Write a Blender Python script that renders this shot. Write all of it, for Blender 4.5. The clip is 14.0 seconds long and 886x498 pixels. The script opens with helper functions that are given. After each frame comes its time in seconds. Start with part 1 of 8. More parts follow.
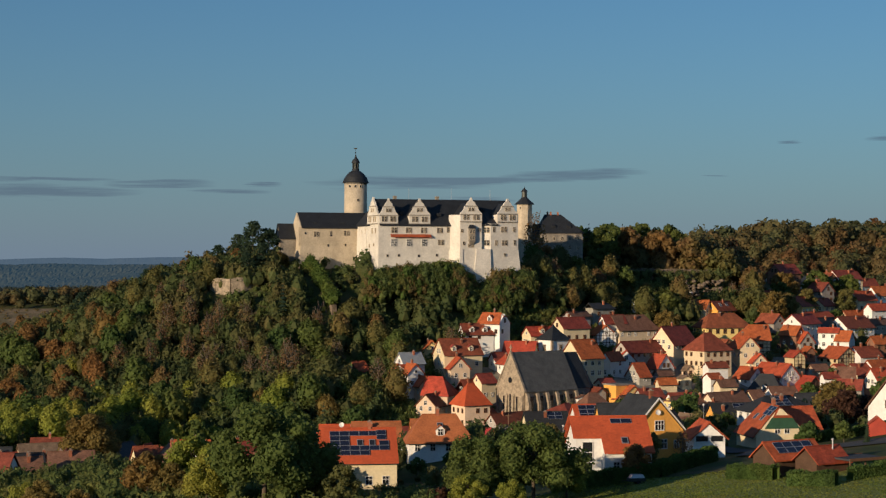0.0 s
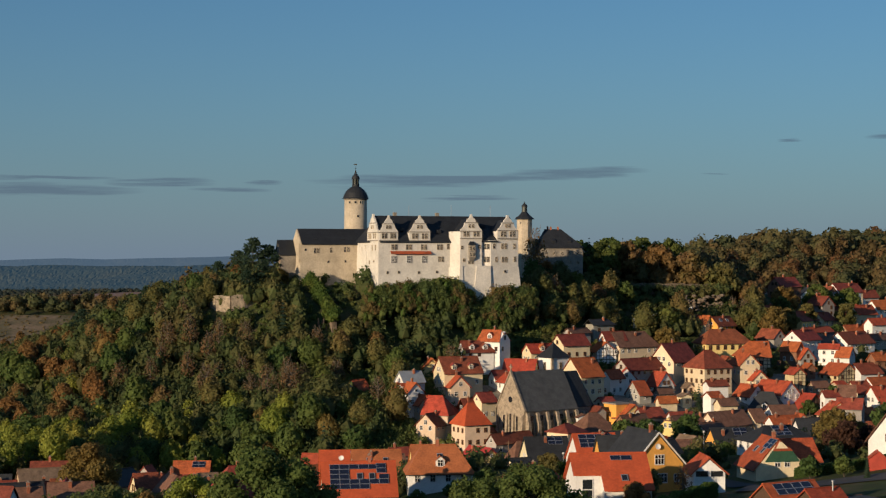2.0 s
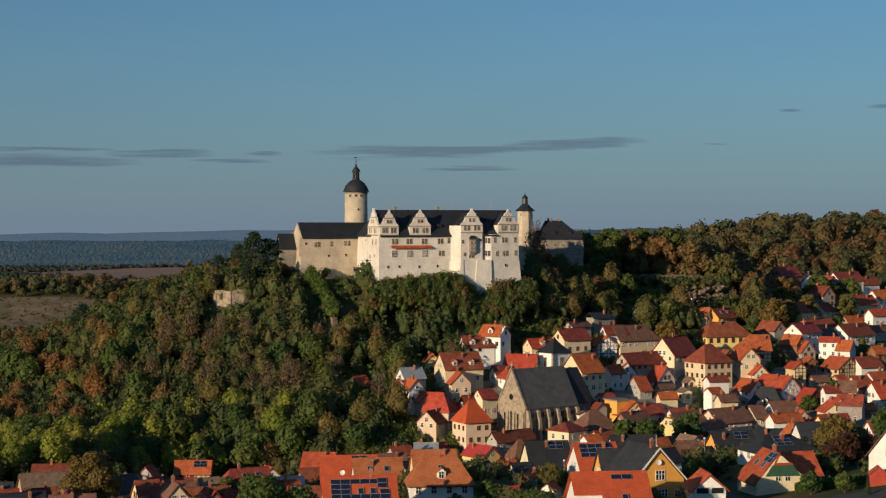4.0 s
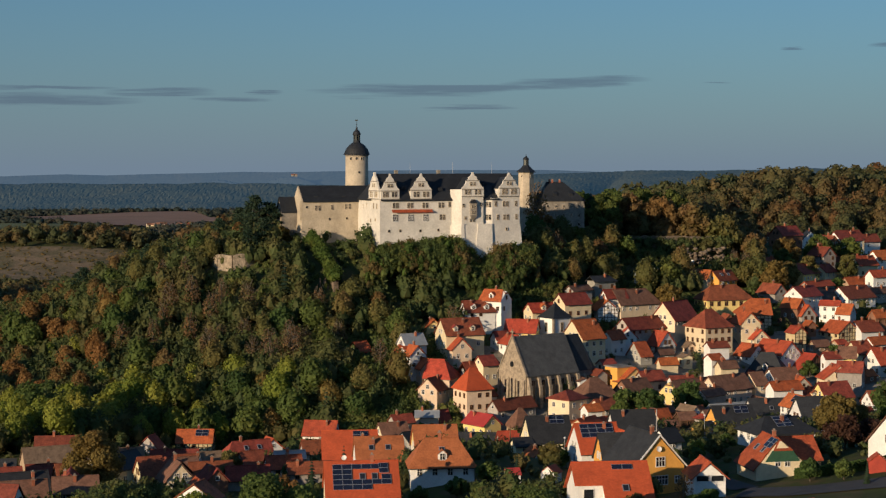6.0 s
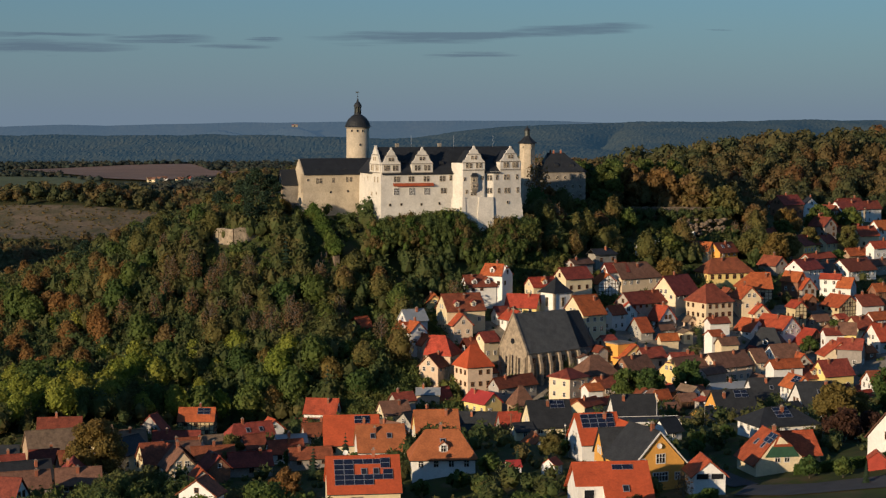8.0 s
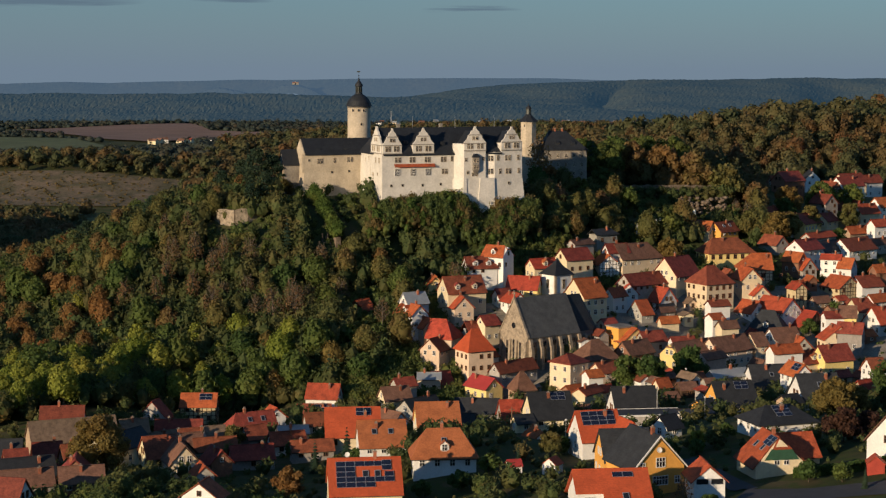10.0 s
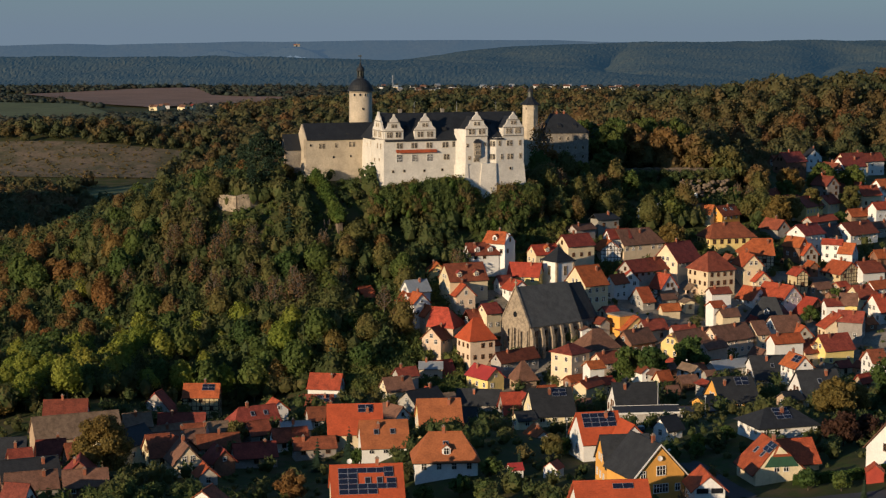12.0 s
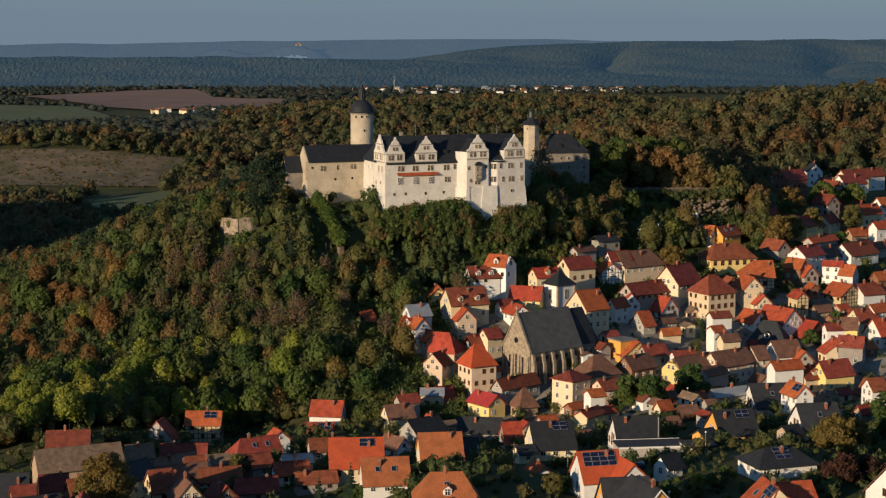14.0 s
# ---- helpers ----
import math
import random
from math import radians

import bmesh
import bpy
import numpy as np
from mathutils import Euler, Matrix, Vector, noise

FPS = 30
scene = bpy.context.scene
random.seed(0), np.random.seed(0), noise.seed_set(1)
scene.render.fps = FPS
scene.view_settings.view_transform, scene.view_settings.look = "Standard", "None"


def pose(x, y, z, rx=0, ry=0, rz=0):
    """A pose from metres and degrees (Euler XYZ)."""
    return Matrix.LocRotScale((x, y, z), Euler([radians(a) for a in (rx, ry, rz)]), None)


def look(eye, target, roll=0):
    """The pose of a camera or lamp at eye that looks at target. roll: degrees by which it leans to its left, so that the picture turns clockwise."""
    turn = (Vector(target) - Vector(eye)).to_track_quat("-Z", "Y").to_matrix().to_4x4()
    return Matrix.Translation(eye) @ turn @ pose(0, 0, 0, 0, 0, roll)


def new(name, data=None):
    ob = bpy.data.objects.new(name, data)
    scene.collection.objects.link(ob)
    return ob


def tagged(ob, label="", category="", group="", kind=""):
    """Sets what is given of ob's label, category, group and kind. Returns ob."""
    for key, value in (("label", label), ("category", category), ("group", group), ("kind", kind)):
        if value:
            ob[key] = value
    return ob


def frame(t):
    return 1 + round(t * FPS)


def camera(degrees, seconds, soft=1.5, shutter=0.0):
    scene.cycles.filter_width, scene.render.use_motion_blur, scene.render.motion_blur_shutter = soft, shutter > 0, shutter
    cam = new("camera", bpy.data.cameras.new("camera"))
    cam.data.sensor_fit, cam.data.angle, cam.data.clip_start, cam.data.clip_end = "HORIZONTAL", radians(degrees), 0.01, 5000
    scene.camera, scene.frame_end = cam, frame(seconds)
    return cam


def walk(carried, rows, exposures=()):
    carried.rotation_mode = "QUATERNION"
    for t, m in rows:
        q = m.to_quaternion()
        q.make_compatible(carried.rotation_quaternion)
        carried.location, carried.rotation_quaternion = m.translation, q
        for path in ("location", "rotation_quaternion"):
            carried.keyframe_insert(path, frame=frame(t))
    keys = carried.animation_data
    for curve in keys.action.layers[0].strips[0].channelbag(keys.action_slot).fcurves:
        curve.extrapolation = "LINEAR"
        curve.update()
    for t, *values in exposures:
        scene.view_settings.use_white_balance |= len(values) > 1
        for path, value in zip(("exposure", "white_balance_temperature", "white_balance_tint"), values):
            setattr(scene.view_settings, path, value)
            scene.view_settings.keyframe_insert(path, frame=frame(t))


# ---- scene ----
EXPOSURE = 0.07
SKY = 0.138
cam = camera(28.9, 14.0, soft=1.3)


def aim(x, y, z, yaw, pitch, roll=0.0):
    return pose(x, y, z, 90 + pitch, 0, yaw) @ pose(0, 0, 0, 0, 0, roll)


walk(cam, [
    (0.0, aim(-0.05, -0.07, 43.22, 0.000, 0.362, 0.07)),
    (0.5, aim(-0.01, -0.03, 44.49, 0.004, 0.362, 0.05)),
    (1.0, aim(0.02, 0.02, 46.02, 0.005, 0.352, 0.05)),
    (1.5, aim(0.05, 0.08, 47.68, 0.006, 0.333, 0.045)),
    (2.0, aim(0.06, 0.14, 49.50, 0.013, 0.305, 0.035)),
    (2.5, aim(0.07, 0.21, 51.40, 0.018, 0.280, 0.01)),
    (3.0, aim(0.07, 0.29, 53.42, 0.018, 0.235, -0.05)),
    (3.2, aim(0.06, 0.32, 54.25, 0.020, 0.110, -0.06)),
    (4.25, aim(0.03, 0.48, 58.55, 0.032, -0.950, -0.07)),
    (5.3, aim(-0.01, 0.65, 62.90, 0.046, -2.000, -0.075)),
    (5.5, aim(-0.02, 0.68, 63.73, 0.048, -2.206, -0.075)),
    (6.0, aim(-0.05, 0.76, 65.97, 0.052, -2.704, -0.066)),
    (6.5, aim(-0.08, 0.83, 68.15, 0.070, -3.165, -0.057)),
    (7.0, aim(-0.11, 0.91, 70.33, 0.075, -3.625, -0.04)),
    (7.5, aim(-0.14, 0.98, 72.50, 0.075, -4.030, -0.015)),
    (8.0, aim(-0.17, 1.05, 74.74, 0.076, -4.445, -0.010)),
    (8.8, aim(-0.21, 1.14, 78.29, 0.085, -5.070, 0.005)),
    (9.7, aim(-0.24, 1.23, 82.28, 0.100, -5.740, 0.025)),
    (10.5, aim(-0.27, 1.29, 85.86, 0.115, -6.320, 0.040)),
    (11.0, aim(-0.28, 1.32, 88.15, 0.126, -6.700, 0.043)),
    (11.5, aim(-0.27, 1.33, 90.38, 0.140, -7.035, 0.034)),
    (11.8, aim(-0.27, 1.33, 91.72, 0.153, -7.230, 0.028)),
    (12.0, aim(-0.27, 1.34, 92.62, 0.160, -7.315, 0.024)),
    (12.2, aim(-0.26, 1.34, 93.50, 0.162, -7.345, 0.022)),
    (12.5, aim(-0.25, 1.33, 94.80, 0.163, -7.362, 0.015)),
    (13.0, aim(-0.22, 1.31, 97.03, 0.174, -7.393, 0.000)),
    (13.5, aim(-0.18, 1.28, 99.30, 0.190, -7.418, -0.008)),
    (14.0, aim(-0.14, 1.24, 101.72, 0.216, -7.448, -0.013)),
], exposures=[(0.0, EXPOSURE), (14.0, EXPOSURE)])

# ---- light ----
SUN_AZ = 42.0      # degrees from straight behind the camera towards its left
SUN_EL = 9.6
sun_way = Vector((-math.sin(radians(SUN_AZ)) * math.cos(radians(SUN_EL)), -math.cos(radians(SUN_AZ)) * math.cos(radians(SUN_EL)), math.sin(radians(SUN_EL))))
sun = new("sun", bpy.data.lights.new("sun", "SUN"))
sun.data.energy, sun.data.angle, sun.data.color = 5.0, radians(0.6), (1.0, 0.78, 0.53)
sun.matrix_world = look(sun_way * 500, (0, 0, 0))

world = bpy.data.worlds.new("world")
scene.world = world
world.use_nodes = True
wt = world.node_tree
wt.nodes.clear()


def wn(kind, **props):
    n = wt.nodes.new(kind)
    for key, value in props.items():
        n.inputs[key].default_value = value
    return n


sky = wt.nodes.new("ShaderNodeTexSky")
sky.sky_type, sky.sun_disc = "NISHITA", False
sky.sun_elevation, sky.sun_rotation = radians(SUN_EL), radians(180 + SUN_AZ)
sky.altitude, sky.air_density, sky.dust_density, sky.ozone_density = 300, 1.0, 0.15, 3.0
geo = wt.nodes.new("ShaderNodeTexCoord")
sep = wt.nodes.new("ShaderNodeSeparateXYZ")
wt.links.new(geo.outputs["Generated"], sep.inputs[0])


def wmath(op, a, b=None):
    n = wt.nodes.new("ShaderNodeMath")
    n.operation = op
    for i, v in enumerate((a, b)):
        if v is None:
            continue
        if isinstance(v, (int, float)):
            n.inputs[i].default_value = v
        else:
            wt.links.new(v, n.inputs[i])
    return n.outputs[0]


# thin streaks of cloud, low over the horizon
flat = wt.nodes.new("ShaderNodeMapping")
flat.inputs["Scale"].default_value = (9.0, 9.0, 190.0)
wt.links.new(geo.outputs["Generated"], flat.inputs["Vector"])
wisps = wn("ShaderNodeTexNoise", Scale=1.6, Detail=6.0, Roughness=0.55)
wt.links.new(flat.outputs[0], wisps.inputs["Vector"])
across = wmath("DIVIDE", sep.outputs["X"], sep.outputs["Y"])


wave = wmath("MULTIPLY", wmath("SUBTRACT", wisps.outputs["Fac"], 0.5), 0.010)
height = wmath("ADD", sep.outputs["Z"], wave)


def streak(u, v, du, dv):
    a = wmath("DIVIDE", wmath("SUBTRACT", across, u), du)
    b = wmath("DIVIDE", wmath("SUBTRACT", height, v), dv)
    d = wmath("ADD", wmath("MULTIPLY", a, a), wmath("MULTIPLY", b, b))
    return wmath("MAXIMUM", wmath("SUBTRACT", 1.0, d), 0.0)


cover = None
for u, v, du, dv in ((-0.022, 0.0448, 0.062, 0.0042), (0.030, 0.0462, 0.050, 0.0026), (0.076, 0.0492, 0.046, 0.0026), (-0.232, 0.0385, 0.060, 0.0042), (-0.165, 0.0435, 0.034, 0.0022), (-0.23, 0.0455, 0.045, 0.0018),
                     (-0.125, 0.0390, 0.026, 0.0017), (0.202, 0.0675, 0.008, 0.0009), (0.262, 0.069, 0.018, 0.0026), (0.158, 0.048, 0.009, 0.0009), (-0.105, 0.0430, 0.012, 0.0012), (0.015, 0.034, 0.03, 0.002)):
    s = streak(u, v, du, dv)
    cover = s if cover is None else wmath("ADD", cover, s)
grain = wn("ShaderNodeTexNoise", Scale=5.0, Detail=5.0, Roughness=0.6)
wt.links.new(flat.outputs[0], grain.inputs["Vector"])
amount = wmath("MINIMUM", wmath("MULTIPLY", cover, wmath("MULTIPLY", grain.outputs["Fac"], 1.25)), 0.58)
# grey-blue evening haze towards the horizon, all round
low = wmath("POWER", 2.718, wmath("MULTIPLY", wmath("MAXIMUM", sep.outputs["Z"], 0.0), -11.0))
tint = wt.nodes.new("ShaderNodeMix")
tint.data_type, tint.blend_type = "RGBA", "MULTIPLY"
wt.links.new(wmath("MAXIMUM", wmath("SUBTRACT", 1.0, wmath("MULTIPLY", wmath("MAXIMUM", wmath("SUBTRACT", sep.outputs["Z"], 0.22), 0.0), 1.8)), 0.0), tint.inputs["Factor"])
wt.links.new(sky.outputs[0], tint.inputs["A"])
tint.inputs["B"].default_value = (0.325, 0.50, 0.615, 1)
haze = wt.nodes.new("ShaderNodeMix")
haze.data_type = "RGBA"
wt.links.new(wmath("MULTIPLY", low, 0.92), haze.inputs["Factor"])
wt.links.new(tint.outputs["Result"], haze.inputs["A"])
haze.inputs["B"].default_value = (1.13, 1.53, 2.10, 1)
blend = wt.nodes.new("ShaderNodeMix")
blend.data_type = "RGBA"
wt.links.new(amount, blend.inputs["Factor"])
wt.links.new(haze.outputs["Result"], blend.inputs["A"])
blend.inputs["B"].default_value = (0.56, 0.80, 1.22, 1)
back = wn("ShaderNodeBackground", Strength=SKY)
wt.links.new(blend.outputs["Result"], back.inputs["Color"])
out = wt.nodes.new("ShaderNodeOutputWorld")
wt.links.new(back.outputs[0], out.inputs[0])

# ---- materials ----
def material(name, rgb, rough=0.85, vary=0.25, size=1.5, fine=0.25, bump=0.0, metal=0.0, spread=0.0, hue=0.0, second=None, rows=0.0, spec=0.3):
    """A surface: its colour, broad stains of `size` metres, fine grain, relief, and how far single things differ."""
    m = bpy.data.materials.new(name)
    m.use_nodes = True
    nt = m.node_tree
    bsdf = nt.nodes["Principled BSDF"]
    bsdf.inputs["Roughness"].default_value, bsdf.inputs["Metallic"].default_value = rough, metal
    bsdf.inputs["Specular IOR Level"].default_value = spec

    def node(kind, **props):
        n = nt.nodes.new(kind)
        for key, value in props.items():
            n.inputs[key].default_value = value
        return n

    def link(a, b):
        nt.links.new(a, b)

    pos = node("ShaderNodeNewGeometry").outputs["Position"]
    broad = node("ShaderNodeTexNoise", Scale=1.0 / size, Detail=4.0, Roughness=0.6)
    grain = node("ShaderNodeTexNoise", Scale=1.0 / fine, Detail=3.0, Roughness=0.6)
    link(pos, broad.inputs["Vector"])
    link(pos, grain.inputs["Vector"])
    mixed = node("ShaderNodeMix")
    mixed.data_type = "RGBA"
    mixed.inputs["A"].default_value = (*rgb, 1)
    mixed.inputs["B"].default_value = (*(second or [c * (1 - vary) for c in rgb]), 1)
    ramp = node("ShaderNodeMapRange", **{"From Min": 0.38, "From Max": 0.66})
    link(broad.outputs["Fac"], ramp.inputs["Value"])
    link(ramp.outputs[0], mixed.inputs["Factor"])
    hsv = node("ShaderNodeHueSaturation")
    link(mixed.outputs["Result"], hsv.inputs["Color"])
    gmap = node("ShaderNodeMapRange", **{"From Min": 0.3, "From Max": 0.7, "To Min": 1 - vary * 0.7, "To Max": 1 + vary * 0.7})
    link(grain.outputs["Fac"], gmap.inputs["Value"])
    value = gmap.outputs[0]
    if spread or hue:
        info = node("ShaderNodeObjectInfo").outputs["Random"]
        per = node("ShaderNodeMapRange", **{"To Min": 1 - spread, "To Max": 1 + spread})
        link(info, per.inputs["Value"])
        mul = node("ShaderNodeMath")
        mul.operation = "MULTIPLY"
        link(value, mul.inputs[0])
        link(per.outputs[0], mul.inputs[1])
        value = mul.outputs[0]
        if hue:
            far = node("ShaderNodeMath")
            far.operation = "MULTIPLY"
            far.inputs[1].default_value = 7.31
            link(info, far.inputs[0])
            frac = node("ShaderNodeMath")
            frac.operation = "FRACT"
            link(far.outputs[0], frac.inputs[0])
            turn = node("ShaderNodeMapRange", **{"To Min": 0.5 - hue, "To Max": 0.5 + hue})
            link(frac.outputs[0], turn.inputs["Value"])
            link(turn.outputs[0], hsv.inputs["Hue"])
    link(value, hsv.inputs["Value"])
    colour = hsv.outputs["Color"]
    if rows:
        sepz = node("ShaderNodeSeparateXYZ")
        link(pos, sepz.inputs[0])
        wave = node("ShaderNodeMath")
        wave.operation = "MULTIPLY"
        wave.inputs[1].default_value = 1.0 / rows
        link(sepz.outputs["Z"], wave.inputs[0])
        fr = node("ShaderNodeMath")
        fr.operation = "FRACT"
        link(wave.outputs[0], fr.inputs[0])
        height = fr.outputs[0]
    else:
        height = grain.outputs["Fac"]
    link(colour, bsdf.inputs["Base Color"])
    if bump:
        b = node("ShaderNodeBump", Strength=min(1.0, bump), Distance=0.08)
        link(height, b.inputs["Height"])
        link(b.outputs[0], bsdf.inputs["Normal"])
    return m


WALL = {
    "white": material("white_render", (0.74, 0.72, 0.68), 0.9, 0.10, 2.5, 0.4, spread=0.08),
    "cream": material("cream_render", (0.70, 0.58, 0.38), 0.9, 0.12, 2.5, 0.4, spread=0.10, hue=0.012),
    "yellow": material("yellow_render", (0.74, 0.55, 0.22), 0.9, 0.12, 2.5, 0.4, spread=0.08, hue=0.01),
    "orange": material("orange_render", (0.72, 0.36, 0.08), 0.9, 0.10, 2.5, 0.4, spread=0.05),
    "grey": material("grey_render", (0.36, 0.33, 0.29), 0.9, 0.2, 2.0, 0.4, spread=0.2, hue=0.02),
    "beige": material("beige_render", (0.66, 0.50, 0.36), 0.9, 0.12, 2.5, 0.4, spread=0.08),
    "timber": material("infill_render", (0.55, 0.44, 0.26), 0.9, 0.15, 2.0, 0.4, spread=0.08),
    "brick": material("brick_wall", (0.26, 0.13, 0.08), 0.9, 0.3, 1.5, 0.3, spread=0.15, bump=0.3),
    "tan": material("tan_render", (0.42, 0.30, 0.20), 0.9, 0.22, 2.0, 0.4, spread=0.1),
    "plank": material("dark_planks", (0.09, 0.05, 0.03), 0.8, 0.3, 1.0, 0.2, spread=0.1),
}
ROOF = {
    "red": material("red_clay_tiles", (0.42, 0.090, 0.034), 0.75, 0.38, 1.6, 0.35, bump=0.6, spread=0.16, hue=0.012, rows=0.24),
    "dark_red": material("dark_red_tiles", (0.25, 0.062, 0.034), 0.75, 0.40, 1.6, 0.35, bump=0.6, spread=0.2, hue=0.012, rows=0.24),
    "bright_red": material("bright_red_tiles", (0.47, 0.085, 0.03), 0.7, 0.22, 2.5, 0.35, bump=0.5, spread=0.06, rows=0.24),
    "orange_tile": material("orange_brown_tiles", (0.42, 0.135, 0.05), 0.75, 0.28, 2.5, 0.35, bump=0.5, spread=0.08, rows=0.24),
    "crimson": material("crimson_tiles", (0.38, 0.045, 0.04), 0.6, 0.2, 2.0, 0.35, bump=0.5, rows=0.24),
    "brown": material("brown_tiles", (0.19, 0.095, 0.062), 0.8, 0.35, 1.6, 0.35, bump=0.6, spread=0.15, rows=0.24),
    "weathered": material("weathered_tiles", (0.22, 0.15, 0.10), 0.9, 0.4, 1.2, 0.3, bump=0.6, spread=0.12, rows=0.24),
    "slate": material("black_slate", (0.032, 0.034, 0.037), 0.65, 0.3, 1.5, 0.3, bump=0.4, spread=0.25, rows=0.3, spec=0.25),
    "metal": material("grey_sheet_roof", (0.34, 0.36, 0.37), 0.5, 0.15, 2.0, 0.5, metal=0.3),
}
CASTLE_WHITE = material("lime_render_white", (0.64, 0.60, 0.53), 0.92, 0.16, 3.5, 0.5, bump=0.2)
CASTLE_TAN = material("lime_render_ochre", (0.50, 0.42, 0.31), 0.92, 0.25, 4.0, 0.5, bump=0.3)
CASTLE_GREY = material("lime_render_grey", (0.26, 0.23, 0.19), 0.92, 0.3, 3.0, 0.5, bump=0.3)
SLATE = material("castle_slate", (0.024, 0.027, 0.032), 0.6, 0.3, 2.0, 0.35, bump=0.5, rows=0.3, spec=0.25)
CHURCH_ROOF = material("church_slate", (0.105, 0.105, 0.10), 0.65, 0.3, 2.0, 0.3, bump=0.5, rows=0.3)
STONE = material("rubble_stone", (0.36, 0.29, 0.21), 0.95, 0.45, 1.2, 0.25, bump=0.8)
ROCK = material("bare_rock", (0.19, 0.145, 0.105), 0.95, 0.5, 2.5, 0.4, bump=1.0)
GLASS = material("window_glass", (0.018, 0.02, 0.025), 0.12, 0.2, 1.0, 0.5, spec=0.7)
FRAME = material("white_frames", (0.66, 0.64, 0.60), 0.6, 0.08, 1.0, 0.2)
BROWNWOOD = material("brown_frames", (0.16, 0.08, 0.04), 0.6, 0.2, 1.0, 0.2)
BEAM = material("dark_beams", (0.05, 0.033, 0.024), 0.8, 0.3, 1.0, 0.2)
BRICKRED = material("chimney_brick", (0.32, 0.11, 0.06), 0.9, 0.3, 0.8, 0.15, bump=0.3, spread=0.25)
PANEL = material("solar_glass", (0.012, 0.016, 0.034), 0.18, 0.2, 1.0, 0.3, spec=0.6)
ALU = material("aluminium", (0.5, 0.5, 0.5), 0.4, 0.1, 1.0, 0.2, metal=0.7)
BARK = material("bark", (0.11, 0.085, 0.06), 0.95, 0.35, 0.8, 0.15, bump=0.6)
TWIG = material("grey_twigs", (0.19, 0.15, 0.115), 0.95, 0.3, 0.8, 0.15)
PATINA = material("dark_copper", (0.05, 0.055, 0.05), 0.5, 0.3, 1.0, 0.3, metal=0.3)
ASPHALT = material("asphalt", (0.055, 0.056, 0.06), 0.9, 0.2, 3.0, 0.2)


def foliage(name, stops, object_wise=True, patch=14.0, tone=False):
    """Leaves: a ramp of colours, chosen tree by tree (or patch by patch), with light and dark sprays."""
    m = bpy.data.materials.new(name)
    m.use_nodes = True
    nt = m.node_tree
    bsdf = nt.nodes["Principled BSDF"]
    bsdf.inputs["Roughness"].default_value = 0.75
    bsdf.inputs["Specular IOR Level"].default_value = 0.15
    bsdf.inputs["Subsurface Weight"].default_value = 0.0
    ramp = nt.nodes.new("ShaderNodeValToRGB")
    while len(ramp.color_ramp.elements) < len(stops):
        ramp.color_ramp.elements.new(0.5)
    for e, (p, c) in zip(ramp.color_ramp.elements, stops):
        e.position, e.color = p, (*c, 1)
    pos = nt.nodes.new("ShaderNodeNewGeometry")
    wide = nt.nodes.new("ShaderNodeTexNoise")
    wide.inputs["Scale"].default_value, wide.inputs["Detail"].default_value = 1.0 / patch, 3.0
    nt.links.new(pos.outputs["Position"], wide.inputs["Vector"])
    spray = nt.nodes.new("ShaderNodeTexNoise")
    spray.inputs["Scale"].default_value, spray.inputs["Detail"].default_value = 0.55, 4.0
    nt.links.new(pos.outputs["Position"], spray.inputs["Vector"])
    pick = nt.nodes.new("ShaderNodeMath")
    pick.operation = "MULTIPLY_ADD"
    pick.inputs[1].default_value = 0.35
    nt.links.new(spray.outputs["Fac"], pick.inputs[0])
    if object_wise:
        src = nt.nodes.new("ShaderNodeObjectInfo").outputs["Random"]
    elif tone:
        each = nt.nodes.new("ShaderNodeAttribute")
        each.attribute_name = "tone"
        src = each.outputs["Fac"]
    else:
        crowns = nt.nodes.new("ShaderNodeTexVoronoi")
        crowns.inputs["Scale"].default_value = 0.16
        nt.links.new(pos.outputs["Position"], crowns.inputs["Vector"])
        tell = nt.nodes.new("ShaderNodeSeparateColor")
        nt.links.new(crowns.outputs["Color"], tell.inputs[0])
        src = tell.outputs[0]
    part_of = nt.nodes.new("ShaderNodeMath")
    part_of.operation = "MULTIPLY_ADD"
    part_of.inputs[1].default_value = 0.55 if object_wise or tone else 0.42
    nt.links.new(src, part_of.inputs[0])
    shift = nt.nodes.new("ShaderNodeMath")
    shift.operation = "MULTIPLY_ADD"
    shift.inputs[1].default_value, shift.inputs[2].default_value = 0.9, -0.36
    nt.links.new(wide.outputs["Fac"], shift.inputs[0])
    nt.links.new(shift.outputs[0], part_of.inputs[2])
    nt.links.new(part_of.outputs[0], pick.inputs[2])
    nt.links.new(pick.outputs[0], ramp.inputs[0])
    hsv = nt.nodes.new("ShaderNodeHueSaturation")
    rnd = nt.nodes.new("ShaderNodeMapRange")
    rnd.inputs["To Min"].default_value, rnd.inputs["To Max"].default_value = 0.70, 1.34
    nt.links.new(pos.outputs["Random Per Island"], rnd.inputs["Value"])
    nt.links.new(rnd.outputs[0], hsv.inputs["Value"])
    nt.links.new(ramp.outputs[0], hsv.inputs["Color"])
    nt.links.new(hsv.outputs[0], bsdf.inputs["Base Color"])
    thin = nt.nodes.new("ShaderNodeBsdfTranslucent")
    nt.links.new(hsv.outputs[0], thin.inputs["Color"])
    both = nt.nodes.new("ShaderNodeMixShader")
    both.inputs[0].default_value = 0.50
    nt.links.new(bsdf.outputs[0], both.inputs[1])
    nt.links.new(thin.outputs[0], both.inputs[2])
    nt.links.new(both.outputs[0], nt.nodes["Material Output"].inputs["Surface"])
    return m


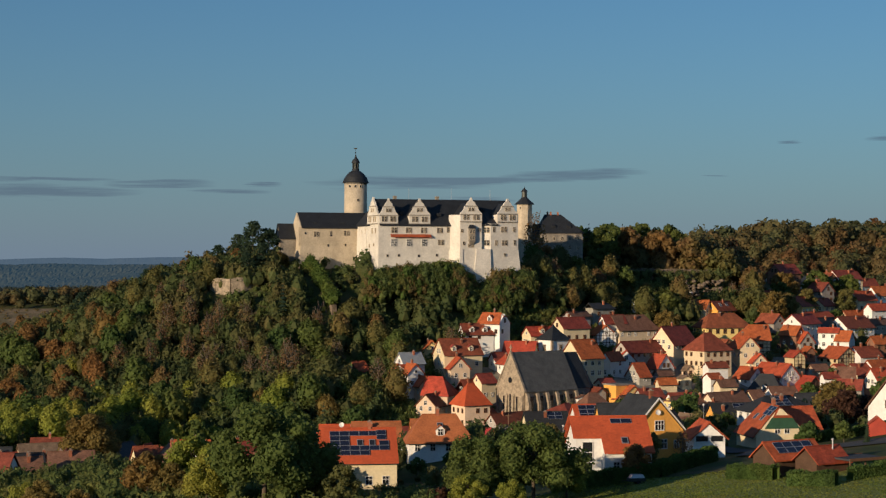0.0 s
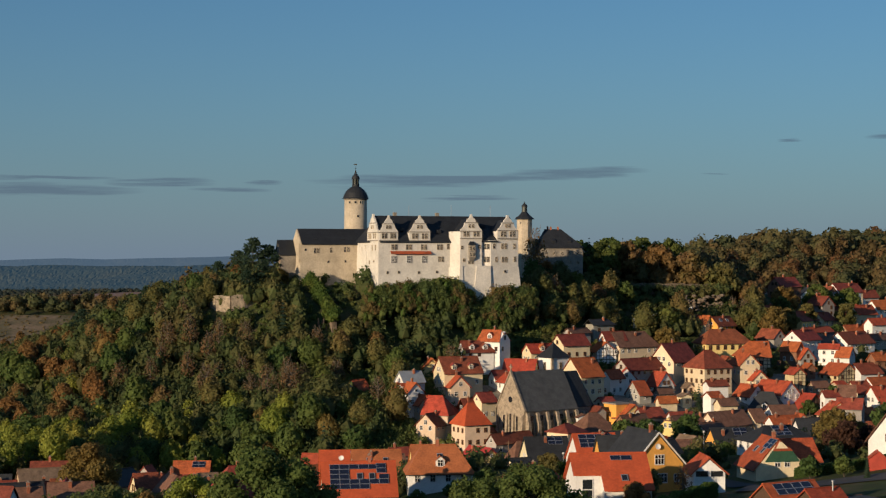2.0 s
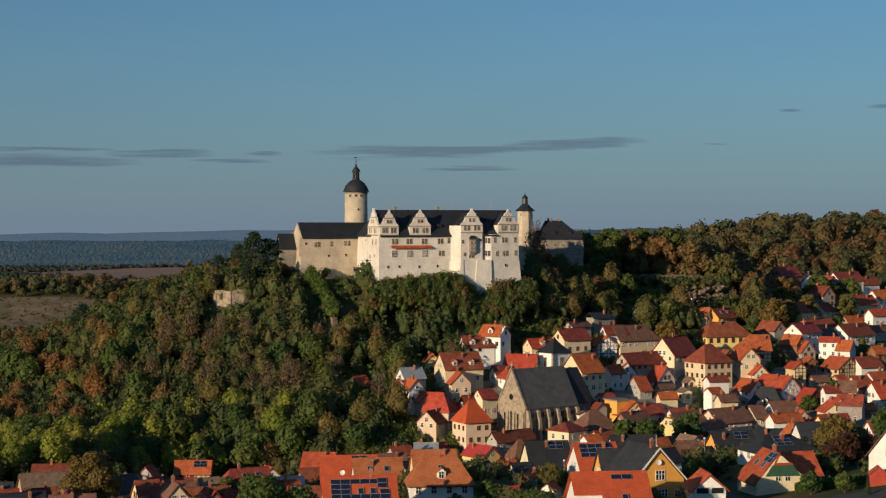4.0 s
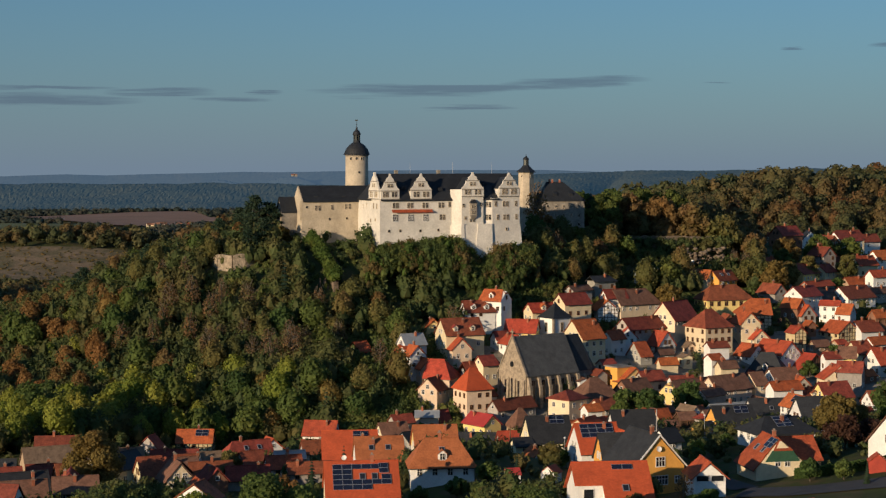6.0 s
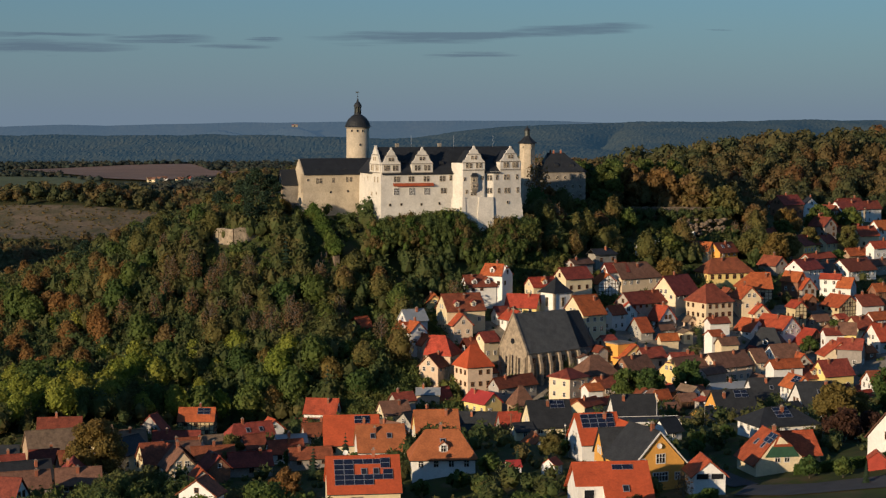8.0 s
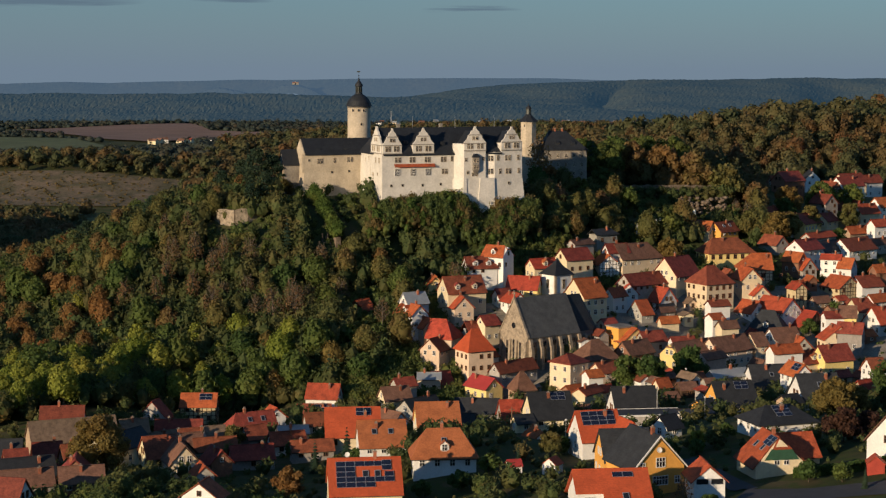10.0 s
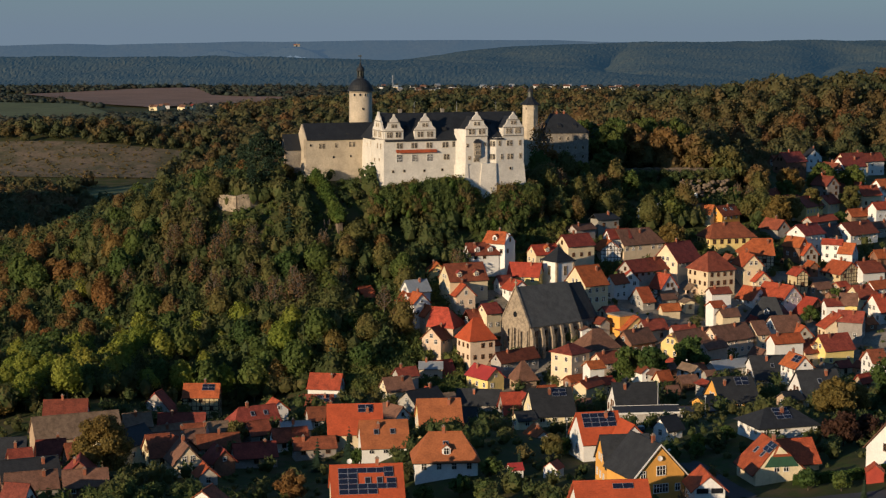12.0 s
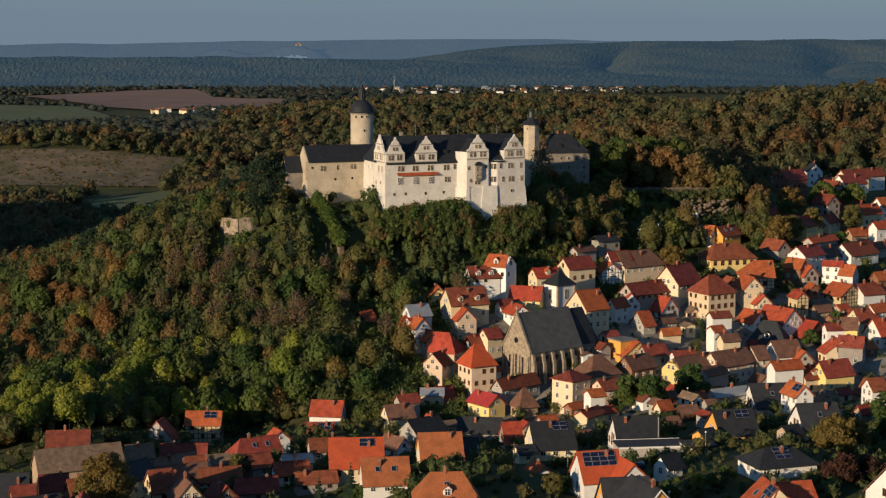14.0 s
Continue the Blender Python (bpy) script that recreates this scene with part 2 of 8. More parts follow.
AUTUMN = ((0.0, (0.088, 0.106, 0.045)), (0.22, (0.120, 0.132, 0.049)), (0.45, (0.162, 0.154, 0.051)), (0.64, (0.196, 0.156, 0.055)),
          (0.80, (0.218, 0.142, 0.060)), (0.92, (0.226, 0.122, 0.058)), (1.0, (0.220, 0.100, 0.047)))
LEAF = foliage("autumn_leaves", AUTUMN)
GREENLEAF = foliage("green_leaves", ((0.0, (0.049, 0.084, 0.030)), (0.4, (0.077, 0.125, 0.036)), (0.75, (0.121, 0.158, 0.042)), (1.0, (0.174, 0.169, 0.042))))
DEEPLEAF = foliage("dense_green_leaves", ((0.0, (0.067, 0.104, 0.034)), (0.5, (0.102, 0.142, 0.039)), (1.0, (0.151, 0.167, 0.045))))
LIMELEAF = foliage("yellow_green_leaves", ((0.0, (0.180, 0.235, 0.042)), (0.5, (0.250, 0.275, 0.050)), (1.0, (0.320, 0.280, 0.056))))
GOLDLEAF = foliage("golden_leaves", ((0.0, (0.146, 0.125, 0.040)), (0.5, (0.218, 0.159, 0.049)), (1.0, (0.230, 0.134, 0.047))))
RUSTLEAF = foliage("rusty_leaves", ((0.0, (0.168, 0.127, 0.053)), (0.5, (0.239, 0.142, 0.053)), (1.0, (0.276, 0.130, 0.046))))
BROWNLEAF = foliage("withering_leaves", ((0.0, (0.150, 0.118, 0.058)), (0.5, (0.190, 0.125, 0.062)), (1.0, (0.225, 0.122, 0.056))))
PURPLELEAF = foliage("dark_russet_leaves", ((0.0, (0.050, 0.028, 0.023)), (0.5, (0.078, 0.040, 0.029)), (1.0, (0.105, 0.052, 0.031))))
FARLEAF = foliage("far_woods", ((0.0, (0.066, 0.090, 0.044)), (0.3, (0.100, 0.112, 0.050)), (0.55, (0.140, 0.124, 0.054)), (0.78, (0.176, 0.122, 0.054)), (1.0, (0.200, 0.098, 0.044))), False, 45.0, True)
# bluish greys put the haze of distance into the leaf colours
HAZED_LEAF = foliage("hazed_valley_woods", ((0.0, (0.042, 0.060, 0.057)), (0.5, (0.060, 0.078, 0.062)), (0.8, (0.086, 0.084, 0.060)), (1.0, (0.105, 0.076, 0.057))), False, 90.0, True)
BUSH = foliage("undergrowth", ((0.0, (0.058, 0.086, 0.036)), (0.4, (0.090, 0.118, 0.042)), (0.7, (0.139, 0.132, 0.049)), (1.0, (0.174, 0.114, 0.049))), False, 25.0)
NEEDLE = foliage("needles", ((0.0, (0.030, 0.056, 0.036)), (0.6, (0.044, 0.078, 0.047)), (1.0, (0.070, 0.092, 0.047))))
IVY = foliage("ivy_leaves", ((0.0, (0.066, 0.113, 0.031)), (0.5, (0.099, 0.151, 0.034)), (1.0, (0.149, 0.171, 0.040))), False, 6.0)
SCRUB = foliage("wall_scrub", ((0.0, (0.071, 0.106, 0.040)), (0.45, (0.117, 0.153, 0.046)), (0.7, (0.164, 0.172, 0.050)), (0.85, (0.185, 0.137, 0.053)), (1.0, (0.164, 0.096, 0.050))), False, 9.0)
AUTUMNSCRUB = foliage("autumn_scrub", ((0.0, (0.100, 0.098, 0.042)), (0.4, (0.160, 0.126, 0.050)), (0.75, (0.205, 0.138, 0.052)), (1.0, (0.190, 0.100, 0.048))), False, 7.0)
HEDGE = foliage("hedge_leaves", ((0.0, (0.060, 0.104, 0.030)), (0.5, (0.086, 0.140, 0.036)), (1.0, (0.125, 0.165, 0.042))), False, 3.0)


def haze_glow_material(name, rgb, glow):
    """Far wooded ridges, a plain backdrop: dark woods, sky-blue airlight added as glow."""
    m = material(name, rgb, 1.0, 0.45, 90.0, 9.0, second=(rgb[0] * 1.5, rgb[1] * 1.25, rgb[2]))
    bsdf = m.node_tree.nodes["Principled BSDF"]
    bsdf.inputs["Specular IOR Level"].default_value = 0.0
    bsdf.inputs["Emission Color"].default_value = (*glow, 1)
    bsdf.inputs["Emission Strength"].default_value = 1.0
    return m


# the second colour is haze, painted on as a blue glow
RIDGE = haze_glow_material("far_ridge_haze_glow", (0.050, 0.061, 0.044), (0.014, 0.034, 0.060))
RIDGE_FAR = haze_glow_material("farthest_ridge_haze_glow", (0.020, 0.026, 0.022), (0.054, 0.092, 0.145))


def ground_material():
    m = bpy.data.materials.new("grass_and_soil")
    m.use_nodes = True
    nt = m.node_tree
    bsdf = nt.nodes["Principled BSDF"]
    bsdf.inputs["Roughness"].default_value = 0.95
    bsdf.inputs["Specular IOR Level"].default_value = 0.1
    pos = nt.nodes.new("ShaderNodeNewGeometry").outputs["Position"]
    col = None
    for scale, lo, hi, colour in ((0.02, 0.35, 0.65, (0.050, 0.062, 0.022)), (0.11, 0.45, 0.6, (0.095, 0.080, 0.040)), (0.35, 0.5, 0.62, (0.055, 0.075, 0.020)), (1.7, 0.5, 0.75, (0.070, 0.062, 0.032))):
        n = nt.nodes.new("ShaderNodeTexNoise")
        n.inputs["Scale"].default_value, n.inputs["Detail"].default_value = scale, 5.0
        nt.links.new(pos, n.inputs["Vector"])
        r = nt.nodes.new("ShaderNodeMapRange")
        r.inputs["From Min"].default_value, r.inputs["From Max"].default_value = lo, hi
        nt.links.new(n.outputs["Fac"], r.inputs["Value"])
        mx = nt.nodes.new("ShaderNodeMix")
        mx.data_type = "RGBA"
        nt.links.new(r.outputs[0], mx.inputs["Factor"])
        if col is None:
            mx.inputs["A"].default_value = (0.042, 0.056, 0.020, 1)
        else:
            nt.links.new(col, mx.inputs["A"])
        mx.inputs["B"].default_value = (*colour, 1)
        col = mx.outputs["Result"]
    nt.links.new(col, bsdf.inputs["Base Color"])
    return m


GROUND = ground_material()
GRASS = foliage("grass_blades", ((0.0, (0.105, 0.150, 0.030)), (0.5, (0.150, 0.180, 0.036)), (1.0, (0.200, 0.190, 0.050))), False, 7.0)
GREENWOOD = material("green_boards", (0.030, 0.085, 0.050), 0.7, 0.2, 1.0, 0.2)
REDWOOD = material("red_boards", (0.36, 0.05, 0.03), 0.7, 0.2, 1.0, 0.2)
CARPAINT = material("car_paint", (0.70, 0.70, 0.70), 0.25, 0.05, 1.0, 0.3, spec=0.6)
RUBBER = material("tyre_rubber", (0.02, 0.02, 0.02), 0.9, 0.1, 1.0, 0.2)
WOODPOLE = material("wooden_pole", (0.17, 0.10, 0.06), 0.9, 0.3, 0.6, 0.1)
MEADOW = material("meadow_grass", (0.170, 0.192, 0.045), 0.95, 0.40, 6.0, 0.5, second=(0.115, 0.150, 0.034))
PLOUGHED = material("ploughed_soil", (0.26, 0.155, 0.105), 0.95, 0.2, 60.0, 4.0)
STUBBLE = material("stubble", (0.165, 0.122, 0.078), 0.95, 0.40, 14.0, 2.5, second=(0.075, 0.070, 0.034))
YARD = material("worn_paving", (0.27, 0.235, 0.185), 0.95, 0.4, 9.0, 0.6, second=(0.12, 0.105, 0.085))
PASTURE = material("pasture", (0.115, 0.135, 0.050), 0.95, 0.25, 30.0, 4.0)

# ---- ground ----
NET_X = np.array([-200, -150, -100, -65, -30, 0, 30, 60, 100, 150, 200.0])
NET = {
    0: (8.0, 8.0, 9.0, 11.0, 14.0, 17.0, 19.0, 21.0, 22.0, 22.0, 22.0),
    200: (-2.0, 0.5, 2.1, 4.5, 8.6, 11.4, 13.2, 12.8, 18.0, 18.5, 19.0),
    260: (-5.0, -2.6, 0.6, 3.6, 7.3, 6.0, 8.7, 13.0, 14.7, 17.0, 18.6),
    310: (-7.0, -3.2, -2.2, 3.7, 1.9, 2.9, 7.4, 9.9, 16.1, 15.5, 16.5),
    360: (-8.0, -7.4, -4.3, -2.8, -4.1, 5.8, 3.4, 9.3, 8.6, 13.7, 14.6),
    410: (-10.0, -10.6, -11.0, -8.4, -6.0, -5.2, -1.3, 0.6, 4.2, 7.2, 9.8),
    460: (-11.0, -11.9, -8.6, -14.5, -9.3, -12.3, -8.5, -2.2, -3.8, 2.4, 5.2),
    495: (-11.0, -10.7, -8.1, -15.7, -10.6, -11.6, -9.3, -6.8, -6.0, -6.1, 5.0),
    520: (-9.0, -8.8, -5.3, -3.0, 2.2, -4.3, -0.2, -2.7, -5.0, 2.4, 3.6),
    545: (-6.0, -4.4, 4.3, 8.3, 7.6, 7.4, 6.9, 4.8, -1.3, 1.2, 3.8),
    565: (-4.0, 1.5, 17.1, 24.3, 20.4, 14.8, 10.3, 5.2, 5.1, 4.0, 6.6),
    582: (-2.9, 7.5, 27.6, 35.6, 36.0, 31.4, 20.3, 13.8, 11.5, 7.0, 12.5),
    600: (-2.2, 11.1, 30.3, 38.9, 40.4, 39.5, 33.8, 17.6, 13.7, 12.2, 7.3),
    640: (-3.5, 8.0, 27.5, 36.9, 38.5, 38.5, 37.8, 36.2, 25.0, 17.4, 16.1),
    700: (-12.0, -2.0, 10.8, 21.3, 28.0, 31.7, 35.0, 39.9, 40.5, 27.7, 23.7),
    800: (-20.0, -12.0, -4.0, 3.0, 12.0, 22.0, 33.0, 40.0, 43.0, 40.0, 36.0),
    900: (-22.0, -18.0, -12.0, -6.0, 6.0, 20.0, 36.0, 46.0, 51.0, 51.0, 49.0),
}
NET_Y = np.array(sorted(NET), float)
NET_Z = np.array([NET[int(v)] for v in NET_Y], float)


def spline(knots, values, at):
    """Smooth curve through values (last axis runs over the knots)."""
    slope = np.gradient(values, knots, axis=-1)
    i = np.clip(np.searchsorted(knots, at) - 1, 0, len(knots) - 2)
    h = knots[i + 1] - knots[i]
    t = np.clip((at - knots[i]) / h, 0, 1)
    a, b, ma, mb = values[..., i], values[..., i + 1], slope[..., i] * h, slope[..., i + 1] * h
    return (2 * t**3 - 3 * t**2 + 1) * a + (t**3 - 2 * t**2 + t) * ma + (-2 * t**3 + 3 * t**2) * b + (t**3 - t**2) * mb


def bump(x, y, cx, cy, rx, ry, h):
    return h * np.exp(-((x - cx) / rx) ** 2 - ((y - cy) / ry) ** 2)


def ripple(x, y, size, seed):
    """Gentle rolling, between -1 and 1."""
    a = np.sin(x / size + seed) * np.cos(y / size * 1.3 + seed * 1.7)
    b = np.sin((x * 0.6 + y * 0.8) / size * 2.1 + seed * 2.3) * 0.5
    c = np.cos((x * 0.9 - y * 0.5) / size * 4.3 + seed * 3.1) * 0.25
    return (a + b + c) / 1.75


def far_ground(x, y):
    z = -22 + 10 * np.clip((y - 1500) / 1400, 0, 1) + 3 * ripple(x, y, 140, 1.0)
    z = z + bump(x, y, 330, 1060, 210, 260, 66) + bump(x, y, 110, 950, 150, 150, 46) + bump(x, y, 620, 1100, 260, 420, 50)
    z = z + bump(x, y, 60, 1720, 420, 330, 40) + bump(x, y, -340, 1390, 190, 80, 24)
    return z - 40 * np.clip((y - 3000) / 400, 0, 1)


def ridge_height(x, y):
    """Wooded ranges that close the valley."""
    left = 54 * np.exp(-(((y - 3560 + 0.10 * x) / 330) ** 2)) * (1 / (1 + np.exp((x - 250) / 160)))
    right = (70 + 8 * np.clip((x - 200) / 800, 0, 1)) * np.exp(-(((y - 4450) / 560) ** 2)) * (1 / (1 + np.exp((-60 - x) / 120)))
    spurs = np.abs(np.sin(x / 150 + 1.1 * np.sin(y / 300 + x / 400) + 0.5 * np.sin(x / 67)))
    hollows = 1 - np.clip((4480 - y) / 330, 0, 1) * 0.72 * (1 - spurs) ** 1.3
    folds = 1 - np.clip((3640 - y) / 260, 0, 1) * 0.5 * np.abs(np.sin(x / 170 + 1.3 * np.sin(y / 220)))
    middle = bump(x, y, 150, 3350, 230, 130, 26) + bump(x, y, -420, 3250, 260, 120, 20)
    back = 22 * np.exp(-(((y - 4700) / 500) ** 2))
    wood = 0.5 * np.sin(x * 0.35 + 3 * np.sin(y * 0.11)) * np.sin(y * 0.27 + 2 * np.sin(x * 0.09))
    return -16 + np.maximum.reduce([left * folds * (0.90 + 0.14 * ripple(x, y, 95, 5.0)), right * hollows, back, middle]) + 3.5 * ripple(x, y, 70, 7.0) * (y > 3050) + wood


def ground(x, y):
    x, y = np.broadcast_arrays(np.asarray(x, float), np.asarray(y, float))
    shape = x.shape
    x, y = x.ravel(), y.ravel()
    cols = spline(NET_Y, NET_Z.T, np.clip(y, 0, 900))
    near = np.empty(len(x))
    xc = np.clip(x, -200, 200)
    i = np.clip(np.searchsorted(NET_X, xc) - 1, 0, len(NET_X) - 2)
    h = NET_X[i + 1] - NET_X[i]
    t = (xc - NET_X[i]) / h
    k = np.arange(len(x))
    lo, hi = np.clip(i - 1, 0, None), np.clip(i + 2, None, len(NET_X) - 1)
    ma = (cols[i + 1, k] - cols[lo, k]) / (NET_X[i + 1] - NET_X[lo]) * h
    mb = (cols[hi, k] - cols[i, k]) / (NET_X[hi] - NET_X[i]) * h
    near = (2 * t**3 - 3 * t**2 + 1) * cols[i, k] + (t**3 - 2 * t**2 + t) * ma + (-2 * t**3 + 3 * t**2) * cols[i + 1, k] + (t**3 - t**2) * mb
    w = np.clip((y - 720) / 180, 0, 1)
    w = np.maximum(w, np.clip((np.abs(x) - 200) / 160, 0, 1) * np.clip((y - 600) / 150, 0, 1))
    w = w * w * (3 - 2 * w)
    # the last bump is an unseen hill, added to shade the left valley
    return (near * (1 - w) + far_ground(x, y) * w + bump(x, y, -430, 690, 125, 250, 105)).reshape(shape)


def gz(x, y):
    return float(ground(x, y))


def mesh_object(name, verts, faces, mats, smooth=False, parent=None, label="", slots=None):
    me = bpy.data.meshes.new(name)
    me.from_pydata([tuple(v) for v in verts], [], [tuple(f) for f in faces])
    for mat in mats if isinstance(mats, (list, tuple)) else [mats]:
        me.materials.append(mat)
    if slots is not None:
        me.polygons.foreach_set("material_index", slots)
    if smooth:
        me.polygons.foreach_set("use_smooth", [True] * len(me.polygons))
    me.update()
    ob = new(name, me)
    ob.parent = parent
    if label:
        ob["label"] = label
    return ob


def build_ground():
    ys = np.r_[np.arange(-400, 180, 40), np.arange(180, 700, 5), np.arange(700, 1100, 14), np.arange(1100, 2600, 40), np.arange(2600, 5900, 60)]
    us = np.linspace(-1, 1, 131)
    half = 210 + 0.42 * np.clip(ys, 0, None) + 0.5 * np.clip(-ys, 0, None)
    X = us[None, :] * half[:, None]
    Y = np.repeat(ys[:, None], len(us), 1)
    Z = ground(X, Y)
    n, w = X.shape
    idx = np.arange(n * w).reshape(n, w)
    faces = np.stack([idx[:-1, :-1], idx[:-1, 1:], idx[1:, 1:], idx[1:, :-1]], -1).reshape(-1, 4)
    ob = mesh_object("ground", np.stack([X, Y, Z], -1).reshape(-1, 3).tolist(), faces.tolist(), GROUND, True)
    tagged(ob, "rolling grassy ground of a hilly valley", "ground", kind="structure")


build_ground()


def build_ridges():
    lump = np.random.default_rng(8)
    for y0, y1, dy, half, mat, label in ((3000, 4780, 16, 0.33, RIDGE, "dark wooded ridges beyond the valley under a painted blue haze"), (4780, 4960, 20, 0.33, RIDGE_FAR, "level ridge on the horizon, pale blue with painted haze")):
        ys = np.arange(y0, y1 + 1, dy, float)
        us = np.linspace(-1, 1, 621)
        X = us[None, :] * half * ys[:, None] + lump.uniform(-1.8, 1.8, (len(ys), len(us)))
        Y = np.repeat(ys[:, None], len(us), 1) + lump.uniform(-3, 3, X.shape)
        if mat is RIDGE:
            Z = ridge_height(X, Y) + lump.uniform(-0.5, 1.0, X.shape)
            Z[0] -= 30
        else:
            crest = np.interp(X, (-1600, -1263, -1086, -973, -844, -715, -586, -490, -232, 26, 283, 445, 1600), (42, 43, 48.5, 45.5, 48.5, 51.5, 55, 53.5, 58, 59.5, 59.5, 54, 54))
            Z = -20 + (crest + 20) * np.clip((Y - 4780) / 120, 0, 1) + 0.8 * ripple(X, Y * 0, 60, 3.0)
            Z = np.maximum(Z, -20 + bump(X, Y, -432, 4812, 110, 40, 66) + bump(X, Y, -640, 4812, 90, 40, 54))
        n, w = X.shape
        idx = np.arange(n * w).reshape(n, w)
        faces = np.stack([idx[:-1, :-1], idx[:-1, 1:], idx[1:, 1:], idx[1:, :-1]], -1).reshape(-1, 4)
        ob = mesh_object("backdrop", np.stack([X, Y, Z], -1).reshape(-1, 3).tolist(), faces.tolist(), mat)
        tagged(ob, label, "ridge", kind="structure")


build_ridges()


def sheet(name, label, mat, corners, lift=0.5, n=24, category="field"):
    """A patch of ground cover, laid over the ground between four corners."""
    (ax, ay), (bx, by), (cx, cy), (dx, dy) = corners
    u, v = np.meshgrid(np.linspace(0, 1, n), np.linspace(0, 1, n))
    wob = 0.03 * np.sin(u * 11 + ax) * (v - 0.5)
    X = (ax * (1 - u) + bx * u) * (1 - v) + (dx * (1 - u) + cx * u) * v
    Y = (ay * (1 - u) + by * u) * (1 - v) + (dy * (1 - u) + cy * u) * v + wob * (cy - by)
    Z = ground(X, Y) + lift
    idx = np.arange(n * n).reshape(n, n)
    faces = np.stack([idx[:-1, :-1], idx[:-1, 1:], idx[1:, 1:], idx[1:, :-1]], -1).reshape(-1, 4)
    ob = mesh_object(name, np.stack([X, Y, Z], -1).reshape(-1, 3).tolist(), faces.tolist(), mat, True)
    return tagged(ob, label, category, kind="structure")


# ---- building blocks ----
def box(bm, x0, x1, y0, y1, z0, z1, m=Matrix.Identity(4), mi=0):
    vs = [bm.verts.new(m @ Vector(c)) for c in ((x0, y0, z0), (x1, y0, z0), (x1, y1, z0), (x0, y1, z0), (x0, y0, z1), (x1, y0, z1), (x1, y1, z1), (x0, y1, z1))]
    for f in ((3, 2, 1, 0), (4, 5, 6, 7), (0, 1, 5, 4), (1, 2, 6, 5), (2, 3, 7, 6), (3, 0, 4, 7)):
        bm.faces.new([vs[i] for i in f]).material_index = mi
    return vs


def solid(bm, bottom, top, mi=0):
    """A closed block between two rings of equally many corners."""
    a = [bm.verts.new(Vector(p)) for p in bottom]
    b = [bm.verts.new(Vector(p)) for p in top]
    n = len(a)
    bm.faces.new(list(reversed(a))).material_index = mi
    bm.faces.new(b).material_index = mi
    for i in range(n):
        bm.faces.new([a[i], a[(i + 1) % n], b[(i + 1) % n], b[i]]).material_index = mi


def part(name, bm, mats, parent, label=""):
    """Links a bmesh as one mesh object under a thing or a part."""
    me = bpy.data.meshes.new(name)
    bmesh.ops.recalc_face_normals(bm, faces=bm.faces)
    bm.to_mesh(me)
    bm.free()
    for mat in mats if isinstance(mats, (list, tuple)) else [mats]:
        me.materials.append(mat)
    ob = new(name, me)
    ob.parent = parent
    if label:
        ob["label"] = label
    return ob


def share(name, mesh, m, parent, label=""):
    """Another part on the same mesh."""
    ob = new(name, mesh)
    ob.parent = parent
    ob.matrix_local = m
    if label:
        ob["label"] = label
    if mesh.name in PANES:
        new("pane", PANES[mesh.name]).parent = ob
    return ob


def slab(bm, a, b, c, d, thick, mi=0):
    """A roof slope: four corners (eave, eave, ridge, ridge), thickened downwards."""
    down = Vector((0, 0, -thick))
    solid(bm, [Vector(p) + down for p in (a, b, c, d)], [Vector(p) for p in (a, b, c, d)], mi)


PANES = {}


def window_mesh(name, w, h, frame_mat, bars=1, cross=1):
    """A window in local x (across) and z (up), facing -y: a frame with sash bars in one piece, and its dark pane."""
    f, d, b = 0.09, 0.10, 0.035
    xs = [-w / 2 - f, -w / 2] + [v for k in range(1, bars + 1) for v in (-w / 2 + w * k / (bars + 1) - b, -w / 2 + w * k / (bars + 1) + b)] + [w / 2, w / 2 + f]
    zc = [h * 0.62] if cross == 1 else [h * k / (cross + 1) for k in range(1, cross + 1)]
    zs = [-f * 1.6, 0] + [v for z in zc for v in (z - b, z + b)] + [h, h + f]
    bm = bmesh.new()
    grid = {(i, k): bm.verts.new((x, -d, z)) for i, x in enumerate(xs) for k, z in enumerate(zs)}
    faces = []
    for i in range(len(xs) - 1):
        for k in range(len(zs) - 1):
            if i % 2 == 0 or k % 2 == 0:
                faces.append(bm.faces.new([grid[i, k], grid[i + 1, k], grid[i + 1, k + 1], grid[i, k + 1]]))
    made = bmesh.ops.extrude_face_region(bm, geom=faces)
    for v in made["geom"]:
        if isinstance(v, bmesh.types.BMVert):
            v.co.y = 0.05
    me = bpy.data.meshes.new(name)
    bmesh.ops.recalc_face_normals(bm, faces=bm.faces)
    bm.to_mesh(me)
    bm.free()
    me.materials.append(frame_mat)
    bm = bmesh.new()
    box(bm, -w / 2, w / 2, -0.02, 0.04, 0, h)
    pane = bpy.data.meshes.new("pane")
    bm.to_mesh(pane)
    bm.free()
    pane.materials.append(GLASS)
    PANES[me.name] = pane
    return me


WINDOW = {(w, h): window_mesh("window", w, h, FRAME, b) for w, h, b in ((0.9, 1.2, 1), (1.1, 1.4, 1), (0.7, 0.8, 0), (1.8, 1.4, 2))}
WINDOW_BROWN = {(w, h): window_mesh("window", w, h, BROWNWOOD, b) for w, h, b in ((0.9, 1.2, 1), (1.1, 1.4, 1), (0.7, 0.8, 0), (1.8, 1.4, 2))}


